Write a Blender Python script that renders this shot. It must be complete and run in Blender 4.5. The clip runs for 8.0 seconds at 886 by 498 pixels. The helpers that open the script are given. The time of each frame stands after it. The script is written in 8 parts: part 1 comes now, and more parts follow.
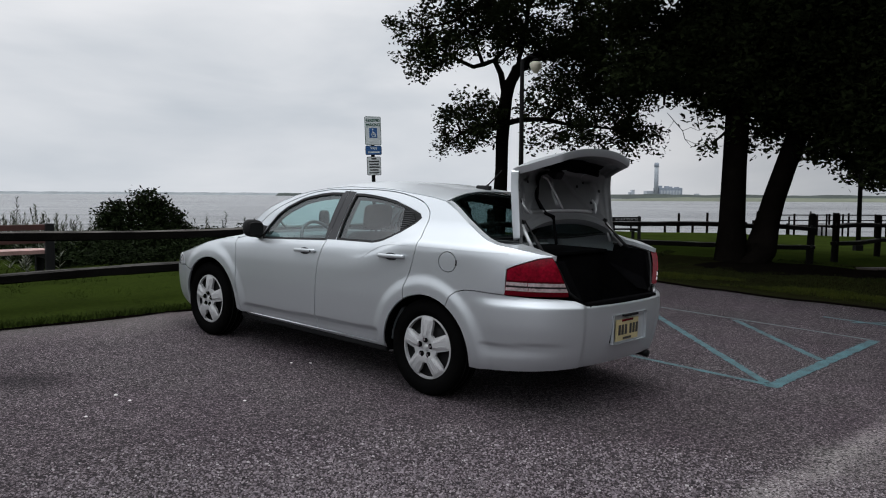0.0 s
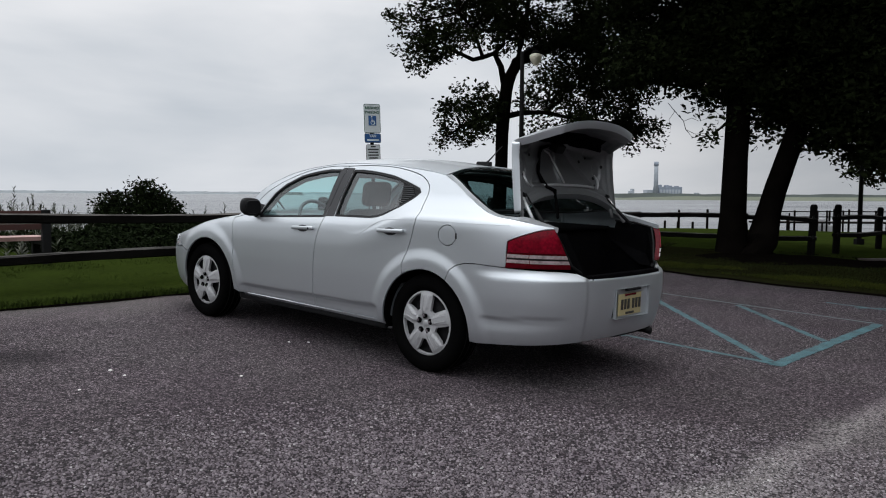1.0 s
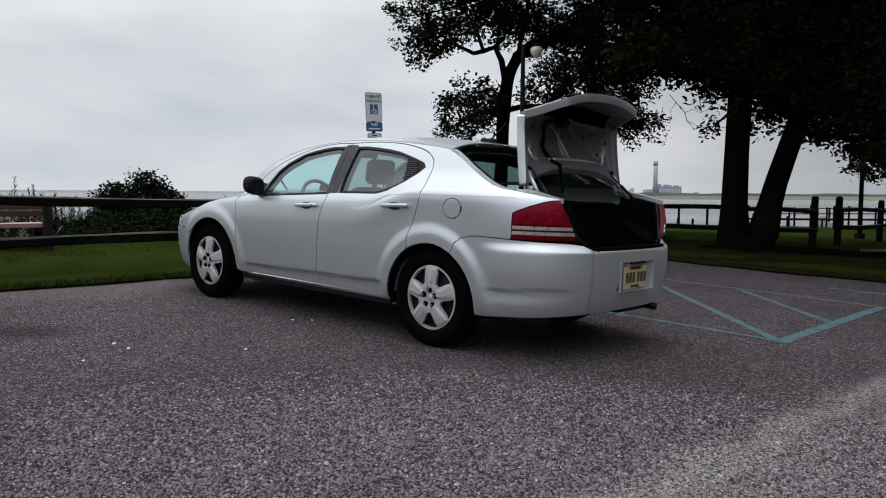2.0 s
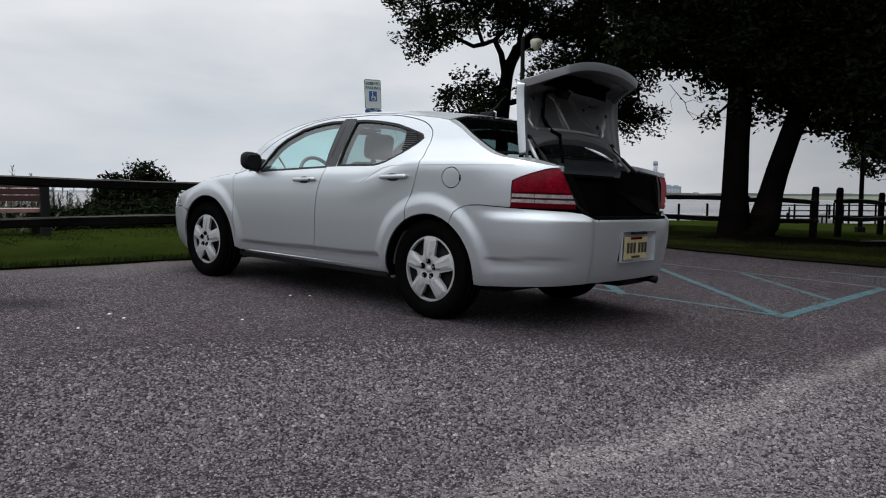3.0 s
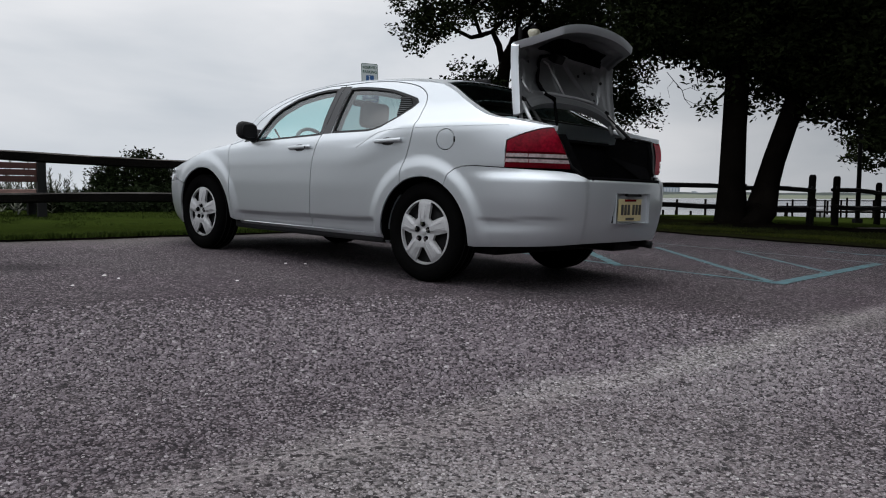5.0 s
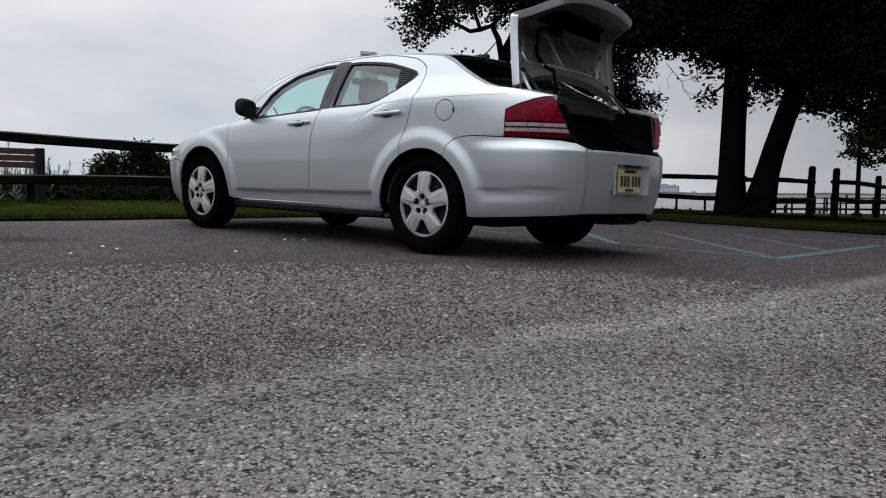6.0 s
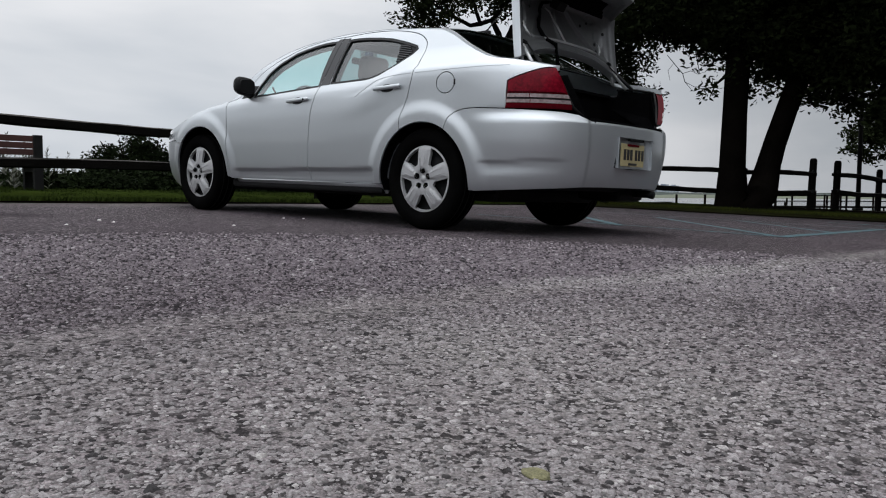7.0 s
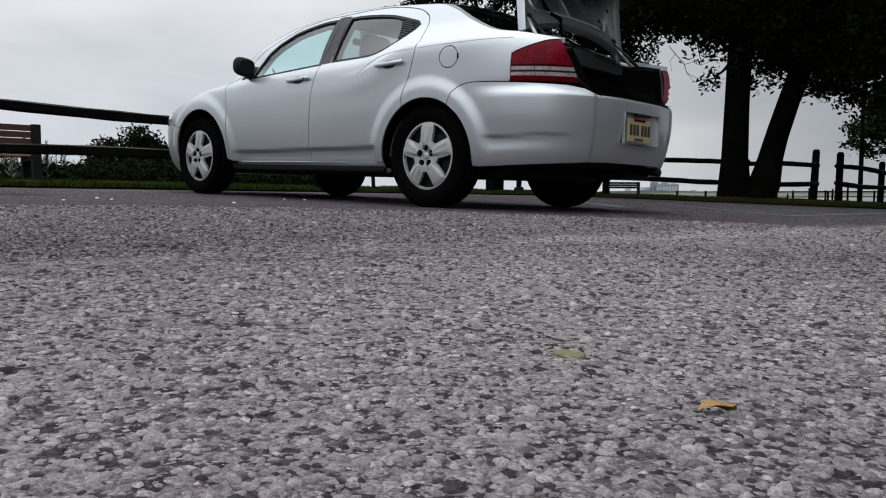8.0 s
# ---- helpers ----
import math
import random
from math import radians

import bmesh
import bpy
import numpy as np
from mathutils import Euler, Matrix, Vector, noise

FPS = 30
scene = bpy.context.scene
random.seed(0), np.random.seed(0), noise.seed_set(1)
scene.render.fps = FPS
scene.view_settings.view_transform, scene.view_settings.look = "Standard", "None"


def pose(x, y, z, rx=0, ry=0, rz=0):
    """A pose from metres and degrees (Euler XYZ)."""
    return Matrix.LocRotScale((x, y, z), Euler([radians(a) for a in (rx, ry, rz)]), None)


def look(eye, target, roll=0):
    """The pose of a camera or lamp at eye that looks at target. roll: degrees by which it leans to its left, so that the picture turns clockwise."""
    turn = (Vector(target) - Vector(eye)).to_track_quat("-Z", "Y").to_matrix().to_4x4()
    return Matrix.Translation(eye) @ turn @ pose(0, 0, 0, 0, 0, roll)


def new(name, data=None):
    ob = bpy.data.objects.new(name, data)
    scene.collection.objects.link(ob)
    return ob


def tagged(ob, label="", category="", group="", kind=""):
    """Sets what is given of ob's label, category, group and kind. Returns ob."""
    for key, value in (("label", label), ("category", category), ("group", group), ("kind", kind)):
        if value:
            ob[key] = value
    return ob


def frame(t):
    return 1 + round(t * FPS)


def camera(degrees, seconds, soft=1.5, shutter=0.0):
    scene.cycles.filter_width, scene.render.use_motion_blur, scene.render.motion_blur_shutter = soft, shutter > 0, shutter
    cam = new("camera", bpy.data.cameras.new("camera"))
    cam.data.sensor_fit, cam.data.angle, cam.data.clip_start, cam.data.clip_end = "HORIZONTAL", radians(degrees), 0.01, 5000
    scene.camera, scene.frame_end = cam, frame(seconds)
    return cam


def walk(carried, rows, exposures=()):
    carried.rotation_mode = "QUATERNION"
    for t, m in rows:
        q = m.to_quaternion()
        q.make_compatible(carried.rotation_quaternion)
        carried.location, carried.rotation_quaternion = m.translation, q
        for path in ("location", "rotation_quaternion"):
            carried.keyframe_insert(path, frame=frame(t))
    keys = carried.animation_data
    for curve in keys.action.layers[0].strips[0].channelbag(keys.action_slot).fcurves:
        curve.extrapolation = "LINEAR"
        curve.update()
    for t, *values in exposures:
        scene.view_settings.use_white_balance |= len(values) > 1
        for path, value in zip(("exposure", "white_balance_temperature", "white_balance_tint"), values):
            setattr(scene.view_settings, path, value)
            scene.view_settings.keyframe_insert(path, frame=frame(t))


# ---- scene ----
cam = camera(58.9, 8.0, soft=1.1)
PATH = [
    (0, (0.120, -0.328, 1.458), (0.0802, 1.6665, 1.3215), 0.34),
    (0.5, (0.123, -0.285, 1.370), (0.0837, 1.7097, 1.2339), 0.34),
    (1, (0.119, -0.256, 1.282), (0.0800, 1.7388, 1.1434), 0.34),
    (1.5, (0.089, -0.243, 1.195), (0.0514, 1.7519, 1.0553), 0.34),
    (1.7, (0.083, -0.255, 1.161), (0.0452, 1.7400, 1.0215), 0.34),
    (2.8, (0.095, -0.238, 0.950), (0.0584, 1.7564, 0.8103), 0.34),
    (3, (0.091, -0.215, 0.909), (0.0541, 1.7797, 0.7695), 0.34),
    (3.5, (0.081, -0.211, 0.830), (0.0468, 1.7837, 0.6896), 0.34),
    (4, (0.099, -0.204, 0.741), (0.0631, 1.7908, 0.5992), 0.34),
    (4.2, (0.104, -0.226, 0.711), (0.0685, 1.7690, 0.5698), 0.34),
    (5.3, (0.124, -0.242, 0.632), (0.0907, 1.7526, 0.4908), 0.34),
    (5.5, (0.125, -0.236, 0.591), (0.0918, 1.7588, 0.4488), 0.34),
    (6, (0.124, -0.243, 0.476), (0.0915, 1.7514, 0.3358), 0.34),
    (6.5, (0.113, -0.211, 0.396), (0.0801, 1.7834, 0.2545), 0.24),
    (7, (0.116, -0.193, 0.306), (0.0845, 1.8018, 0.1666), 0.34),
    (7.5, (0.117, -0.170, 0.229), (0.0852, 1.8246, 0.0878), 0.24),
    (8, (0.093, -0.121, 0.161), (0.0613, 1.8736, 0.0201), 0.14),
]
walk(cam, [(t, look(eye, target, roll)) for t, eye, target, roll in PATH])
SKY, ZENITH, SUN = 1.12, 2.5, 1.35

# ---- world and light ----
world = bpy.data.worlds.new("overcast")
scene.world = world
world.use_nodes = True
wn, wl = world.node_tree.nodes, world.node_tree.links
wbg = wn["Background"]
wtc = wn.new("ShaderNodeTexCoord")
wmap = wn.new("ShaderNodeMapping")
wmap.inputs["Scale"].default_value = (1.0, 1.0, 3.2)
wmap.inputs["Location"].default_value = (0.35, 0.1, 0.0)
wns = wn.new("ShaderNodeTexNoise")
wns.inputs["Scale"].default_value = 2.3
wns.inputs["Detail"].default_value = 5.0
wns.inputs["Roughness"].default_value = 0.5
wns.inputs["Distortion"].default_value = 0.25
wrp = wn.new("ShaderNodeValToRGB")
wrp.color_ramp.elements[0].position, wrp.color_ramp.elements[1].position = 0.32, 0.66
wrp.color_ramp.elements[0].color = (0.475, 0.515, 0.565, 1)
wrp.color_ramp.elements[1].color = (0.71, 0.725, 0.755, 1)
wl.new(wtc.outputs["Generated"], wmap.inputs["Vector"])
wl.new(wmap.outputs["Vector"], wns.inputs["Vector"])
wl.new(wns.outputs["Fac"], wrp.inputs["Fac"])
wsep = wn.new("ShaderNodeSeparateXYZ")
wl.new(wtc.outputs["Generated"], wsep.inputs[0])
wup = wn.new("ShaderNodeMapRange")
wup.interpolation_type = "SMOOTHSTEP"
wup.inputs["From Min"].default_value, wup.inputs["From Max"].default_value = 0.20, 0.80
wup.inputs["To Min"].default_value, wup.inputs["To Max"].default_value = 1.0, ZENITH
wl.new(wsep.outputs["Z"], wup.inputs["Value"])
wmul = wn.new("ShaderNodeVectorMath")
wmul.operation = "SCALE"
wl.new(wrp.outputs["Color"], wmul.inputs[0])
wl.new(wup.outputs["Result"], wmul.inputs["Scale"])
wside = wn.new("ShaderNodeMapRange")
wside.interpolation_type = "SMOOTHSTEP"
wside.inputs["From Min"].default_value, wside.inputs["From Max"].default_value = 0.0, 0.48
wside.inputs["To Min"].default_value, wside.inputs["To Max"].default_value = 1.0, 0.62
wl.new(wsep.outputs["X"], wside.inputs["Value"])
wmul2 = wn.new("ShaderNodeVectorMath")
wmul2.operation = "SCALE"
wl.new(wmul.outputs[0], wmul2.inputs[0])
wl.new(wside.outputs["Result"], wmul2.inputs["Scale"])
# the unseen sky behind the camera is brightened to light the sides facing it
wback = wn.new("ShaderNodeMapRange")
wback.interpolation_type = "SMOOTHSTEP"
wback.inputs["From Min"].default_value, wback.inputs["From Max"].default_value = 0.25, -0.75
wback.inputs["To Min"].default_value, wback.inputs["To Max"].default_value = 1.0, 1.45
wl.new(wsep.outputs["Y"], wback.inputs["Value"])
wmul3 = wn.new("ShaderNodeVectorMath")
wmul3.operation = "SCALE"
wl.new(wmul2.outputs[0], wmul3.inputs[0])
wl.new(wback.outputs["Result"], wmul3.inputs["Scale"])
wl.new(wmul3.outputs[0], wbg.inputs["Color"])
wbg.inputs["Strength"].default_value = SKY

sun = new("sun", bpy.data.lights.new("sun", "SUN"))
sun.data.energy, sun.data.angle, sun.data.color = SUN, radians(40), (1.0, 0.97, 0.93)
sun.matrix_world = look((0, 9, 60), (0, 5, 0))

# ---- materials ----
def material(name, base, rough=0.6, metal=0.0, vary=0.25, coarse=1.5, fine=40.0, tint=None, bump=0.0, bump_scale=120.0, coat=0.0, spec=0.5, island=0.0, dark=0.0):
    """A principled surface varied at two scales, in metres."""
    m = bpy.data.materials.new(name)
    m.use_nodes = True
    n, l = m.node_tree.nodes, m.node_tree.links
    b = n["Principled BSDF"]
    b.inputs["Roughness"].default_value, b.inputs["Metallic"].default_value = rough, metal
    b.inputs["Coat Weight"].default_value, b.inputs["Specular IOR Level"].default_value = coat, spec
    b.inputs["Coat Roughness"].default_value = 0.05
    tc = n.new("ShaderNodeTexCoord")
    n1, n2 = n.new("ShaderNodeTexNoise"), n.new("ShaderNodeTexNoise")
    n1.inputs["Scale"].default_value, n2.inputs["Scale"].default_value = coarse, fine
    n1.inputs["Detail"].default_value, n2.inputs["Detail"].default_value = 4, 3
    for t in (n1, n2):
        l.new(tc.outputs["Object"], t.inputs["Vector"])
    add = n.new("ShaderNodeMath")
    add.operation = "ADD"
    l.new(n1.outputs["Fac"], add.inputs[0])
    l.new(n2.outputs["Fac"], add.inputs[1])
    mr = n.new("ShaderNodeMapRange")
    mr.inputs["From Min"].default_value, mr.inputs["From Max"].default_value = 0.65, 1.35
    l.new(add.outputs[0], mr.inputs["Value"])
    ra = n.new("ShaderNodeMixRGB")
    lo = tint if tint else tuple(c * (1 - vary) for c in base)
    hi = tuple(min(1.0, c * (1 + vary)) for c in base)
    ra.inputs[1].default_value, ra.inputs[2].default_value = (*lo, 1), (*hi, 1)
    l.new(mr.outputs["Result"], ra.inputs[0])
    col = ra.outputs[0]
    if island:
        g = n.new("ShaderNodeNewGeometry")
        mm = n.new("ShaderNodeMapRange")
        mm.inputs["To Min"].default_value, mm.inputs["To Max"].default_value = 1 - island, 1 + island
        if dark:
            gt = n.new("ShaderNodeMath")
            gt.operation = "GREATER_THAN"
            gt.inputs[1].default_value = dark
            l.new(g.outputs["Random Per Island"], gt.inputs[0])
            mm.clamp = False
            lift = n.new("ShaderNodeMath")
            lift.operation = "MULTIPLY"
            l.new(g.outputs["Random Per Island"], lift.inputs[0])
            l.new(gt.outputs[0], lift.inputs[1])
            mm.inputs["To Min"].default_value = 0.30
            l.new(lift.outputs[0], mm.inputs["Value"])
        else:
            l.new(g.outputs["Random Per Island"], mm.inputs["Value"])
        mu = n.new("ShaderNodeVectorMath")
        mu.operation = "SCALE"
        l.new(col, mu.inputs[0])
        l.new(mm.outputs["Result"], mu.inputs["Scale"])
        col = mu.outputs[0]
    l.new(col, b.inputs["Base Color"])
    if bump:
        n3 = n.new("ShaderNodeTexNoise")
        n3.inputs["Scale"].default_value, n3.inputs["Detail"].default_value = bump_scale, 4
        l.new(tc.outputs["Object"], n3.inputs["Vector"])
        bp = n.new("ShaderNodeBump")
        bp.inputs["Strength"].default_value, bp.inputs["Distance"].default_value = bump, 0.01
        l.new(n3.outputs["Fac"], bp.inputs["Height"])
        l.new(bp.outputs[0], b.inputs["Normal"])
    return m


def glass(name, tint, gloss=0.03, gain=1.0):
    """Thin tinted pane: clear, with Fresnel gloss."""
    m = bpy.data.materials.new(name)
    m.use_nodes = True
    n, l = m.node_tree.nodes, m.node_tree.links
    n.remove(n["Principled BSDF"])
    tr, gl, mx = n.new("ShaderNodeBsdfTransparent"), n.new("ShaderNodeBsdfGlossy"), n.new("ShaderNodeMixShader")
    lw, pw, sc = n.new("ShaderNodeLayerWeight"), n.new("ShaderNodeMath"), n.new("ShaderNodeMapRange")
    tr.inputs["Color"].default_value = (*tint, 1)
    gl.inputs["Roughness"].default_value = gloss
    gl.inputs["Color"].default_value = (gain, gain, gain, 1)
    lw.inputs["Blend"].default_value = 0.5
    pw.operation = "POWER"
    pw.inputs[1].default_value = 4.0
    sc.inputs["To Min"].default_value, sc.inputs["To Max"].default_value = 0.06, 0.95
    l.new(lw.outputs["Facing"], pw.inputs[0])
    l.new(pw.outputs[0], sc.inputs["Value"])
    l.new(sc.outputs["Result"], mx.inputs[0])
    l.new(tr.outputs[0], mx.inputs[1])
    l.new(gl.outputs[0], mx.inputs[2])
    l.new(mx.outputs[0], n["Material Output"].inputs["Surface"])
    return m


def track(n, l, tc):
    """How much pale dust of the driving track lies at a place: 0 to 1, with a ragged side."""
    n4 = n.new("ShaderNodeTexNoise")
    n4.inputs["Scale"].default_value, n4.inputs["Detail"].default_value = 1.6, 4
    l.new(tc.outputs["Object"], n4.inputs["Vector"])

    def node(op, a, b, c=0.0):
        q = n.new("ShaderNodeMath")
        q.operation = op
        for k, v in enumerate((a, b, c)):
            if isinstance(v, (int, float)):
                q.inputs[k].default_value = v
            else:
                l.new(v, q.inputs[k])
        return q.outputs[0]

    def fade(value, lo, hi):
        q = n.new("ShaderNodeMapRange")
        q.interpolation_type = "SMOOTHSTEP"
        q.inputs["From Min"].default_value, q.inputs["From Max"].default_value = hi, lo
        l.new(value, q.inputs["Value"])
        return q.outputs[0]

    # a narrow ridge of dust, sharp on its far side, thinning out on the near one
    sp = n.new("ShaderNodeVectorMath")
    sp.operation = "DOT_PRODUCT"
    sp.inputs[1].default_value = (-0.70, 0.714, 0)
    l.new(tc.outputs["Object"], sp.inputs[0])
    off = node("MULTIPLY_ADD", n4.outputs["Fac"], 0.42, sp.outputs["Value"])
    band = fade(node("ABSOLUTE", node("SUBTRACT", off, 1.50), 0.0), 0.0, 0.22)
    near = node("MULTIPLY", fade(off, 1.40, 1.56), node("SUBTRACT", 1.0, fade(off, 0.55, 1.35)))
    tr = n.new("ShaderNodeMath")
    tr.operation = "MAXIMUM"
    l.new(node("MAXIMUM", node("MULTIPLY", band, 0.62), node("MULTIPLY", near, 0.26)), tr.inputs[0])
    # a broader patch beside it, where the binder is gone
    inner = node("ABSOLUTE", node("SUBTRACT", off, 0.72), 0.0)
    al = n.new("ShaderNodeVectorMath")
    al.operation = "DOT_PRODUCT"
    al.inputs[1].default_value = (0.714, 0.70, 0)
    l.new(tc.outputs["Object"], al.inputs[0])
    stretch = fade(node("ABSOLUTE", node("MULTIPLY_ADD", n4.outputs["Fac"], 0.9, node("SUBTRACT", al.outputs["Value"], 0.75)), 0.0), 0.6, 2.3)
    l.new(node("MULTIPLY", node("MULTIPLY", fade(inner, 0.10, 1.20), stretch), 0.72), tr.inputs[1])
    return tr


def stone_mat(name):
    """Bedded pebbles, each of its own grey, powdered along the dusty track."""
    m = bpy.data.materials.new(name)
    m.use_nodes = True
    n, l = m.node_tree.nodes, m.node_tree.links
    b = n["Principled BSDF"]
    b.inputs["Roughness"].default_value, b.inputs["Specular IOR Level"].default_value = 0.9, 0.15
    tc, geo = n.new("ShaderNodeTexCoord"), n.new("ShaderNodeNewGeometry")
    rp = n.new("ShaderNodeValToRGB")
    e = rp.color_ramp.elements
    e[0].position, e[0].color = 0.0, (0.018, 0.016, 0.019, 1)
    e[1].position, e[1].color = 1.0, (0.36, 0.34, 0.345, 1)
    for p, c in ((0.15, (0.042, 0.0365, 0.040, 1)), (0.23, (0.104, 0.089, 0.0995, 1)), (0.60, (0.158, 0.135, 0.150, 1)), (0.90, (0.208, 0.181, 0.197, 1)), (0.97, (0.27, 0.245, 0.255, 1))):
        e.new(p).color = c
    l.new(geo.outputs["Random Per Island"], rp.inputs["Fac"])
    tr = track(n, l, tc)
    dm = n.new("ShaderNodeMath")
    dm.operation = "MULTIPLY"
    dm.inputs[1].default_value = 0.80
    l.new(tr.outputs[0], dm.inputs[0])
    dr = n.new("ShaderNodeValToRGB")
    e = dr.color_ramp.elements
    e[0].position, e[0].color = 0.0, (0.035, 0.033, 0.034, 1)
    e[1].position, e[1].color = 1.0, (0.50, 0.48, 0.46, 1)
    for p, c in ((0.09, (0.085, 0.081, 0.081, 1)), (0.17, (0.268, 0.255, 0.252, 1)), (0.60, (0.365, 0.348, 0.343, 1)), (0.95, (0.44, 0.42, 0.413, 1))):
        e.new(p).color = c
    l.new(geo.outputs["Random Per Island"], dr.inputs["Fac"])
    mt = n.new("ShaderNodeMixRGB")
    l.new(dm.outputs[0], mt.inputs[0])
    l.new(rp.outputs[0], mt.inputs[1])
    l.new(dr.outputs[0], mt.inputs[2])
    n1 = n.new("ShaderNodeTexNoise")
    n1.inputs["Scale"].default_value, n1.inputs["Detail"].default_value, n1.inputs["Roughness"].default_value = 260, 5, 0.7
    l.new(tc.outputs["Object"], n1.inputs["Vector"])
    mr = n.new("ShaderNodeMapRange")
    mr.inputs["From Min"].default_value, mr.inputs["From Max"].default_value = 0.3, 0.7
    mr.inputs["To Min"].default_value, mr.inputs["To Max"].default_value = 0.50, 1.50
    l.new(n1.outputs["Fac"], mr.inputs["Value"])
    sc = n.new("ShaderNodeVectorMath")
    sc.operation = "SCALE"
    l.new(mt.outputs[0], sc.inputs[0])
    l.new(mr.outputs[0], sc.inputs["Scale"])
    l.new(sc.outputs[0], b.inputs["Base Color"])
    bp = n.new("ShaderNodeBump")
    bp.inputs["Strength"].default_value, bp.inputs["Distance"].default_value = 0.9, 0.006
    l.new(n1.outputs["Fac"], bp.inputs["Height"])
    l.new(bp.outputs[0], b.inputs["Normal"])
    return m


BED = (0.3, 1.2, 3.4, 3.2)      # middle and half widths of the part of the lot whose stones are built


def asphalt(name):
    """Worn parking-lot asphalt with exposed stones, stains and a paler worn track."""
    m = bpy.data.materials.new(name)
    m.use_nodes = True
    n, l = m.node_tree.nodes, m.node_tree.links
    b = n["Principled BSDF"]
    b.inputs["Roughness"].default_value = 0.95
    b.inputs["Specular IOR Level"].default_value = 0.12
    tc = n.new("ShaderNodeTexCoord")
    # slightly warped cells, so that no two stones look alike
    wp = n.new("ShaderNodeTexNoise")
    wp.inputs["Scale"].default_value, wp.inputs["Detail"].default_value = 70, 2
    l.new(tc.outputs["Object"], wp.inputs["Vector"])
    wv = n.new("ShaderNodeVectorMath")
    wv.operation = "MULTIPLY_ADD"
    wv.inputs[1].default_value = (0.010, 0.010, 0)
    l.new(wp.outputs["Color"], wv.inputs[0])
    l.new(tc.outputs["Object"], wv.inputs[2])
    vo, ve = n.new("ShaderNodeTexVoronoi"), n.new("ShaderNodeTexVoronoi")
    ve.feature = "DISTANCE_TO_EDGE"
    for q in (vo, ve):
        q.inputs["Scale"].default_value, q.inputs["Randomness"].default_value = 78, 1.0
        l.new(wv.outputs[0], q.inputs["Vector"])
    ws = n.new("ShaderNodeTexWhiteNoise")
    l.new(vo.outputs["Color"], ws.inputs["Vector"])
    st = n.new("ShaderNodeValToRGB")
    e = st.color_ramp.elements
    e[0].position, e[0].color = 0.0, (0.030, 0.027, 0.030, 1)
    e[1].position, e[1].color = 1.0, (0.52, 0.48, 0.49, 1)
    for p, c in ((0.18, (0.055, 0.047, 0.052, 1)), (0.30, (0.165, 0.141, 0.156, 1)), (0.65, (0.290, 0.250, 0.274, 1)), (0.93, (0.43, 0.378, 0.402, 1))):
        e.new(p).color = c
    l.new(ws.outputs["Value"], st.inputs["Fac"])
    # dark gaps between the stones, and pits where some are missing, their shade put into the colour
    gap = n.new("ShaderNodeMapRange")
    gap.inputs["From Min"].default_value, gap.inputs["From Max"].default_value = 0.16, 0.05
    l.new(ve.outputs["Distance"], gap.inputs["Value"])
    pn = n.new("ShaderNodeTexNoise")
    pn.inputs["Scale"].default_value, pn.inputs["Detail"].default_value, pn.inputs["Roughness"].default_value = 58, 3, 0.6
    l.new(tc.outputs["Object"], pn.inputs["Vector"])
    pit = n.new("ShaderNodeMapRange")
    pit.inputs["From Min"].default_value, pit.inputs["From Max"].default_value = 0.47, 0.40
    l.new(pn.outputs["Fac"], pit.inputs["Value"])
    ed = n.new("ShaderNodeMath")
    ed.operation = "MAXIMUM"
    l.new(gap.outputs[0], ed.inputs[0])
    l.new(pit.outputs[0], ed.inputs[1])
    mo = n.new("ShaderNodeMixRGB")
    mo.inputs[2].default_value = (0.040, 0.0345, 0.0380, 1)
    # where real stones are bedded, more of the dark binder shows between them
    bed = n.new("ShaderNodeMapping")
    bed.inputs["Location"].default_value, bed.inputs["Scale"].default_value = (-BED[0] / BED[2], -BED[1] / BED[3], 0), (1 / BED[2], 1 / BED[3], 0)
    l.new(tc.outputs["Object"], bed.inputs["Vector"])
    bl = n.new("ShaderNodeVectorMath")
    bl.operation = "LENGTH"
    l.new(bed.outputs[0], bl.inputs[0])
    bm_ = n.new("ShaderNodeMapRange")
    bm_.inputs["From Min"].default_value, bm_.inputs["From Max"].default_value = 1.0, 0.62
    bm_.inputs["To Max"].default_value = 0.35
    l.new(bl.outputs["Value"], bm_.inputs["Value"])
    be = n.new("ShaderNodeMath")
    be.operation = "MAXIMUM"
    l.new(ed.outputs[0], be.inputs[0])
    l.new(bm_.outputs[0], be.inputs[1])
    l.new(be.outputs[0], mo.inputs[0])
    l.new(st.outputs[0], mo.inputs[1])
    # large stains and worn areas
    n1 = n.new("ShaderNodeTexNoise")
    n1.inputs["Scale"].default_value, n1.inputs["Detail"].default_value, n1.inputs["Roughness"].default_value = 0.55, 6, 0.6
    l.new(tc.outputs["Object"], n1.inputs["Vector"])
    r1 = n.new("ShaderNodeMapRange")
    r1.inputs["From Min"].default_value, r1.inputs["From Max"].default_value = 0.3, 0.7
    r1.inputs["To Min"].default_value, r1.inputs["To Max"].default_value = 0.34, 0.56
    l.new(n1.outputs["Fac"], r1.inputs["Value"])
    tr = track(n, l, tc)
    mt = n.new("ShaderNodeMixRGB")
    dust = n.new("ShaderNodeValToRGB")
    e = dust.color_ramp.elements
    e[0].position, e[0].color = 0.0, (0.05, 0.046, 0.047, 1)
    e[1].position, e[1].color = 1.0, (0.60, 0.58, 0.55, 1)
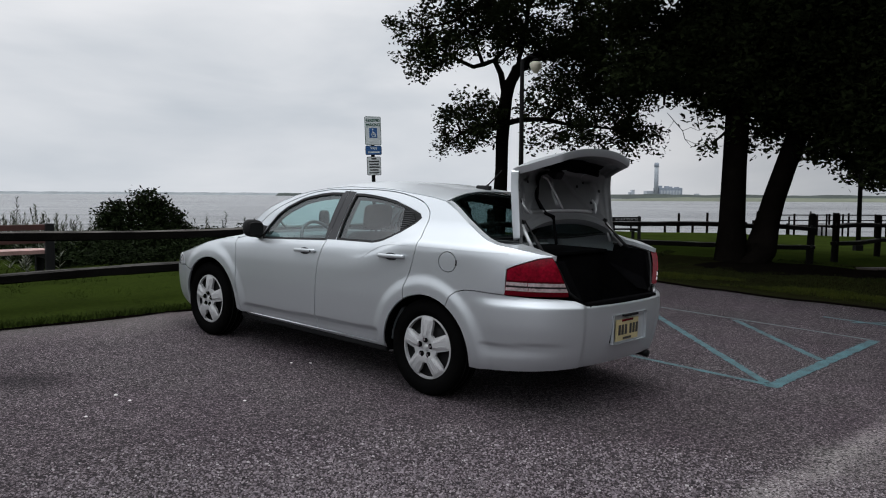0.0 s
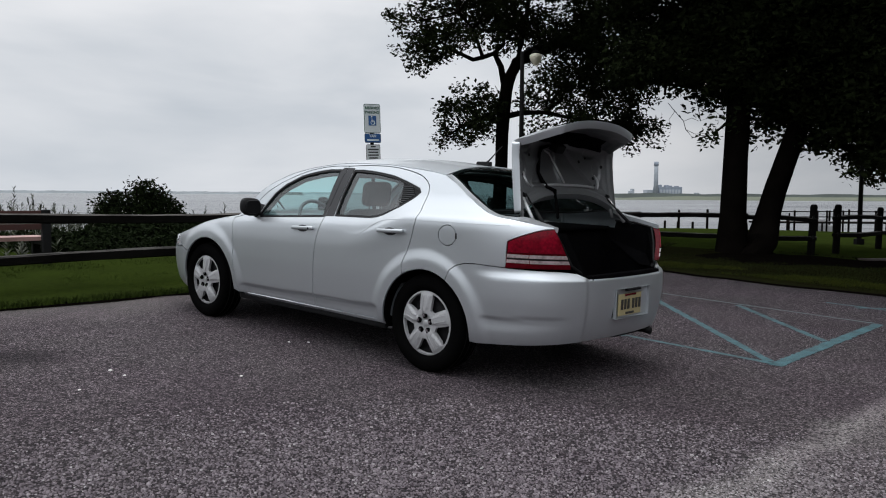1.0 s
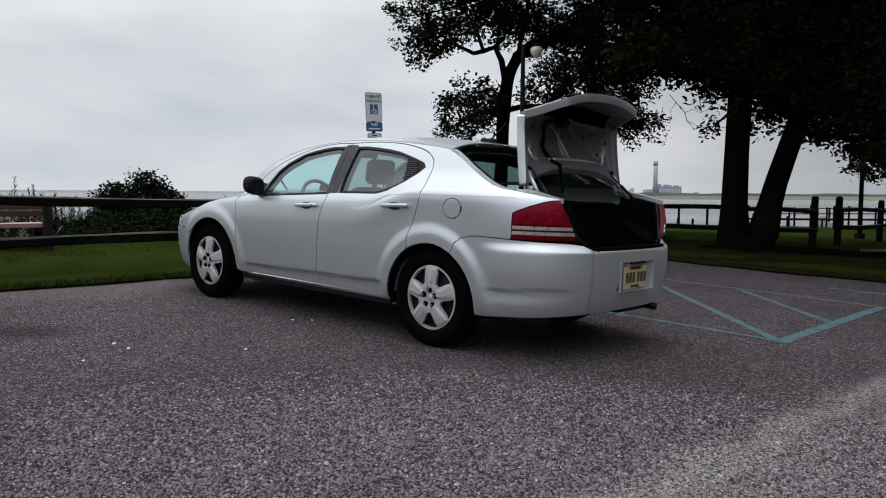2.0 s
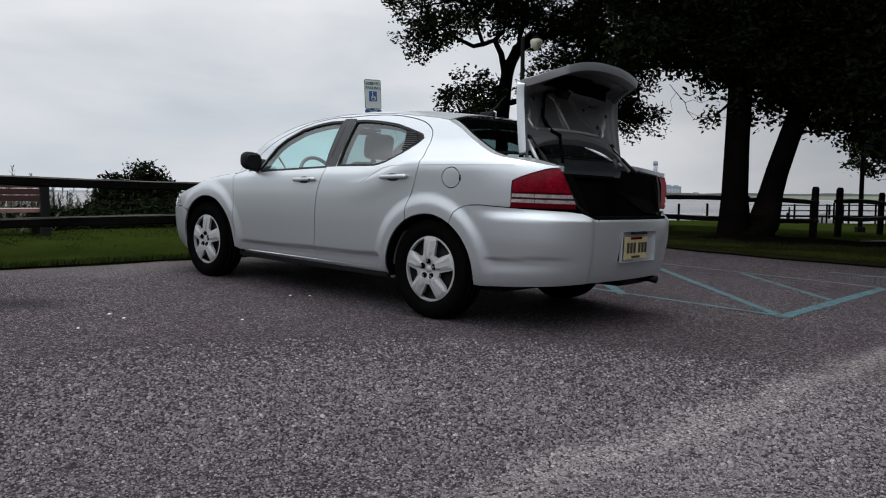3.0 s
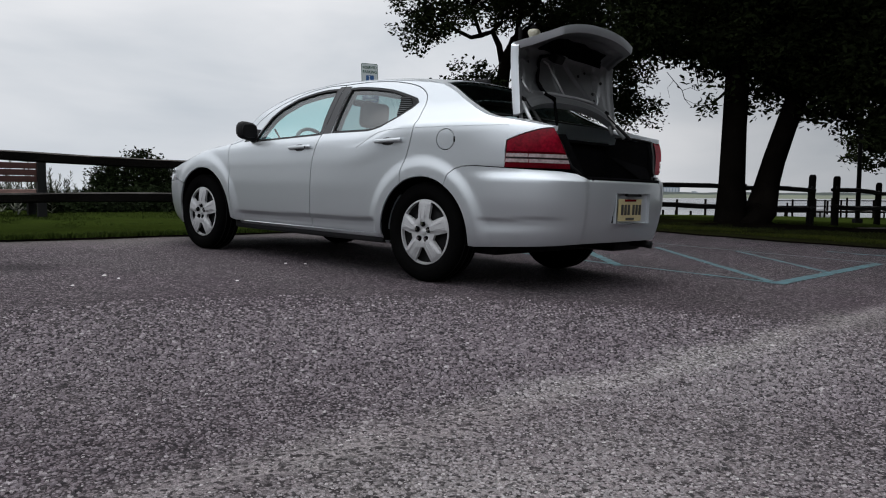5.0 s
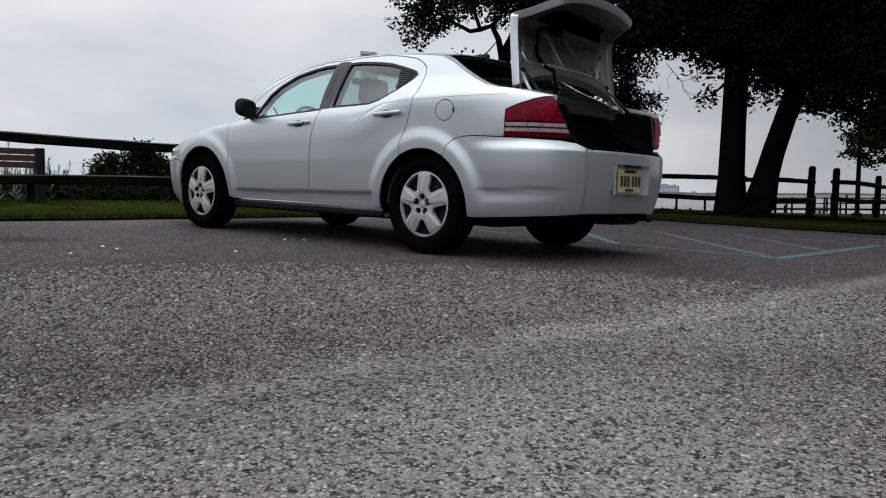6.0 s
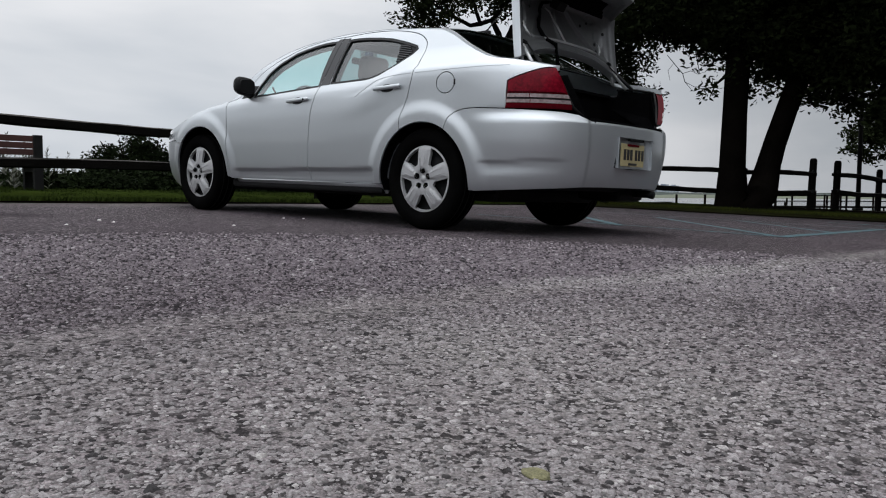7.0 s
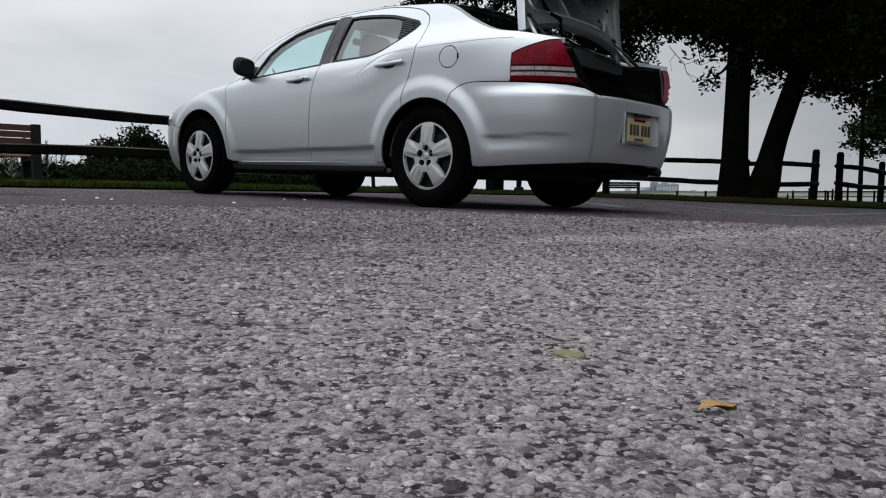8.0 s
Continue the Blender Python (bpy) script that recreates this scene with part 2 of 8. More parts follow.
    for p, c in ((0.14, (0.34, 0.325, 0.321, 1)), (0.24, (0.58, 0.556, 0.548, 1)), (0.88, (0.63, 0.605, 0.595, 1))):
        k = e.new(p)
        k.color = c
    l.new(ws.outputs["Value"], dust.inputs["Fac"])
    dm = n.new("ShaderNodeMixRGB")
    dm.inputs[2].default_value = (0.09, 0.086, 0.084, 1)
    l.new(pit.outputs[0], dm.inputs[0])
    l.new(dust.outputs[0], dm.inputs[1])
    l.new(dm.outputs[0], mt.inputs[2])
    mf = n.new("ShaderNodeMath")
    mf.operation = "MULTIPLY"
    mf.inputs[1].default_value = 0.78
    l.new(tr.outputs[0], mf.inputs[0])
    l.new(mf.outputs[0], mt.inputs[0])
    l.new(mo.outputs[0], mt.inputs[1])
    sc = n.new("ShaderNodeVectorMath")
    sc.operation = "SCALE"
    l.new(mt.outputs[0], sc.inputs[0])
    l.new(r1.outputs[0], sc.inputs["Scale"])
    # an old oil stain, and a paler gravelly margin along the lawn
    def shaped(op, a, b=0.0):
        q = n.new("ShaderNodeMath")
        q.operation = op
        for k, v in enumerate((a, b)):
            if isinstance(v, (int, float)):
                q.inputs[k].default_value = v
            else:
                l.new(v, q.inputs[k])
        return q.outputs[0]

    spot = n.new("ShaderNodeMapping")
    spot.inputs["Location"].default_value = (2.87 / 0.42, -4.98 / 0.30, 0)
    spot.inputs["Scale"].default_value = (1 / 0.42, 1 / 0.30, 0)
    l.new(tc.outputs["Object"], spot.inputs["Vector"])
    far = n.new("ShaderNodeVectorMath")
    far.operation = "LENGTH"
    l.new(spot.outputs[0], far.inputs[0])
    oil = n.new("ShaderNodeMapRange")
    oil.interpolation_type = "SMOOTHSTEP"
    oil.inputs["From Min"].default_value, oil.inputs["From Max"].default_value = 0.75, 1.75
    oil.inputs["To Min"].default_value = 0.42
    l.new(shaped("ADD", far.outputs["Value"], n1.outputs["Fac"]), oil.inputs["Value"])
    way = n.new("ShaderNodeVectorMath")
    way.operation = "DOT_PRODUCT"
    way.inputs[1].default_value = (-0.756, 0.654, 0)
    l.new(tc.outputs["Object"], way.inputs[0])
    verge = n.new("ShaderNodeMapRange")
    verge.interpolation_type = "SMOOTHSTEP"
    verge.inputs["From Min"].default_value, verge.inputs["From Max"].default_value = 6.75, 7.9
    verge.inputs["To Max"].default_value = 0.55
    l.new(shaped("ADD", way.outputs["Value"], shaped("MULTIPLY", n1.outputs["Fac"], 0.9)), verge.inputs["Value"])
    vm = n.new("ShaderNodeMixRGB")
    vm.inputs[2].default_value = (0.24, 0.228, 0.218, 1)
    l.new(verge.outputs[0], vm.inputs[0])
    l.new(mt.outputs[0], vm.inputs[1])
    l.new(vm.outputs[0], sc.inputs[0])
    l.new(shaped("MULTIPLY", r1.outputs[0], oil.outputs[0]), sc.inputs["Scale"])
    # faint purple and olive blotches of old spills
    n6 = n.new("ShaderNodeTexNoise")
    n6.inputs["Scale"].default_value, n6.inputs["Detail"].default_value = 1.15, 4
    l.new(tc.outputs["Object"], n6.inputs["Vector"])
    r6 = n.new("ShaderNodeValToRGB")
    r6.color_ramp.elements[0].position, r6.color_ramp.elements[0].color = 0.34, (1.055, 0.965, 1.02, 1)
    r6.color_ramp.elements[1].position, r6.color_ramp.elements[1].color = 0.68, (1.01, 0.995, 0.975, 1)
    l.new(n6.outputs["Fac"], r6.inputs["Fac"])
    hu = n.new("ShaderNodeVectorMath")
    hu.operation = "MULTIPLY"
    # fine grit
    gr = n.new("ShaderNodeTexVoronoi")
    gr.inputs["Scale"].default_value = 340
    l.new(tc.outputs["Object"], gr.inputs["Vector"])
    gw = n.new("ShaderNodeTexWhiteNoise")
    l.new(gr.outputs["Color"], gw.inputs["Vector"])
    gm = n.new("ShaderNodeMapRange")
    gm.inputs["To Min"].default_value, gm.inputs["To Max"].default_value = 0.55, 1.38
    l.new(gw.outputs["Value"], gm.inputs["Value"])
    gs = n.new("ShaderNodeVectorMath")
    gs.operation = "SCALE"
    l.new(sc.outputs[0], gs.inputs[0])
    l.new(gm.outputs[0], gs.inputs["Scale"])
    l.new(gs.outputs[0], hu.inputs[0])
    l.new(r6.outputs[0], hu.inputs[1])
    l.new(hu.outputs[0], b.inputs["Base Color"])
    bp = n.new("ShaderNodeBump")
    bp.inputs["Strength"].default_value, bp.inputs["Distance"].default_value = 1.0, 0.006
    bp.invert = True
    l.new(vo.outputs["Distance"], bp.inputs["Height"])
    n5 = n.new("ShaderNodeTexNoise")
    n5.inputs["Scale"].default_value, n5.inputs["Detail"].default_value = 38, 3
    l.new(tc.outputs["Object"], n5.inputs["Vector"])
    bp2 = n.new("ShaderNodeBump")
    bp2.inputs["Strength"].default_value, bp2.inputs["Distance"].default_value = 0.8, 0.012
    l.new(n5.outputs["Fac"], bp2.inputs["Height"])
    l.new(bp.outputs[0], bp2.inputs["Normal"])
    bp3 = n.new("ShaderNodeBump")
    bp3.invert = True
    bp3.inputs["Strength"].default_value, bp3.inputs["Distance"].default_value = 0.9, 0.0022
    l.new(gr.outputs["Distance"], bp3.inputs["Height"])
    l.new(bp2.outputs[0], bp3.inputs["Normal"])
    l.new(bp3.outputs[0], b.inputs["Normal"])
    return m


def sea(name):
    m = bpy.data.materials.new(name)
    m.use_nodes = True
    n, l = m.node_tree.nodes, m.node_tree.links
    b = n["Principled BSDF"]
    b.inputs["Roughness"].default_value = 0.35
    b.inputs["Specular IOR Level"].default_value = 0.4
    tc = n.new("ShaderNodeTexCoord")
    mp = n.new("ShaderNodeMapping")
    mp.inputs["Scale"].default_value = (0.55, 1.6, 1)
    l.new(tc.outputs["Object"], mp.inputs["Vector"])
    n1 = n.new("ShaderNodeTexNoise")
    n1.inputs["Scale"].default_value, n1.inputs["Detail"].default_value = 0.35, 9
    l.new(mp.outputs[0], n1.inputs["Vector"])
    # stretched noise paints the pale glints of far ripples into the base colour
    mp2 = n.new("ShaderNodeMapping")
    mp2.inputs["Scale"].default_value = (0.018, 0.075, 1)
    l.new(tc.outputs["Object"], mp2.inputs["Vector"])
    n2 = n.new("ShaderNodeTexNoise")
    n2.inputs["Scale"].default_value, n2.inputs["Detail"].default_value, n2.inputs["Roughness"].default_value = 1.0, 9, 0.68
    l.new(mp2.outputs[0], n2.inputs["Vector"])
    wr = n.new("ShaderNodeValToRGB")
    wr.color_ramp.elements[0].position, wr.color_ramp.elements[0].color = 0.36, (0.060, 0.064, 0.070, 1)
    wr.color_ramp.elements[1].position, wr.color_ramp.elements[1].color = 0.66, (0.22, 0.225, 0.235, 1)
    l.new(n2.outputs["Fac"], wr.inputs["Fac"])
    l.new(wr.outputs[0], b.inputs["Base Color"])
    bp = n.new("ShaderNodeBump")
    bp.inputs["Strength"].default_value, bp.inputs["Distance"].default_value = 1.0, 2.2
    l.new(n1.outputs["Fac"], bp.inputs["Height"])
    l.new(bp.outputs[0], b.inputs["Normal"])
    return m


M_PAINT = material("silver_paint", (0.50, 0.525, 0.545), 0.40, 0.72, 0.03, 0.8, 900, coat=0.45)
# Pale paint of small fittings; on the lid's ribs it paints in the light.
M_RIB = material("lit_ribs_and_fittings", (0.42, 0.425, 0.43), 0.35, 0.4, 0.05, 5, 60)
M_HEAD = material("headlamp_lens", (0.42, 0.44, 0.46), 0.12, 0.3, 0.3, 10, 60, coat=1.0)
# Paint of the lid's inside, darkened to put its shade into the colour.
M_INNER = material("lid_inner_paint_shaded", (0.135, 0.138, 0.141), 0.38, 0.5, 0.08, 3, 60)
M_BLACK = material("black_plastic", (0.008, 0.008, 0.0085), 0.6, 0, 0.3, 4, 90, spec=0.15)
M_TRIM = material("gloss_black_trim", (0.006, 0.006, 0.0065), 0.4, 0, 0.2, 4, 90, spec=0.15)
M_PILLAR = material("pillar_film", (0.018, 0.018, 0.02), 0.4, 0, 0.15, 4, 90, spec=0.25)
M_RUBBER = material("tyre_rubber", (0.0028, 0.0028, 0.0028), 0.95, 0, 0.35, 6, 120, bump=0.3, bump_scale=250, spec=0.01)
M_WHEEL = material("wheel_cover_silver", (0.36, 0.36, 0.365), 0.5, 0.2, 0.14, 5, 120)
M_CHROME = material("chrome", (0.75, 0.75, 0.76), 0.12, 1.0, 0.05, 6, 60)
# Carpet black, also used where shade is put into a part's colour.
M_CARPET_SHADE = material("carpet_and_shade_black", (0.0035, 0.0035, 0.0038), 1.0, 0, 0.4, 12, 300, bump=0.3, bump_scale=500, spec=0.0)
M_SEAT = material("grey_seat_cloth", (0.10, 0.105, 0.11), 0.9, 0, 0.2, 5, 250, bump=0.3, bump_scale=500)
M_LINING = material("cabin_lining", (0.075, 0.08, 0.083), 0.9, 0, 0.1, 5, 200)
M_DASH = material("dash_plastic", (0.06, 0.065, 0.07), 0.6, 0, 0.2, 5, 150)
M_RED = material("red_lens", (0.135, 0.0025, 0.010), 0.2, 0, 0.5, 14, 60, coat=0.0, spec=0.12)
M_REDDARK = material("dark_red_lens", (0.085, 0.002, 0.006), 0.2, 0, 0.3, 8, 60, coat=0.0, spec=0.12)
M_CLEAR = material("clear_lens", (0.34, 0.27, 0.27), 0.2, 0.1, 0.45, 14, 60, coat=0.4)
M_GLASS = glass("tinted_window", (0.69, 0.90, 0.895))
M_GLASSR = glass("dark_tinted_window", (0.36, 0.47, 0.47))
M_PLATE = material("cream_plate", (0.38, 0.32, 0.17), 0.45, 0, 0.08, 8, 90)
M_INK = material("plate_ink", (0.02, 0.02, 0.02), 0.5, 0, 0.1)
M_ASPHALT = asphalt("worn_asphalt")
M_STONE = stone_mat("aggregate_stones")
M_PEBBLE = material("dark_pebble", (0.035, 0.034, 0.036), 0.8, 0, 0.3, 60, 400, bump=0.4, bump_scale=300)
M_CHIP = material("pale_chip", (0.62, 0.60, 0.58), 0.8, 0, 0.1, 60, 400)
M_MOSS = material("olive_moss", (0.17, 0.16, 0.085), 0.95, 0, 0.4, 40, 400, bump=0.8, bump_scale=300)
M_LINE = material("blue_line_paint", (0.037, 0.102, 0.119), 0.8, 0, 0.35, 6, 130, tint=(0.016, 0.027, 0.030), bump=0.6, bump_scale=110)
M_LINETHIN = material("faded_line_paint", (0.066, 0.096, 0.101), 0.8, 0, 0.4, 6, 130, tint=(0.034, 0.04, 0.042), bump=0.6, bump_scale=110)
M_GRASSGND = material("grass_ground", (0.016, 0.024, 0.0042), 1.0, 0, 0.4, 0.7, 22, tint=(0.010, 0.014, 0.004), bump=0.9, bump_scale=70, spec=0.0)
M_BLADE = material("grass_blades", (0.019, 0.029, 0.005), 0.8, 0, 0.4, 0.7, 9, tint=(0.013, 0.020, 0.004), spec=0.03, island=0.35)
M_TUFT = material("olive_grass_tufts", (0.025, 0.029, 0.0048), 0.8, 0, 0.4, 1.6, 9, tint=(0.016, 0.020, 0.004), spec=0.03, island=0.4)
# Darker than the lawn: tree shade is put into the worn grass colours.
M_WORN_SHADE = material("worn_grass_tree_shade", (0.0085, 0.0095, 0.0033), 1.0, 0, 0.4, 0.9, 14, tint=(0.006, 0.0055, 0.003), bump=0.9, bump_scale=50, spec=0.0)
M_BLADE_SHADE = material("thin_shaded_grass_blades", (0.013, 0.0165, 0.004), 0.8, 0, 0.4, 0.8, 9, tint=(0.010, 0.011, 0.004), spec=0.02, island=0.35)
# Soil, nearly black so that its patches carry the shade under the trees.
M_SOIL_SHADE = material("soil_and_tree_shade", (0.0032, 0.0027, 0.0022), 1.0, 0, 0.5, 3, 60, bump=0.8, bump_scale=60, spec=0.0)
M_WOOD = material("weathered_rail_wood_lit_tops", (0.0046, 0.0043, 0.0039), 0.95, 0, 0.7, 2.5, 70, tint=(0.0025, 0.0023, 0.002), spec=0.02, bump=0.7, bump_scale=45)
# Upward faces are paled in colour, standing in for light from above.
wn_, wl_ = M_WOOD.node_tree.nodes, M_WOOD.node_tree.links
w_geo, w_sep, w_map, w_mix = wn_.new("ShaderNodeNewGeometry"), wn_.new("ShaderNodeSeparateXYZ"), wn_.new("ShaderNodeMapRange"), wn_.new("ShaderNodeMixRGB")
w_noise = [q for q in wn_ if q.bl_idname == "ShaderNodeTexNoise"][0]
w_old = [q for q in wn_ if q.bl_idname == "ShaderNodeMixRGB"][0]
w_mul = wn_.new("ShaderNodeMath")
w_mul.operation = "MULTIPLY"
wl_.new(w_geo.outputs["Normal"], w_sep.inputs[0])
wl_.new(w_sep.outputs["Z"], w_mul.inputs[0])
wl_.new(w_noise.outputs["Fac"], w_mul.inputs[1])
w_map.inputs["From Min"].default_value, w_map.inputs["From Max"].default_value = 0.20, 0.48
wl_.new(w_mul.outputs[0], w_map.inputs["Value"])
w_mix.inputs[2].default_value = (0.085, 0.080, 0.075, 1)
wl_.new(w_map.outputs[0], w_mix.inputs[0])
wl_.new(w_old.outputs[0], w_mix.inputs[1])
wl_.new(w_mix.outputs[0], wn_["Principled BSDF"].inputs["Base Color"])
M_BENCH = material("red_brown_slats", (0.048, 0.014, 0.011), 0.6, 0, 0.3, 3, 80)
# Paler than the back slats: the sky's gleam on the seat is in the colour.
M_SEATSLAT = material("sky_lit_pink_slats", (0.33, 0.20, 0.18), 0.65, 0, 0.3, 3, 80)
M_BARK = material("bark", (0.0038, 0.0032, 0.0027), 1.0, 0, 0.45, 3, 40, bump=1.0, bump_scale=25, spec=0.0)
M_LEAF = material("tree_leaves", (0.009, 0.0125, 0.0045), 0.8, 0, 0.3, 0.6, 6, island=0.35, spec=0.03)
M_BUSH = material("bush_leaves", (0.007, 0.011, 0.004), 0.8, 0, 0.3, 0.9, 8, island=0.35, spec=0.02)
M_WEED = material("weed_leaves", (0.027, 0.032, 0.014), 0.7, 0, 0.35, 1.2, 9, island=0.4)
M_POLE = material("dark_pole_paint", (0.009, 0.009, 0.009), 0.9, 0, 0.3, 4, 60, spec=0.04)
M_GLOBE = material("milky_globe", (0.62, 0.58, 0.47), 0.35, 0, 0.08, 3, 30)
M_SIGN = material("white_sign_face", (0.57, 0.61, 0.61), 0.5, 0, 0.06, 5, 50)
M_SIGNBLUE = material("blue_sign_face", (0.03, 0.10, 0.26), 0.5, 0, 0.1, 5, 50)
M_SIGNGREEN = material("green_sign_ink", (0.012, 0.07, 0.045), 0.5, 0, 0.1, 5, 50)
M_SIGNEDGE = material("sign_edge_dark", (0.03, 0.03, 0.03), 0.5, 0, 0.1, 5, 50)
M_SEA = sea("bay_water")
M_SHORE = material("far_shore_marsh", (0.075, 0.085, 0.055), 0.9, 0, 0.4, 0.02, 0.4)
# The haze over the far shore is put into this base colour.
M_FARHAZE = material("hazy_far_shore", (0.15, 0.17, 0.18), 0.9, 0, 0.2, 0.01, 0.1)
M_FARTREE = material("far_tree_line", (0.022, 0.030, 0.026), 0.9, 0, 0.4, 0.03, 0.3)
# Plant walls and chimney, made bluish and paler to paint in the haze.
M_CONCRETE = material("plant_concrete_hazed", (0.34, 0.37, 0.40), 0.85, 0, 0.15, 0.02, 0.3)
M_CONCRETE2 = material("plant_cladding_hazed", (0.20, 0.23, 0.27), 0.8, 0, 0.25, 0.03, 0.3)
M_WHITE = material("white_hull", (0.28, 0.28, 0.28), 0.4, 0, 0.1)
M_PATH = material("dusty_path", (0.026, 0.017, 0.015), 0.9, 0, 0.3, 2, 60)
M_DRYLEAF = material("dry_leaf", (0.26, 0.14, 0.04), 0.7, 0, 0.3, 30, 300)

# ---- mesh helpers ----
def mesh_ob(name, verts, faces, mat, parent=None, label="", smooth=True, normals=None):
    me = bpy.data.meshes.new(name)
    me.from_pydata([tuple(map(float, v)) for v in verts], [], [tuple(map(int, f)) for f in faces])
    me.materials.append(mat)
    me.polygons.foreach_set("use_smooth", [smooth] * len(me.polygons))
    if normals is not None:
        me.normals_split_custom_set_from_vertices([tuple(map(float, v)) for v in normals])
    me.update()
    ob = new(name, me)
    if parent is not None:
        ob.parent = parent
    if label:
        ob["label"] = label
    return ob


def soup(name, verts, faces, mat, parent=None, label="", smooth=False):
    """A large mesh from numpy arrays of triangles or quads."""
    me = bpy.data.meshes.new(name)
    verts, faces = np.asarray(verts, dtype=np.float32), np.asarray(faces, dtype=np.int32)
    k = faces.shape[1]
    me.vertices.add(len(verts))
    me.vertices.foreach_set("co", verts.ravel())
    me.loops.add(faces.size)
    me.loops.foreach_set("vertex_index", faces.ravel())
    me.polygons.add(len(faces))
    me.polygons.foreach_set("loop_start", np.arange(0, faces.size, k, dtype=np.int32))
    me.polygons.foreach_set("use_smooth", np.full(len(faces), smooth))
    me.update(calc_edges=True)
    me.materials.append(mat)
    ob = new(name, me)
    if parent is not None:
        ob.parent = parent
    if label:
        ob["label"] = label
    return ob


def part(name, bm, mat, parent=None, label="", smooth=False, bevel=0.0):
    """Links a bmesh as one mesh object under a thing or part."""
    if bevel:
        bmesh.ops.bevel(bm, geom=list(bm.edges), offset=bevel, segments=2, affect="EDGES", profile=0.6)
    bmesh.ops.recalc_face_normals(bm, faces=list(bm.faces))
    me = bpy.data.meshes.new(name)
    bm.to_mesh(me)
    bm.free()
    me.materials.append(mat)
    me.polygons.foreach_set("use_smooth", [smooth] * len(me.polygons))
    ob = new(name, me)
    if parent is not None:
        ob.parent = parent
    if label:
        ob["label"] = label
    return ob


def empty(name, m, label, category, group="", kind=""):
    ob = new(name)
    ob.empty_display_size = 0.1
    ob.matrix_world = m
    return tagged(ob, label, category, group, kind)


def box_bm(x0, x1, y0, y1, z0, z1, bm=None):
    bm = bm or bmesh.new()
    bmesh.ops.create_cube(bm, size=1, matrix=Matrix.LocRotScale(((x0 + x1) / 2, (y0 + y1) / 2, (z0 + z1) / 2), None, (x1 - x0, y1 - y0, z1 - z0)))
    return bm


def tube_data(points, radii, n=8, cap=True, wobble=0.0, seed=0):
    """Rings along a polyline."""
    rnd = random.Random(seed)
    P = [Vector(p) for p in points]
    verts, faces = [], []
    ref = Vector((0.13, 0.31, 0.94)).normalized()
    for i, p in enumerate(P):
        d = (P[min(i + 1, len(P) - 1)] - P[max(i - 1, 0)]).normalized()
        a = d.cross(ref)
        if a.length < 0.2:
            a = d.cross(Vector((1, 0, 0)))
        a.normalize()
        b = d.cross(a)
        for k in range(n):
            t = 2 * math.pi * k / n
            r = radii[i] * (1 + wobble * (rnd.random() - 0.5))
            verts.append(p + (a * math.cos(t) + b * math.sin(t)) * r)
    for i in range(len(P) - 1):
        for k in range(n):
            k2 = (k + 1) % n
            faces.append((i * n + k, i * n + k2, (i + 1) * n + k2, (i + 1) * n + k))
    if cap:
        faces.append(tuple(reversed(range(n))))
        faces.append(tuple(range((len(P) - 1) * n, len(P) * n)))
    return verts, faces


def tube(name, points, radii, mat, parent=None, label="", n=10, wobble=0.0, seed=0, smooth=True):
    if not isinstance(radii, (list, tuple)):
        radii = [radii] * len(points)
    v, f = tube_data(points, radii, n, True, wobble, seed)
    return mesh_ob(name, v, f, mat, parent, label, smooth)


def lathe(name, profile, mat, parent=None, label="", n=40, axis="y", centre=(0, 0, 0), closed=False):
    """A surface of revolution: profile rows (along the axis, radius)."""
    verts, faces = [], []
    m = len(profile)
    for k in range(n):
        t = 2 * math.pi * k / n
        for a, r in profile:
            if axis == "y":
                v = (centre[0] + r * math.cos(t), centre[1] + a, centre[2] + r * math.sin(t))
            else:
                v = (centre[0] + r * math.cos(t), centre[1] + r * math.sin(t), centre[2] + a)
            verts.append(v)
    for k in range(n):
        k2 = (k + 1) % n
        for j in range(m if closed else m - 1):
            j2 = (j + 1) % m
            faces.append((k * m + j, k2 * m + j, k2 * m + j2, k * m + j2))
    ob = mesh_ob(name, verts, faces, mat, parent, label)
    bm = bmesh.new()
    bm.from_mesh(ob.data)
    bmesh.ops.remove_doubles(bm, verts=list(bm.verts), dist=1e-5)
    bmesh.ops.recalc_face_normals(bm, faces=list(bm.faces))
    bm.to_mesh(ob.data)
    bm.free()
    return ob


GA, GB = -0.0292, 0.0133


def lot(x, y):
    """Height of the gently sloping lot."""
    return GA * x + GB * y


def smooth01(a, b, t):
    t = np.clip((t - a) / (b - a), 0, 1)
    return t * t * (3 - 2 * t)


def land(x, y):
    """Height of lot, lawn and bank: the slope runs on, then falls to the water."""
    x, y = np.asarray(x, float), np.asarray(y, float)
    r = np.hypot(x, y)
    side = smooth01(-0.15, 0.16, np.arctan2(x, np.maximum(y, 0.1)))
    drop = 19.0 + 22.0 * side
    z = lot(x, y)
    far = -0.25 + 0.0 * x
    w = smooth01(20.0, 34.0, r) * side
    z = z * (1 - w) + far * w
    z = np.clip(z, -1.5, 0.65)
    return z - 2.6 * smooth01(drop, drop + 7.0, r) * (y > -40)

# ---- ground, lawn, water, distance ----
EDGE_DIR, EDGE_OUT = Vector((0.654, 0.756)), Vector((-0.756, 0.654))
RIGHT_DIR, RIGHT_OUT = Vector((0.721, -0.693)), Vector((0.693, 0.721))


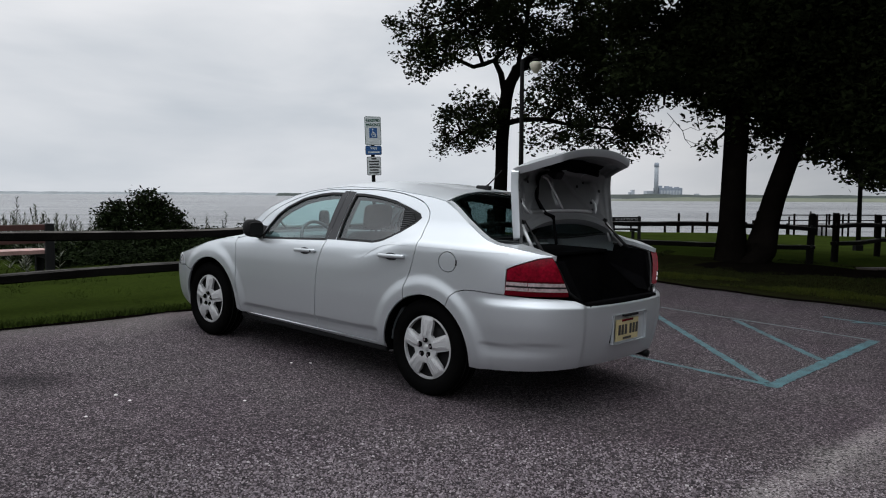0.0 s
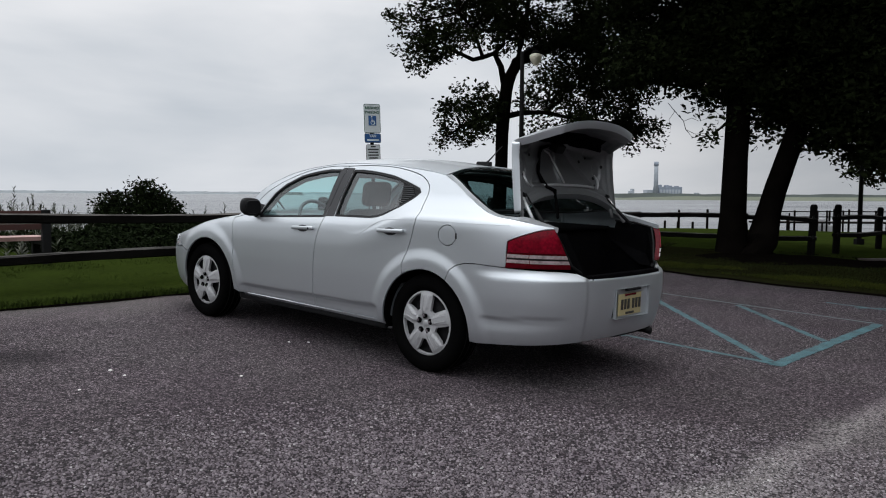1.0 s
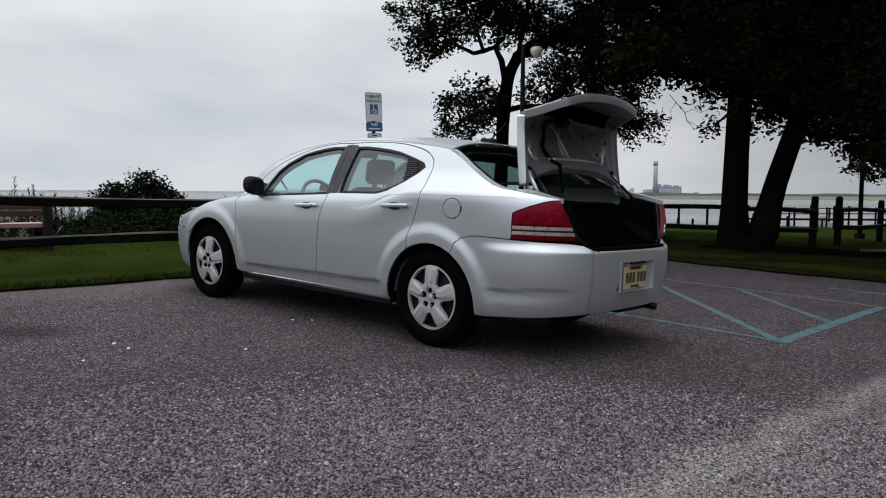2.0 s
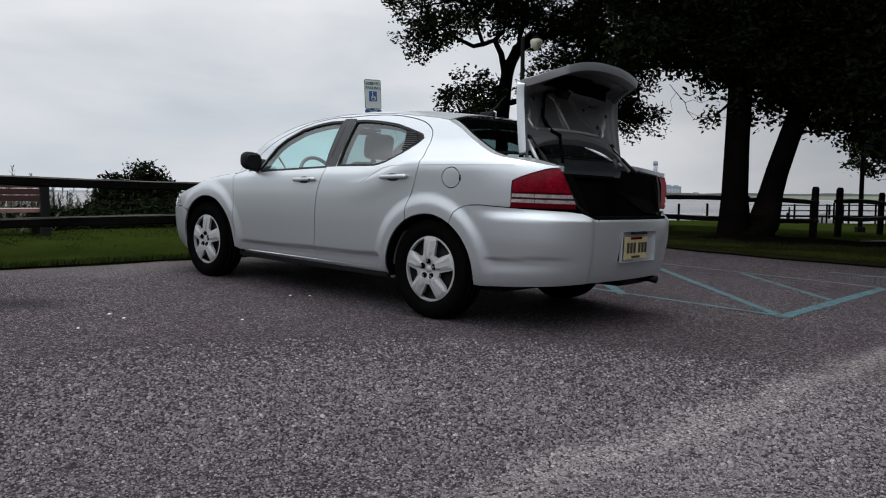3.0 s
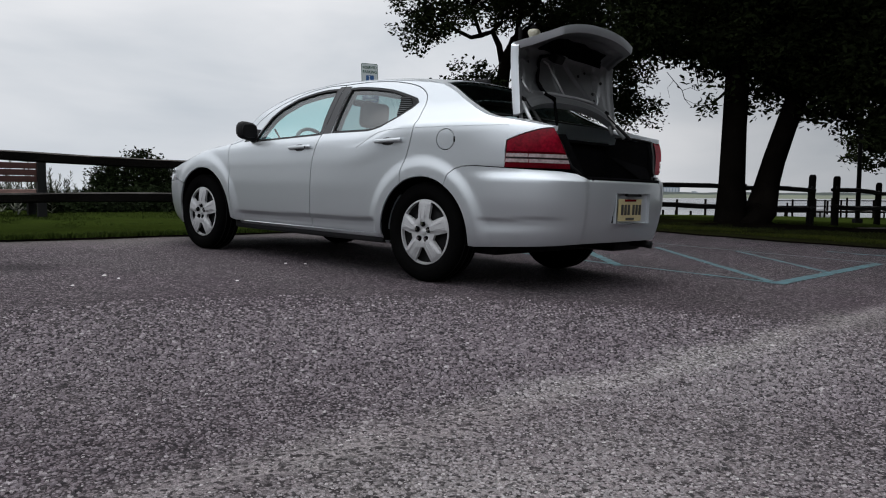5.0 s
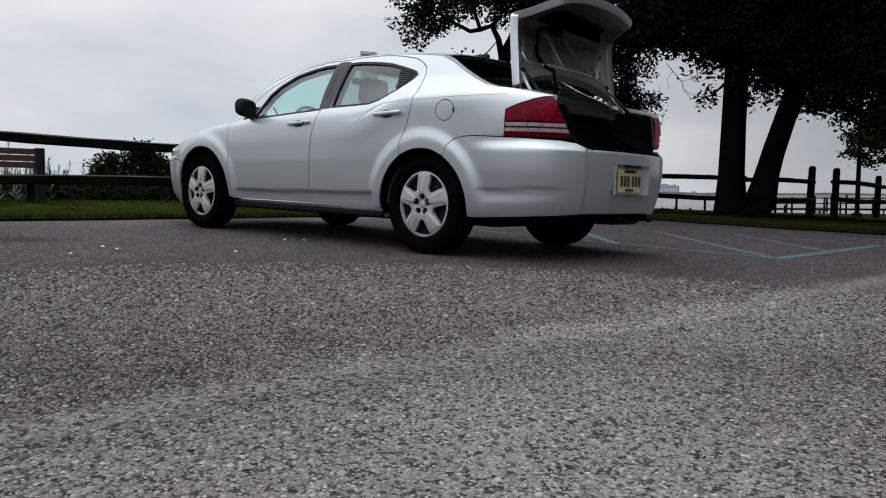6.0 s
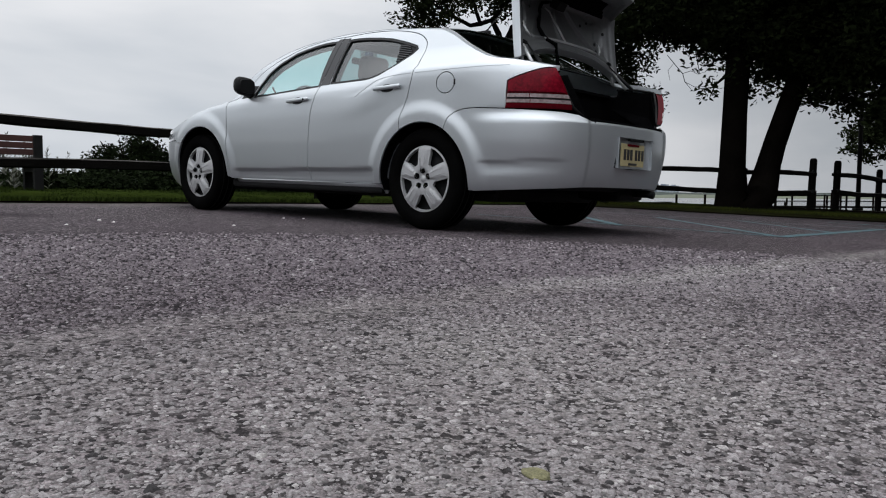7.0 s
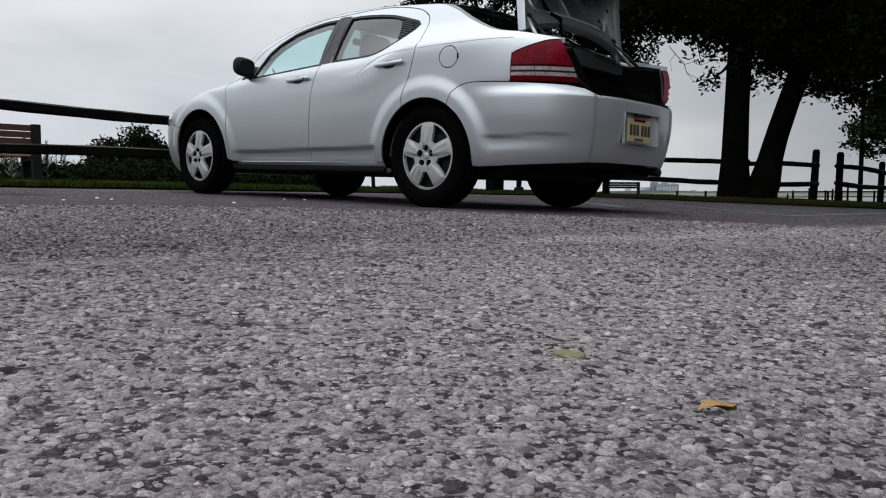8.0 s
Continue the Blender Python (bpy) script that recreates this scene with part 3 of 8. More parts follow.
def lot_edge():
    """The lot's edge, from the far end of the left side round the corner to the right side: points and outward ways."""
    pts, outs = [], []
    a, corner, r = Vector((-3.58, 7.31)), Vector((2.0, 13.76)), 1.2
    for s in np.arange(-45, 7.2, 0.35):
        pts.append(a + EDGE_DIR * float(s))
        outs.append(EDGE_OUT)
    c0 = a + EDGE_DIR * 7.2
    c1 = corner + RIGHT_DIR * 1.3
    for k in range(1, 8):
        t = k / 8
        pts.append(c0 * (1 - t) ** 2 + corner * 2 * t * (1 - t) + c1 * t * t)
        outs.append((EDGE_OUT * (1 - t) + RIGHT_OUT * t).normalized())
    for s in np.arange(1.3, 60, 0.35):
        pts.append(corner + RIGHT_DIR * float(s))
        outs.append(RIGHT_OUT)
    return pts, outs


EDGE_P, EDGE_O = lot_edge()

gv, gf = [], []
gx = np.concatenate([np.linspace(-320, -45, 12), np.arange(-42, 60, 2.0), np.linspace(62, 320, 12)])
gy = np.concatenate([np.linspace(-320, -20, 14), np.arange(-18, 70, 1.5)])
for yy in gy:
    for xx in gx:
        gv.append((xx, yy, float(land(xx, yy)) - 0.07))
for j in range(len(gy) - 1):
    for i in range(len(gx) - 1):
        k = j * len(gx) + i
        gf.append((k, k + 1, k + 1 + len(gx), k + len(gx)))
ground = tagged(mesh_ob("ground", gv, gf, M_GRASSGND), "rough grass land sloping down to the bay", "ground", kind="structure")

cx = [(p.x, p.y) for p in EDGE_P] + [(60, -60), (-60, -60)]
lot_ob = mesh_ob("road", [(x, y, lot(x, y)) for x, y in cx], [tuple(reversed(range(len(cx))))], M_ASPHALT, smooth=False)
tagged(lot_ob, "worn grey parking lot asphalt with exposed stones and stains", "parking lot", kind="structure")

rows_w = [0.0, 0.05, 0.16, 0.4, 0.8, 1.4, 2.2, 3.5, 5.5, 8.5, 12.5]
lv, lf = [], []
for i, (p, o) in enumerate(zip(EDGE_P, EDGE_O)):
    rag = 0.15 * noise.noise((p.x * 1.3, p.y * 1.3, 0)) + 0.10 * noise.noise((p.x * 5, p.y * 5, 3))
    for j, w in enumerate(rows_w):
        q = p + o * (w + rag * (1 if w < 1 else 0))
        z = float(land(q.x, q.y)) + (-0.01 if j == 0 else (0.03 if j == 1 else 0.045) * (1 - w / 14)) + 0.02 * noise.noise((q.x * 2, q.y * 2, 9)) * (j > 1)
        lv.append((q.x, q.y, z))
m = len(rows_w)
for i in range(len(EDGE_P) - 1):
    for j in range(m - 1):
        lf.append((i * m + j, (i + 1) * m + j, (i + 1) * m + j + 1, i * m + j + 1))
# The strip under the trees takes the grass colour with shade in it.
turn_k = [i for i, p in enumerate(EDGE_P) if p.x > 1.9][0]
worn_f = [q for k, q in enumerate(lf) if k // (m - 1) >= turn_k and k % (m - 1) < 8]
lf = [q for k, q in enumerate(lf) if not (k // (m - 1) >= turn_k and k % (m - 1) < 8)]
tagged(mesh_ob("lawn_worn_shaded", lv, worn_f, M_WORN_SHADE), "thin worn grass and bare soil, tree shade put into the colour", "lawn", kind="structure")
lawn = tagged(mesh_ob("lawn", lv, lf, M_GRASSGND), "short green grass strip along the edge of the lot", "lawn", kind="structure")

# soil lip between lawn and asphalt
sv, sf = [], []
for i, (p, o) in enumerate(zip(EDGE_P, EDGE_O)):
    rag = 0.15 * noise.noise((p.x * 1.3, p.y * 1.3, 0)) + 0.10 * noise.noise((p.x * 5, p.y * 5, 3))
    for w, dz in ((-0.10 - 0.05 * noise.noise((p.x * 4, p.y * 4, 7)), 0.004), (0.0, 0.016), (0.12, 0.02)):
        q = p + o * (w + rag)
        sv.append((q.x, q.y, float(land(q.x, q.y)) + dz))
for i in range(len(EDGE_P) - 1):
    for j in range(2):
        sf.append((i * 3 + j, (i + 1) * 3 + j, (i + 1) * 3 + j + 1, i * 3 + j + 1))
tagged(mesh_ob("trim", sv, sf, M_SOIL_SHADE), "dark soil lip between the lawn and the asphalt", "soil edge", kind="structure")


def blades(name, count, wmin, wmax, s_lo, s_hi, h, seed, label, mat):
    rng = np.random.default_rng(seed)
    P = np.array([(p.x, p.y) for p in EDGE_P])
    O = np.array([(o.x, o.y) for o in EDGE_O])
    k = rng.integers(s_lo, s_hi, count)
    f = rng.random((count, 1))
    base = P[k] * (1 - f) + P[np.minimum(k + 1, len(P) - 1)] * f
    w = wmin + (wmax - wmin) * rng.random(count) ** 1.3
    q = base + O[k] * w[:, None]
    bare = np.minimum(np.hypot((q[:, 0] - 6.6) / 1.9, (q[:, 1] - 15.6) / 1.5), np.hypot((q[:, 0] - 8.6) / 2.6, (q[:, 1] - 14.9) / 0.95)) + 0.25 * np.sin(q[:, 0] * 5) * np.sin(q[:, 1] * 6)
    q = q[bare > 1]
    count = len(q)
    z = land(q[:, 0], q[:, 1]) + 0.02
    a = rng.random(count) * 2 * np.pi
    hh = h * (0.45 + 0.8 * rng.random(count))
    wd = 0.006 + 0.005 * rng.random(count)
    lean = (rng.random((count, 2)) - 0.5) * hh[:, None] * 1.1
    v = np.zeros((count, 3, 3))
    v[:, 0] = np.stack([q[:, 0] - np.cos(a) * wd, q[:, 1] - np.sin(a) * wd, z], 1)
    v[:, 1] = np.stack([q[:, 0] + np.cos(a) * wd, q[:, 1] + np.sin(a) * wd, z], 1)
    v[:, 2] = np.stack([q[:, 0] + lean[:, 0], q[:, 1] + lean[:, 1], z + hh], 1)
    ob = soup(name, v.reshape(-1, 3), np.arange(count * 3).reshape(-1, 3), mat)
    return tagged(ob, label, "grass", kind="stuff")


def tufts(name, count, per, wmin, wmax, s_lo, s_hi, h, seed, label, mat):
    """Uneven clumps of grass along a stretch of the lot's edge, with bare gaps between them."""
    rng = np.random.default_rng(seed)
    V = []
    for _ in range(count):
        k = int(rng.integers(s_lo, s_hi))
        w = wmin + (wmax - wmin) * rng.random()
        c = EDGE_P[k] + EDGE_O[k] * w + (EDGE_P[k + 1] - EDGE_P[k]) * rng.random()
        if noise.noise((c.x * 1.1, c.y * 1.1, seed)) + 0.35 * noise.noise((c.x * 3.3, c.y * 3.3, seed)) < -0.10:
            continue
        r = 0.05 + 0.09 * rng.random()
        z = float(land(c.x, c.y)) + 0.035
        for _ in range(per):
            a, q = rng.uniform(0, 6.28), rng.uniform(0, 6.28)
            d = r * rng.random() ** 0.5
            x, y, hh = c.x + d * math.cos(a), c.y + d * math.sin(a), h * (0.5 + 0.8 * rng.random())
            V += [(x - 0.007 * math.cos(q), y - 0.007 * math.sin(q), z), (x + 0.007 * math.cos(q), y + 0.007 * math.sin(q), z),
                  (x + 0.5 * hh * math.cos(a) * rng.random(), y + 0.5 * hh * math.sin(a) * rng.random(), z + hh)]
    ob = soup(name, np.array(V), np.arange(len(V)).reshape(-1, 3), mat)
    return tagged(ob, label, "grass", kind="stuff")


i_left = [i for i, p in enumerate(EDGE_P) if p.x > -9.5][0]
i_turn = [i for i, p in enumerate(EDGE_P) if p.x > 1.5][0]
i_right = [i for i, p in enumerate(EDGE_P) if p.x > 11.0][0]
blades("grass", 110000, -0.03, 2.6, i_left, i_turn, 0.024, 3, "short mown grass blades beside the lot", M_BLADE)
blades("grass_edge", 16000, -0.10, 0.16, i_left, i_turn, 0.045, 6, "ragged grass tufts hanging over the lot edge", M_BLADE)
blades("grass_far", 80000, 0.15, 6.5, i_turn, i_right, 0.045, 4, "thin grass under the trees, coloured dark for their shade", M_BLADE_SHADE)
blades("grass_back", 30000, 2.4, 7.0, i_left, i_turn, 0.04, 5, "short grass behind the fence", M_BLADE)

tufts("grass_tufts", 1500, 34, 0.26, 1.25, i_turn, i_right, 0.045, 12, "olive grass tufts along the shaded lot edge", M_TUFT)

# a strip of bare soil beside the fence, blackened for the tree shade, and a dusty foot path crossing the lawn
for name, a, b, half, up, mat, label in (("trim_soil_shade", Vector((5.6, 14.75)), Vector((10.6, 15.0)), 1.0, 0.062, M_SOIL_SHADE, "strip of soil blackened for the shade under the trees"),
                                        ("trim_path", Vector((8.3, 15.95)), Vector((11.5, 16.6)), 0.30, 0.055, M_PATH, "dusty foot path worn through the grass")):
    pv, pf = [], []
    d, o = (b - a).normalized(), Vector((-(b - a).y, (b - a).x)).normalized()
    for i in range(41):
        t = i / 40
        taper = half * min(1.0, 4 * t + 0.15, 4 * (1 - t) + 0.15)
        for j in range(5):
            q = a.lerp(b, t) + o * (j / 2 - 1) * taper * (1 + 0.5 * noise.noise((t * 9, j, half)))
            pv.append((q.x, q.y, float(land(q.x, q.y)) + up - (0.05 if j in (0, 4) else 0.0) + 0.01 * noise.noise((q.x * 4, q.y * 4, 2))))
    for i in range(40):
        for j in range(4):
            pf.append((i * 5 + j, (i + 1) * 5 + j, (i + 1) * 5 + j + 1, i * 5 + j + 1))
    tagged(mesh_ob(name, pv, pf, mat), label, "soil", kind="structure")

# bare soil round the feet of the two trees, blackened for the shade there
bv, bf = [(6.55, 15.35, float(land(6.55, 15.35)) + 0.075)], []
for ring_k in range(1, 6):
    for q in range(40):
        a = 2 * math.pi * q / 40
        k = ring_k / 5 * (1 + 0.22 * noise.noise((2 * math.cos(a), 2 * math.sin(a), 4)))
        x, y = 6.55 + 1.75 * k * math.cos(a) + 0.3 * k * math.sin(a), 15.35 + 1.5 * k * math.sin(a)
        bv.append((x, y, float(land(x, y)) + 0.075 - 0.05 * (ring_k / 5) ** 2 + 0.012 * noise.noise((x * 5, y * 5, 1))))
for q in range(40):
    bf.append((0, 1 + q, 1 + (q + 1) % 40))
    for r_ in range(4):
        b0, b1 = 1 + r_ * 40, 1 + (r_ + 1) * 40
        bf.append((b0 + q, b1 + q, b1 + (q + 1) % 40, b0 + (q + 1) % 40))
tagged(mesh_ob("trim_soil_shade", bv, bf, M_SOIL_SHADE), "patch of soil blackened for the shade round the tree feet", "soil", kind="structure")

# water to the horizon
wv = [(-4400, 12, -1.25), (4400, 12, -1.25), (4400, 4400, -1.25), (-4400, 4400, -1.25)]
tagged(mesh_ob("water", wv, [(0, 1, 2, 3)], M_SEA, smooth=False), "grey rippled bay water under an overcast sky", "water", kind="structure")


def far_strip(name, x0, x1, y, depth, h, step, amp, mat, label, seed, z0=-1.3):
    """A low far shore with an uneven top."""
    v, f = [], []
    n = int((x1 - x0) / step)
    for i in range(n + 1):
        x = x0 + (x1 - x0) * i / n
        e = min(1.0, 12.0 * i / n, 12.0 * (n - i) / n)
        t = h * e * (1 + amp * noise.noise((x * 0.02, seed, 0)) + 0.8 * amp * noise.noise((x * 0.11, seed, 2)))
        v += [(x, y, z0), (x, y + depth * 0.5, z0 + t), (x, y + depth, z0)]
    for i in range(n):
        for j in range(2):
            f.append((i * 3 + j, (i + 1) * 3 + j, (i + 1) * 3 + j + 1, i * 3 + j + 1))
    return tagged(mesh_ob(name, v, f, mat, smooth=False), label, "far shore", kind="structure")


far_strip("backdrop", -2900, -150, 2600, 60, 8, 14, 0.22, M_FARHAZE, "thin wooded shore on the far side of the bay", 1)
far_strip("backdrop_islet", -352, -300, 1500, 20, 5.0, 5, 0.5, M_FARTREE, "small wooded islet far out in the bay", 2)
far_strip("backdrop_marsh", 70, 900, 470, 60, 2.3, 8, 0.12, M_SHORE, "flat green marsh on the far bank", 4)
far_strip("backdrop_woods", 60, 1500, 872, 30, 5.2, 9, 0.16, M_FARTREE, "dark tree line behind the marsh", 7)
far_strip("backdrop_point", 250, 460, 360, 30, 1.1, 8, 0.2, M_SHORE, "low spit of marsh grass", 9)

# ---- silver sedan with its boot lid raised ----
CAR = Matrix(((-0.75567, -0.65430, 0.02918, 0.457), (0.65423, -0.75618, -0.01329, 5.698), (0.03077, 0.00905, 0.99949, 0.0624), (0, 0, 0, 1)))
car = empty("car", CAR, "silver four-door sedan with its boot lid raised", "car")

XR, XF = -0.20, 2.72          # where the plan starts to round off, rear and front
R_ARCH, F_ARCH = (-0.008, 0.308, 0.400), (2.672, 0.338, 0.396)


def corner_table(n, a, b):
    t = np.linspace(0, math.pi / 2, 400)
    xi, eta = np.sin(t) ** (2 / n), np.cos(t) ** (2 / n)
    s = np.concatenate([[0], np.cumsum(np.hypot(np.diff(xi) * a, np.diff(eta) * b))])
    return s, xi, eta


TAB_R, TAB_F = corner_table(2.9, 0.88, 0.88), corner_table(3.2, 0.95, 0.88)
U_REAR, U_FRONT = XR - TAB_R[0][-1], XF + TAB_F[0][-1]

BELT_X = [-1.2, -0.8, -0.5, 0.14, 0.45, 0.7, 1.23, 2.3, 2.6, 2.85, 3.0, 3.3, 3.7]
BELT_Z = [1.03, 1.054, 1.073, 1.07, 1.02, 0.99, 0.972, 0.92, 0.89, 0.845, 0.80, 0.73, 0.66]
PROF_D = [-0.80, -0.76, -0.715, -0.695, -0.648, -0.637, -0.606, -0.59, -0.48, -0.34, -0.20, -0.08, -0.03, 0.0, 0.03, 0.07, 0.15, 0.25, 0.35, 0.42, 0.50]
PROF_W = [0.80, 0.835, 0.860, 0.868, 0.880, 0.882, 0.887, 0.889, 0.898, 0.906, 0.908, 0.901, 0.892, 0.878, 0.858, 0.836, 0.792, 0.738, 0.682, 0.638, 0.585]
SEAM_X = [-1.15, -0.9, -0.66, -0.56, -0.47, -0.24, 0.04, 0.44, 0.68, 1.05, 1.40, 1.70, 1.95, 2.07, 2.19, 2.26, 2.6, 2.8, 2.98, 3.2, 3.5, 3.75]
SEAM_Z = [1.015, 1.04, 1.082, 1.095, 1.118, 1.215, 1.35, 1.398, 1.417, 1.423, 1.395, 1.338, 1.240, 1.165, 1.045, 0.960, 0.903, 0.858, 0.80, 0.74, 0.66, 0.58]
REAR_Z = [0.20, 0.275, 0.36, 0.45, 0.60, 0.715, 0.745, 0.775, 0.80, 0.95, 1.10]
REAR_A = [0.775, 0.82, 0.855, 0.876, 0.893, 0.888, 0.852, 0.840, 0.855, 0.865, 0.83]
FRONT_Z = [0.18, 0.30, 0.50, 0.62, 0.72, 0.85, 1.0]
FRONT_A = [0.88, 0.97, 1.005, 0.985, 0.93, 0.78, 0.60]


def pchip(xs, ys):
    """A smooth monotone curve through the given points."""
    xs, ys = np.array(xs, float), np.array(ys, float)
    h, d = np.diff(xs), np.diff(ys) / np.diff(xs)
    m = np.zeros(len(xs))
    for i in range(1, len(xs) - 1):
        if d[i - 1] * d[i] > 0:
            w1, w2 = 2 * h[i] + h[i - 1], h[i] + 2 * h[i - 1]
            m[i] = (w1 + w2) / (w1 / d[i - 1] + w2 / d[i])
    m[0], m[-1] = d[0], d[-1]

    def f(x):
        x = np.clip(x, xs[0], xs[-1])
        i = np.clip(np.searchsorted(xs, x) - 1, 0, len(xs) - 2)
        t = (x - xs[i]) / h[i]
        return ys[i] * (1 + 2 * t) * (1 - t) ** 2 + m[i] * h[i] * t * (1 - t) ** 2 + ys[i + 1] * t * t * (3 - 2 * t) + m[i + 1] * h[i] * t * t * (t - 1)
    return f


belt, prof, seam, rear_a, front_a = (pchip(a, b) for a, b in ((BELT_X, BELT_Z), (PROF_D, PROF_W), (SEAM_X, SEAM_Z), (REAR_Z, REAR_A), (FRONT_Z, FRONT_A)))


def rel(x, z):
    """Height above the belt line: follows the belt in the flank, level in the cabin."""
    w = smooth01(0.45, 0.95, z)
    c = smooth01(1.04, 1.22, z)
    return z + (1.0 - belt(x)) * w * (1 - c) + 0.02 * c - 1.0


def side(u, z):
    """The left flank: from a place along the car (u) and a height to a point of the skin."""
    u, z = np.asarray(u, float), np.asarray(z, float)
    s, xi, eta = TAB_R
    q = np.clip(XR - u, 0, None)
    xr, er = np.interp(q, s, xi), np.interp(q, s, eta)
    s, xi, eta = TAB_F
    q = np.clip(u - XF, 0, None)
    xf, ef = np.interp(q, s, xi), np.interp(q, s, eta)
    dent = 0.014 * smooth01(U_REAR + 0.50, U_REAR + 0.46, u) * (1 - smooth01(0.725, 0.735, z))
    x = np.where(u < XR, XR - rear_a(z) * xr + dent, np.where(u > XF, XF + front_a(z) * xf, u))
    w = prof(rel(x, z))
    for cx, cz, cr in (R_ARCH, F_ARCH):
        r = np.hypot(x - cx, z - cz)
        w = w + 0.018 * (1 - smooth01(cr + 0.055, cr + 0.150, r))
    # soft sweep from the rear door up into the quarter
    c = 0.905 + 0.165 * smooth01(0.75, 0.10, x)
    w = w + 0.010 * smooth01(0.95, 0.30, x) * (1 - smooth01(c - 0.015, c + 0.02, z)) * smooth01(c - 0.20, c - 0.02, z) * smooth01(-0.75, -0.30, x)
    # tucked lower edge of the doors
    zt = 0.408 - 0.0175 * (x - 0.54)
    w = w + (0.006 * smooth01(zt - 0.060, 0.296, z) - 0.026 * smooth01(zt + 0.002, zt - 0.032, z)) * smooth01(0.44, 0.50, x) * (1 - smooth01(2.10, 2.21, x))
    # bumper cover standing a little proud of the quarter
    w = w + 0.011 * smooth01(0.757, 0.690, z) * smooth01(-0.40, -0.62, x) * smooth01(0.42, 0.60, z)
    # soft fold low on the rear corner
    zc = 0.452 - 0.05 * (x + 0.50)
    w = w - 0.010 * smooth01(zc + 0.012, zc - 0.010, z) * smooth01(zc - 0.10, zc - 0.03, z) * smooth01(-0.46, -0.56, x) * smooth01(-1.00, -0.88, x)
    w = np.maximum(w, 0.02)
    return np.stack([x, w * np.where(u < XR, er, ef), z], -1)


def seam_y(x):
    """Half width at the roof and deck seam."""
    x = np.asarray(x, float)
    z = seam(x)
    w = prof(rel(x, z))
    xi = np.clip((XR - x) / rear_a(z), 0, 0.999)
    xj = np.clip((x - XF) / front_a(z), 0, 0.999)
    return w * (1 - xi ** 2.9) ** (1 / 2.9) * (1 - xj ** 3.2) ** (1 / 3.2)


def top(x, y):
    """Roof, glass, deck and bonnet: from plan place to a point of the skin."""
    x, y = np.asarray(x, float), np.asarray(y, float)
    c = np.interp(x, [-1.1, -0.6, -0.4, 0.1, 1.0, 1.6, 2.2, 2.6, 3.3, 3.7], [0.015, 0.02, 0.045, 0.058, 0.058, 0.06, 0.065, 0.06, 0.07, 0.06])
    k = np.clip(np.abs(y) / np.maximum(seam_y(x), 0.05), 0, 1)
    return np.stack([x, y, seam(x) + c * (1 - k ** 2.3)], -1)


def u_at(x, z=0.9):
    """The place along the flank at which the rear corner has this x."""
    s, xi, eta = TAB_R
    return x if x > XR else XR - float(np.interp((XR - x) / float(rear_a(z)), xi, s))


def inside(pts, poly):
    pts, poly = np.asarray(pts), np.asarray(poly)
    c = np.zeros(len(pts), bool)
    j = len(poly) - 1
    for i in range(len(poly)):
        (xi, yi), (xj, yj) = poly[i], poly[j]
        hit = ((yi > pts[:, 1]) != (yj > pts[:, 1])) & (pts[:, 0] < (xj - xi) * (pts[:, 1] - yi) / (yj - yi + 1e-12) + xi)
        c ^= hit
        j = i
    return c


def resample(poly, h):
    out = []
    for i in range(len(poly)):
        a, b = np.array(poly[i], float), np.array(poly[(i + 1) % len(poly)], float)
        n = max(1, int(round(np.linalg.norm(b - a) / h)))
        out += [tuple(a + (b - a) * k / n) for k in range(n)]
    return out


def spline(pts, per=6):
    """Catmull-Rom through open points."""
    P = [np.array(p, float) for p in pts]
    out = []
    for i in range(len(P) - 1):
        p0, p1, p2, p3 = P[max(i - 1, 0)], P[i], P[i + 1], P[min(i + 2, len(P) - 1)]
        for k in range(per):
            t = k / per
            out.append(tuple(0.5 * (2 * p1 + (p2 - p0) * t + (2 * p0 - 5 * p1 + 4 * p2 - p3) * t * t + (3 * p1 - p0 - 3 * p2 + p3) * t ** 3)))
    return out + [tuple(P[-1])]


def inset(poly, d):
    """A polygon moved inwards by d (outwards when negative)."""
    P = np.array(poly, float)
    area = 0.5 * np.sum(P[:, 0] * np.roll(P[:, 1], -1) - np.roll(P[:, 0], -1) * P[:, 1])
    sgn = 1 if area > 0 else -1
    out = []
    for i in range(len(P)):
        a, b, c = P[i - 1], P[i], P[(i + 1) % len(P)]
        e1, e2 = b - a, c - b
        n1 = np.array([-e1[1], e1[0]]) / (np.linalg.norm(e1) + 1e-12) * sgn
        n2 = np.array([-e2[1], e2[0]]) / (np.linalg.norm(e2) + 1e-12) * sgn
        nn = n1 + n2
        nn = nn / max(np.dot(nn, nn) / 2, 0.35)
        out.append(tuple(b + nn * d))
    return out


def normals_of(fn, P, e=0.002):
    a = fn(P[:, 0] + e, P[:, 1]) - fn(P[:, 0] - e, P[:, 1])
    b = fn(P[:, 0], P[:, 1] + e) - fn(P[:, 0], P[:, 1] - e)
    n = np.cross(b, a)
    return n / (np.linalg.norm(n, axis=1, keepdims=True) + 1e-12)


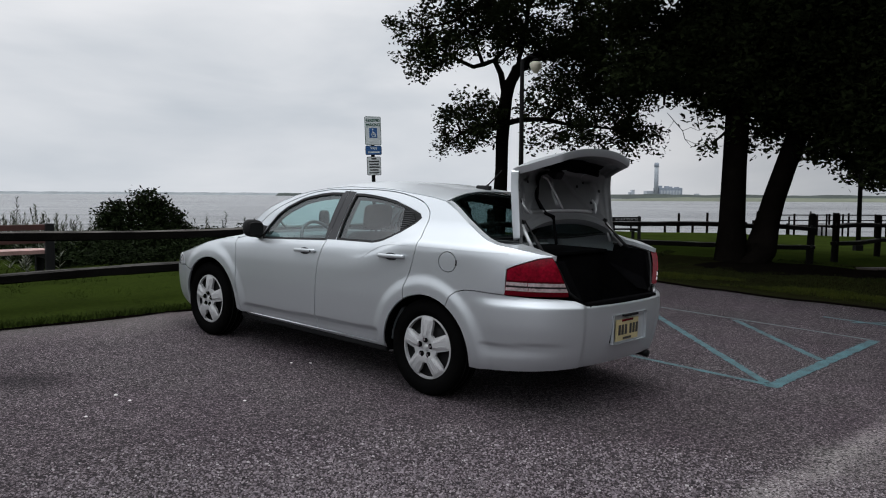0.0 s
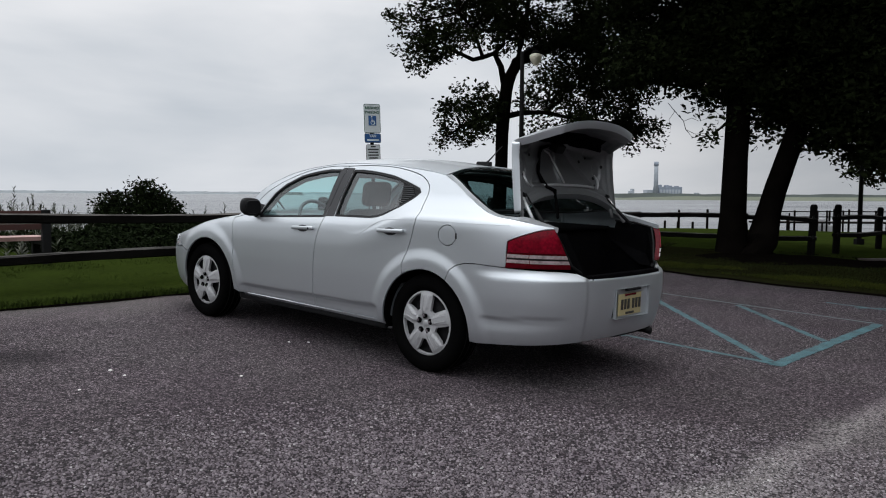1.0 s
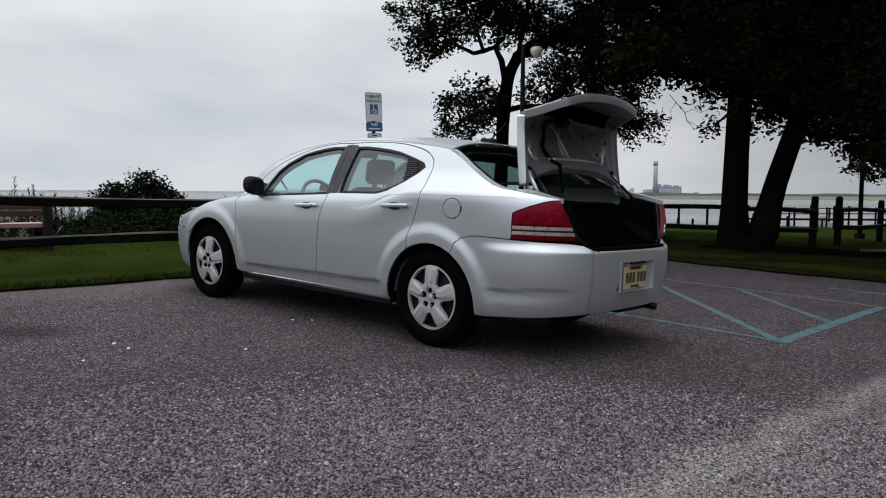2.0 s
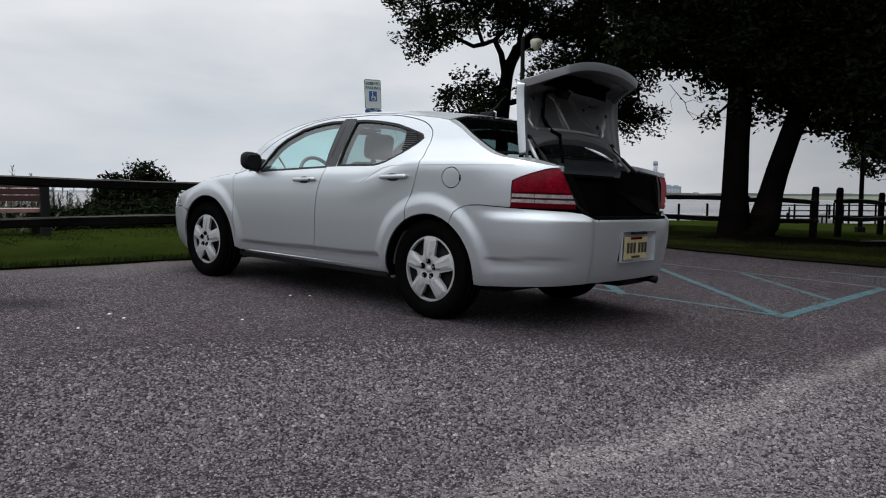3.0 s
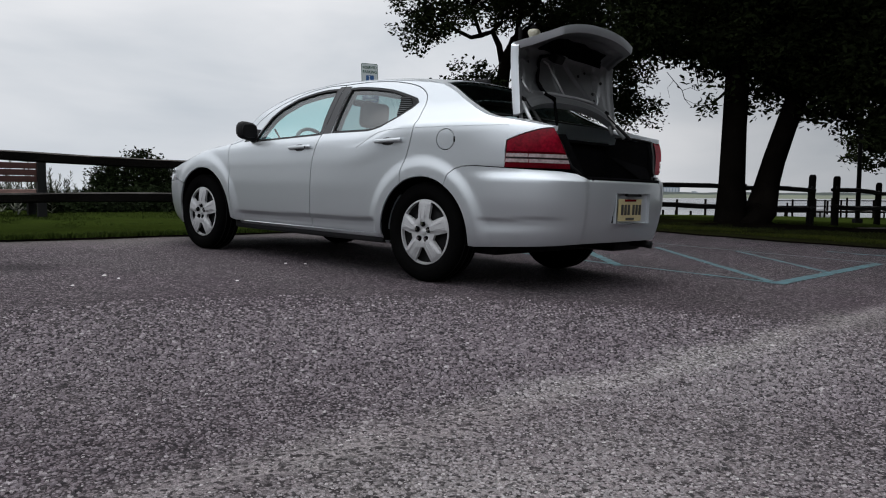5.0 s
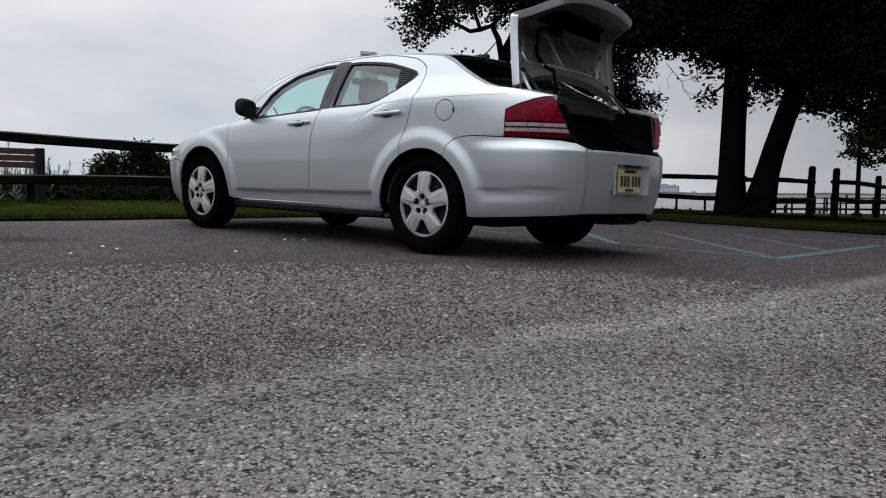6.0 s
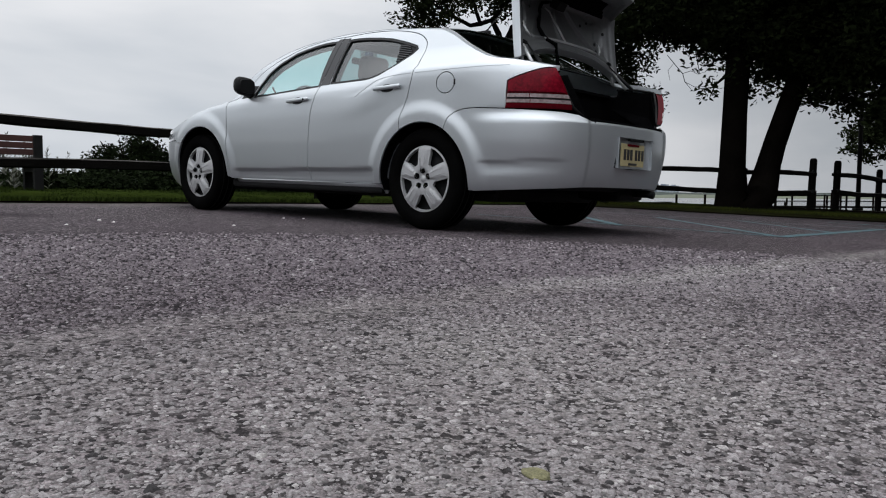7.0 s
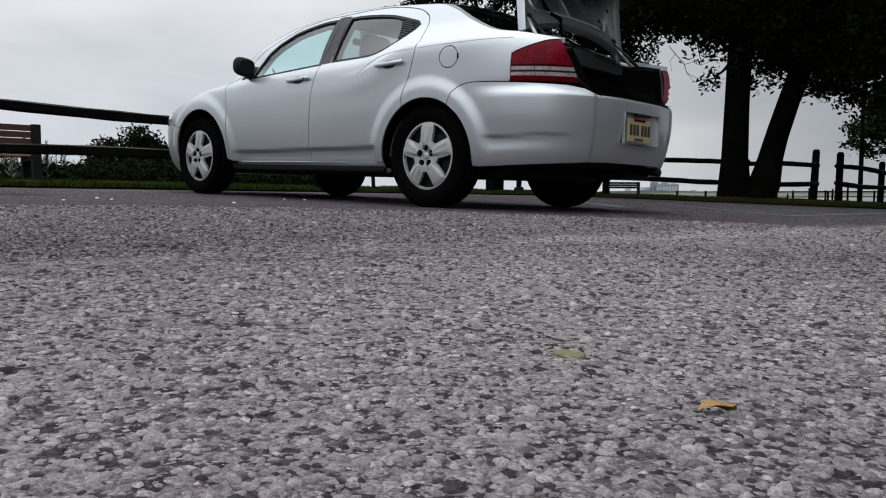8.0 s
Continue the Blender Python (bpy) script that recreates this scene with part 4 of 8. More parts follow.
def skin(fn, outline, holes=(), h=0.03, gap=0.0032, lift=0.0, flange=0.030):
    """A panel cut from a skin: points, triangles and normals, with edges folded inwards."""
    from mathutils import geometry
    outer = resample(inset(outline, gap) if gap else outline, h)
    loops = [outer] + [resample(inset(q, -gap) if gap else q, h) for q in holes]
    pts, edges = [], []
    for lp in loops:
        k = len(pts)
        pts += lp
        edges += [(k + i, k + (i + 1) % len(lp)) for i in range(len(lp))]
    nb = len(pts)
    B = np.array(pts)
    lo, hi = B.min(0), B.max(0)
    g = []
    j = 0
    y = lo[1] + h * 0.5
    while y < hi[1]:
        xs = np.arange(lo[0] + h * (0.5 if j % 2 else 1.0), hi[0], h)
        g += [(x, y) for x in xs]
        y += h * 0.866
        j += 1
    if g:
        g = np.array(g)
        ok = inside(g, outer)
        for lp in loops[1:]:
            ok &= ~inside(g, lp)
        g = g[ok]
        if len(g):
            dist = np.min(np.linalg.norm(g[:, None] - B[None], axis=2), axis=1)
            g = g[dist > h * 0.55]
        pts += [tuple(q) for q in g]
    co, _, tris, *_ = geometry.delaunay_2d_cdt([Vector(p) for p in pts], edges, [], 0, 1e-7)
    P = np.array([(c.x, c.y) for c in co])
    T = np.array([list(t) for t in tris if len(t) == 3])
    cen = P[T].mean(1)
    ok = inside(cen, outer)
    for lp in loops[1:]:
        ok &= ~inside(cen, lp)
    T = T[ok]
    V, N = fn(P[:, 0], P[:, 1]), normals_of(fn, P)
    if fn is top:
        N = -N
    e1, e2 = V[T[:, 1]] - V[T[:, 0]], V[T[:, 2]] - V[T[:, 0]]
    bad = np.einsum("ij,ij->i", np.cross(e1, e2), N[T[:, 0]]) < 0
    T[bad] = T[bad][:, ::-1]
    V = V + N * lift
    verts, faces, norms = V.tolist(), T.tolist(), N.tolist()
    if flange:
        seen = {}
        for t in T.tolist():
            for a, b in ((t[0], t[1]), (t[1], t[2]), (t[2], t[0])):
                seen[(a, b)] = seen.get((a, b), 0) + 1
        for a, b in list(seen):
            if (b, a) not in seen:
                k = len(verts)
                q = [V[a], V[b], V[b] - N[b] * flange, V[a] - N[a] * flange]
                fn_ = np.cross(V[a] - V[b], N[a])
                fn_ = -fn_ / (np.linalg.norm(fn_) + 1e-12)
                verts += [list(x) for x in q]
                norms += [list(fn_)] * 4
                faces.append([k + 1, k, k + 3, k + 2])
    return verts, faces, norms


def mirrored(d):
    v, f, n = d
    return [[x, -y, z] for x, y, z in v], [list(reversed(q)) for q in f], [[x, -y, z] for x, y, z in n]


def joined(*ds):
    V, F, N = [], [], []
    for v, f, n in ds:
        k = len(V)
        V += v
        N += n
        F += [[i + k for i in q] for q in f]
    return V, F, N


def panel(name, d, mat, parent=car, label=""):
    v, f, n = d
    return mesh_ob(name, v, f, mat, parent, label, True, n)


def arc(c, a0, a1, n=16, grow=0.0):
    return [(c[0] + (c[2] + grow) * math.cos(radians(a0 + (a1 - a0) * k / n)), c[1] + (c[2] + grow) * math.sin(radians(a0 + (a1 - a0) * k / n))) for k in range(n + 1)]


SPLIT = [(1.20, 0.292), (1.197, 0.391), (1.186, 0.483), (1.172, 0.665), (1.149, 0.823), (1.113, 0.936), (1.097, 1.015), (1.094, 1.112), (1.093, 1.31), (1.076, 1.398)]
FRONT_EDGE = [(2.20, 0.292), (2.235, 0.34), (2.246, 0.40), (2.262, 0.546), (2.274, 0.744), (2.290, 0.85), (2.303, 0.90), (2.30, 0.932)]
TOP_F = [(1.076, 1.398), (1.25, 1.396), (1.42, 1.376), (1.55, 1.350), (1.70, 1.300), (1.85, 1.235), (1.99, 1.145), (2.09, 1.045), (2.15, 0.975), (2.30, 0.932)]
REAR_CUT = [(0.188, 0.655), (0.188, 0.743), (0.141, 0.857), (0.114, 0.939), (0.092, 1.030), (0.096, 1.095), (0.115, 1.152), (0.129, 1.23), (0.157, 1.28), (0.243, 1.333), (0.38, 1.369), (0.579, 1.397), (0.82, 1.406), (1.076, 1.398)]
WIN_F = [(1.130, 1.014), (1.152, 1.12), (1.158, 1.25), (1.155, 1.357), (1.28, 1.355), (1.395, 1.341), (1.50, 1.321), (1.60, 1.297), (1.756, 1.223), (1.85, 1.150), (1.92, 1.06), (1.945, 0.99), (1.93, 0.970)]
WIN_R = [(0.978, 1.028), (0.992, 1.15), (0.990, 1.26), (0.984, 1.356), (0.90, 1.357), (0.791, 1.350), (0.66, 1.337), (0.523, 1.317), (0.384, 1.282), (0.285, 1.254), (0.235, 1.238), (0.218, 1.221), (0.243, 1.192), (0.332, 1.126), (0.40, 1.092), (0.466, 1.061), (0.52, 1.046), (0.579, 1.036)]

front_door_out = spline(FRONT_EDGE)[:-1] + list(reversed(spline(TOP_F)))[:-1] + list(reversed(spline(SPLIT)))
trim_f = inset(WIN_F, -0.013)
trim_r = inset(WIN_R, -0.013)
rear_arch_low = [p for p in arc(R_ARCH, 0, 60, 20) if 0.655 > p[1] > 0.30 and p[0] > 0.188]
rear_door_out = spline(SPLIT)[:-1] + list(reversed(spline(REAR_CUT)))[:-1] + list(reversed(rear_arch_low)) + [(0.393, 0.292)]


def door(name, out, trim, win, sy, label):
    d = skin(side, out, [trim], 0.017)
    ob = panel(name, d if sy > 0 else mirrored(d), M_PAINT, car, label)
    t = skin(side, trim, [inset(win, 0.001)], 0.028, gap=0.0, lift=-0.001, flange=0.012)
    panel("window_trim", t if sy > 0 else mirrored(t), M_TRIM, ob, "glossy black window surround")
    return ob


for sy in (1, -1):
    fd = door("front_door", front_door_out, trim_f, WIN_F, sy, "silver front door panel")
    rd = door("rear_door", rear_door_out, trim_r, WIN_R, sy, "silver rear door panel")
    for win, ob, mat in ((WIN_F, fd, M_GLASS), (WIN_R, rd, M_GLASSR)):
        w = win
        if ob is rd:
            w = [(0.978, 1.028), (0.992, 1.15), (0.990, 1.26), (0.984, 1.356), (0.90, 1.357), (0.791, 1.350), (0.66, 1.337), (0.523, 1.317), (0.41, 1.289), (0.345, 1.120), (0.40, 1.092), (0.466, 1.061), (0.52, 1.046), (0.579, 1.036)]
        g = skin(side, w, [], 0.05, gap=-0.004, lift=-0.012, flange=0)
        pane = panel("window_pane", g if sy > 0 else mirrored(g), mat, ob, "tinted side window glass")
        pane.visible_shadow = False
    # grey lining of the door frames inside the cabin
    for win, ob in ((WIN_F, fd), (WIN_R, rd)):
        g = skin(side, inset(win, -0.04), [inset(win, 0.010)], 0.04, gap=0, lift=-0.045, flange=0.012)
        panel("frame_lining", g if sy > 0 else mirrored(g), M_LINING, ob, "grey cabin lining round the window")
    # ribbed black corner piece
    lv = [(0.41, 1.289), (0.384, 1.282), (0.285, 1.254), (0.235, 1.238), (0.218, 1.221), (0.243, 1.192), (0.332, 1.126), (0.345, 1.120)]
    g = skin(side, lv, [], 0.03, gap=-0.003, lift=-0.006, flange=0.005)
    lou = panel("window_corner", g if sy > 0 else mirrored(g), M_BLACK, rd, "ribbed black corner panel")
    for k in range(9):
        z = 1.14 + k * 0.0145
        xa = 0.362 + 0.04 * (k / 9)
        xb = 0.320 - 0.018 * k if z < 1.20 else 0.250 + (z - 1.2) * 0.9
        rib = [(xa, z), (xb, z), (xb, z + 0.006), (xa, z + 0.006)]
        g = skin(side, rib, [], 0.03, gap=0, lift=0.002, flange=0.008)
        panel("rib", g if sy > 0 else mirrored(g), M_PILLAR, lou)
    # black pillar covers on both doors
    pf = [(1.103, 1.0), (1.0965, 1.10), (1.0955, 1.30), (1.081, 1.385), (1.128, 1.385), (1.147, 1.357), (1.151, 1.25), (1.145, 1.12), (1.124, 1.0)]
    pr = [(1.097, 1.008), (1.0915, 1.10), (1.0905, 1.30), (1.075, 1.385), (1.000, 1.382), (1.003, 1.356), (1.008, 1.26), (1.010, 1.15), (0.998, 1.012)]
    for ob, poly in ((fd, pf), (rd, pr)):
        g = skin(side, poly, [], 0.03, gap=0, lift=0.0015, flange=0.004)
        panel("pillar_cover", g if sy > 0 else mirrored(g), M_PILLAR, ob, "black pillar cover")

# flank frame: quarter panel, pillars and roof rail in one pressing
TAIL_U0, TAIL_TOP = u_at(-0.656, 0.95), u_at(-0.895, 1.0)
lamp_left = [(TAIL_U0 - 0.006, 0.778), (TAIL_U0, 0.87), (TAIL_U0 - 0.002, 0.945)]
lamp_top = spline([(TAIL_U0 - 0.002, 0.945), (u_at(-0.70, 1.0), 0.968), (u_at(-0.77, 1.0), 0.997), (u_at(-0.84, 1.0), 1.022), (TAIL_TOP, 1.031)], 4)
seam_line = lambda xs: [(u_at(x, 1.05) if x < XR else x, float(seam(x)) - 0.001) for x in xs]
bumper_cut = [(-0.208, 0.656), (-0.243, 0.728), (-0.29, 0.762), (-0.36, 0.781), (-0.45, 0.786), (TAIL_U0 - 0.006, 0.778)]
arch_top = [p for p in arc(R_ARCH, 10, 170, 60) if -0.206 < p[0] < 0.186 and p[1] > 0.4]
quarter = ([(2.30, 0.938)] + [(2.25, 0.966), (2.19, 1.04)] + [(x, float(seam(x)) - 0.001) for x in (2.13, 2.07, 2.0, 1.95, 1.85, 1.7, 1.55, 1.4, 1.2, 1.05, 0.85, 0.68, 0.55, 0.44, 0.3, 0.15, 0.04, -0.1, -0.19)]
           + seam_line([-0.24, -0.35, -0.47, -0.56, -0.66, -0.75, -0.82, -0.88]) + list(reversed(lamp_top)) + list(reversed(lamp_left))[1:]
           + list(reversed(bumper_cut))[1:] + list(reversed(arch_top)) + spline(REAR_CUT)[:-1] + spline(TOP_F)[:-1])
for sy in (1, -1):
    fuel = [(-0.205 + 0.078 * math.cos(a), 0.953 + 0.067 * math.sin(a)) for a in np.linspace(0, 2 * math.pi, 25)[:-1]]
    d = skin(side, quarter, [fuel] if sy > 0 else [], 0.022)
    q = panel("quarter_panel", d if sy > 0 else mirrored(d), M_PAINT, car, "silver rear quarter and roof rail")
    if sy > 0:
        panel("fuel_door", skin(side, fuel, [], 0.02, gap=0.003, flange=0.015), M_PAINT, car, "round silver fuel door")
        v, f = tube_data([(-0.281, 0.905, 0.935), (-0.281, 0.905, 0.97)], [0.008, 0.008], 6)
        mesh_ob("fuel_door_notch", v, f, M_BLACK, car)

# pressed crease over the rear door and quarter
for sy in (1, -1):
    for line_ in ([(0.66, 0.903), (0.557, 0.962), (0.463, 1.008), (0.36, 1.027), (0.22, 1.034), (0.112, 1.036)], [(0.075, 1.037), (-0.158, 1.040), (-0.35, 1.041), (-0.52, 1.043), (-0.68, 1.045)]):
        up_ = spline(line_)
        strip = up_ + [(x, z - 0.0045) for x, z in reversed(up_)]
        d = skin(side, strip, [], 0.03, gap=0, lift=0.0022, flange=0.003)
        panel("body_crease", d if sy > 0 else mirrored(d), M_PAINT, car)

# front wing
wing = [(2.30, 0.932)] + list(reversed(spline(FRONT_EDGE)))[1:] + list(reversed([p for p in arc(F_ARCH, 40, 184, 60)])) + [(3.14, 0.62), (3.20, 0.70), (3.30, 0.726)] + [(x, float(seam(x)) - 0.001) for x in (3.2, 3.1, 2.98, 2.9, 2.8, 2.7, 2.6, 2.5, 2.4, 2.30)]
front_bumper = list(reversed([p for p in arc(F_ARCH, -6, 39, 18)])) + [(3.06, 0.24), (3.3, 0.20), (U_FRONT, 0.19), (U_FRONT, 0.60), (3.55, 0.60), (3.30, 0.60), (3.14, 0.615)]
front_bumper = [(F_ARCH[0] + F_ARCH[2] * math.cos(radians(38)), F_ARCH[1] + F_ARCH[2] * math.sin(radians(38)))] + front_bumper[1:]
head = [(3.15, 0.622), (3.21, 0.70), (3.31, 0.724), (3.45, 0.695), (3.66, 0.655), (3.68, 0.607), (3.3, 0.605)]
for sy in (1, -1):
    d = skin(side, wing, [], 0.022)
    panel("front_wing", d if sy > 0 else mirrored(d), M_PAINT, car, "silver front wing with flared arch")
    d = skin(side, head, [], 0.03, lift=0.0)
    panel("headlamp", d if sy > 0 else mirrored(d), M_HEAD, car, "clear headlamp")
d = skin(side, front_bumper, [], 0.035, gap=0.0)
panel("front_bumper", joined(d, mirrored(d)), M_PAINT, car, "silver front bumper")
d = skin(side, [(3.70, 0.61), (U_FRONT, 0.61), (U_FRONT, 0.68), (3.70, 0.655)], [], 0.04, gap=0.0, lift=-0.02)
panel("grille", joined(d, mirrored(d)), M_BLACK, car, "dark front grille")

# sill under the doors, rolling inwards below
def sill_fn(u, z):
    u, z = np.asarray(u, float), np.asarray(z, float)
    p = side(np.clip(u, 0.56, 2.10), np.full_like(z, 0.290))
    p[..., 0] = u
    p[..., 1] += 0.008 - 0.085 * np.clip((0.290 - z) / 0.085, 0, 1) ** 0.75
    p[..., 2] = z
    return p


sill = [(0.395, 0.293), (0.45, 0.294), (1.2, 0.292), (2.16, 0.290), (2.20, 0.285), (2.20, 0.236), (2.0, 0.225), (0.42, 0.225), (0.40, 0.235)]
for sy in (1, -1):
    d = skin(sill_fn, sill, [], 0.025, gap=0.001, lift=0.0, flange=0.03)
    panel("sill", d if sy > 0 else mirrored(d), M_PAINT, car, "silver sill panel")

# rear bumper, one piece round both corners
pl = 0.215
u_pl = U_REAR + pl
bump = (bumper_cut + [(u_at(-0.80, 0.78), 0.772), (u_at(-0.92, 0.78), 0.768), (U_REAR + 0.53, 0.755), (U_REAR + 0.46, 0.722), (U_REAR + 0.30, 0.722), (U_REAR - 0.0024, 0.722), (U_REAR - 0.0024, 0.640), (u_pl, 0.640), (u_pl + 0.012, 0.452), (U_REAR - 0.0024, 0.440),
         (U_REAR - 0.0024, 0.318), (U_REAR + 0.30, 0.318), (U_REAR + 0.50, 0.314), (U_REAR + 0.66, 0.303), (-0.80, 0.290), (-0.6, 0.278), (-0.46, 0.270)]
        + [p for p in arc(R_ARCH, 187, 105, 40) if p[1] > 0.272 and p[0] < -0.212])
d = skin(side, bump, [], 0.022, gap=0.0025, flange=0.02)
bumper = panel("rear_bumper", joined(d, mirrored(d)), M_PAINT, car, "silver rear bumper cover")
# recess and plate
rx = -1.062
bm = bmesh.new()
zs, ys = (0.446, 0.642), (-0.222, 0.222)
back = [bm.verts.new((rx, y, z)) for y, z in ((ys[0], zs[0]), (ys[1], zs[0]), (ys[1], zs[1]), (ys[0], zs[1]))]
rim = [bm.verts.new((-1.104 + 0.02 * abs(y) / 0.22, y, z)) for y, z in ((ys[0], zs[0]), (ys[1], zs[0]), (ys[1], zs[1]), (ys[0], zs[1]))]
bm.faces.new(back)
for i in range(4):
    bm.faces.new((back[i], back[(i + 1) % 4], rim[(i + 1) % 4], rim[i]))
part("plate_recess", bm, M_PAINT, bumper, "recess for the number plate")
plate = part("number_plate", box_bm(rx - 0.014, rx - 0.009, -0.122, 0.182, 0.462, 0.606), M_PLATE, bumper, "cream number plate with plain dark bars", bevel=0.0015)
for k in range(6):
    y = 0.148 - k * 0.042 - (0.022 if k > 2 else 0)
    part("bar", box_bm(rx - 0.0165, rx - 0.0135, y - 0.028, y, 0.502, 0.570), M_INK, plate)
part("bar", box_bm(rx - 0.0165, rx - 0.0135, -0.025, 0.085, 0.470, 0.484), M_INK, plate)
part("bar", box_bm(rx - 0.0165, rx - 0.0135, -0.045, 0.105, 0.590, 0.605), M_REDDARK, plate)
part("plate_lamp", box_bm(rx - 0.03, rx - 0.004, -0.09, 0.09, 0.624, 0.640), M_BLACK, bumper, bevel=0.003)
# tail lamps
BR_U = u_at(-0.965, 0.80)


def lamp_x(z):
    return BR_U + (TAIL_TOP - BR_U) * (z - 0.778) / (1.02 - 0.778)


def lamp_l(z):
    return TAIL_U0 - 0.004


def lamp_band(z0, z1):
    return [(lamp_l(z0), z0), (lamp_l(z1), z1), (lamp_x(z1), z1), (lamp_x(z0), z0)]


for sy in (1, -1):
    full = [(lamp_l(0), 0.778)] + lamp_top[0:1] + lamp_top[1:] + [(lamp_x(0.778), 0.778)]
    d = skin(side, full, [], 0.03, gap=0.001, lift=-0.006, flange=0.03)
    lamp = panel("tail_lamp", d if sy > 0 else mirrored(d), M_REDDARK, car, "red tail lamp with clear bands")
    upper = [(lamp_l(0.872), 0.872)] + lamp_top + [(lamp_x(0.872), 0.872)]
    for nm, poly, mat, lf_ in (("red_lens", inset(upper, 0.006), M_RED, 0.004), ("clear_lens", lamp_band(0.845, 0.868), M_CLEAR, 0.002), ("dark_band", lamp_band(0.835, 0.845), M_BLACK, 0.001),
                               ("clear_lens", lamp_band(0.812, 0.835), M_CLEAR, 0.002), ("red_lens", lamp_band(0.782, 0.811), M_REDDARK, 0.003)):
        d = skin(side, poly, [], 0.025, gap=0.001, lift=lf_, flange=0.008)
        panel(nm, d if sy > 0 else mirrored(d), mat, lamp)
    for uu in (0.36,):
        for z0 in (0.813, 0.846):
            u0 = lamp_l(0) + (lamp_x(z0) - lamp_l(0)) * uu
            d = skin(side, [(u0, z0), (u0 - 0.004, z0), (u0 - 0.004, z0 + 0.021), (u0, z0 + 0.021)], [], 0.03, gap=0, lift=0.004, flange=0.003)
            panel("divider", d if sy > 0 else mirrored(d), M_REDDARK, lamp)

# roof, glass, bonnet
def edge_pts(xs, m=0.0):
    return [(x, float(seam_y(x)) - m) for x in xs]


def both(pts):
    return pts + [(x, -y) for x, y in reversed(pts)]


roof = both([(1.50, 0.0), (1.49, 0.2), (1.45, 0.4), (1.40, 0.53)] + edge_pts([1.36, 1.2, 1.0, 0.8, 0.6, 0.4, 0.25, 0.12, 0.03], 0.002) + [(0.06, 0.55), (0.10, 0.4), (0.13, 0.2), (0.135, 0.0)])
panel("roof", skin(top, roof, [], 0.05), M_PAINT, car, "silver roof")
shield = both([(1.50, 0.0), (1.49, 0.2), (1.45, 0.4), (1.40, 0.53)] + edge_pts([1.40, 1.55, 1.7, 1.85, 1.95, 2.05, 2.13, 2.18], 0.035) + [(2.28, 0.6), (2.40, 0.3), (2.43, 0.0)])
ob = panel("windscreen", skin(top, shield, [], 0.05, gap=0.004, lift=-0.004, flange=0), M_GLASS, car, "tinted windscreen")
ob.visible_shadow = False
for sy in (1, -1):
    xs = [1.38, 1.55, 1.7, 1.85, 1.95, 2.05, 2.13, 2.18, 2.26]
    strip = edge_pts(xs, 0.0) + list(reversed(edge_pts(xs, 0.036)))
    d = skin(top, strip, [], 0.04, gap=0.0, flange=0.02)
    panel("windscreen_pillar", d if sy > 0 else mirrored(d), M_PAINT, car)
rear_glass = both([(0.135, 0.0), (0.13, 0.2), (0.10, 0.4), (0.06, 0.55)] + edge_pts([0.02], 0.03) + edge_pts([-0.1, -0.24, -0.36, -0.46], 0.045) + [(-0.50, 0.5), (-0.535, 0.25), (-0.555, 0.0)])
ob = panel("rear_window", skin(top, rear_glass, [], 0.05, gap=0.003, lift=-0.003, flange=0), M_GLASSR, car, "dark tinted rear window")
ob.visible_shadow = False
d = skin(top, rear_glass, [inset(rear_glass, 0.035)], 0.04, gap=0.002, lift=-0.006, flange=0.01)
panel("rear_window_border", d, M_TRIM, car)
for sy in (1, -1):
    xs = [0.03, -0.1, -0.24, -0.36, -0.46, -0.54, -0.62, -0.70]
    strip = edge_pts(xs, 0.0) + [(-0.70, float(seam_y(-0.70)) - 0.09), (-0.62, float(seam_y(-0.62)) - 0.09)] + list(reversed(edge_pts([0.02, -0.1, -0.24, -0.36, -0.46, -0.54], 0.044)))
    d = skin(top, strip, [], 0.035, gap=0.0, flange=0.02)
    panel("rear_pillar", d if sy > 0 else mirrored(d), M_PAINT, car)
    xs = [-0.62, -0.72, -0.82, -0.88]
    strip = [(x, float(seam_y(x))) for x in xs] + [(-0.905, 0.665), (-0.86, 0.655), (-0.72, 0.648), (-0.62, 0.645)]
    d = skin(top, strip, [], 0.03, gap=0.0, flange=0.03)
    panel("deck_edge", d if sy > 0 else mirrored(d), M_PAINT, car)
bonnet = both([(2.46, 0.0), (2.43, 0.3), (2.33, 0.6), (2.28, 0.76)] + edge_pts([2.4, 2.6, 2.8, 3.0, 3.15, 3.25], 0.01) + [(3.48, 0.5), (3.60, 0.25), (3.63, 0.0)])
panel("bonnet", skin(top, bonnet, [], 0.06), M_PAINT, car, "silver bonnet")
bm = box_bm(2.20, 2.50, -0.68, 0.68, 0.86, 0.955)
part("cowl", bm, M_BLACK, car)
ant = tube("antenna", [(0.235, 0.0, 1.45), (0.20, 0.0, 1.475), (0.075, 0.0, 1.585)], [0.012, 0.006, 0.0025], M_BLACK, car, "short black roof antenna", n=8)
part("antenna_base", box_bm(0.18, 0.31, -0.022, 0.022, 1.43, 1.468), M_BLACK, ant, bevel=0.012)

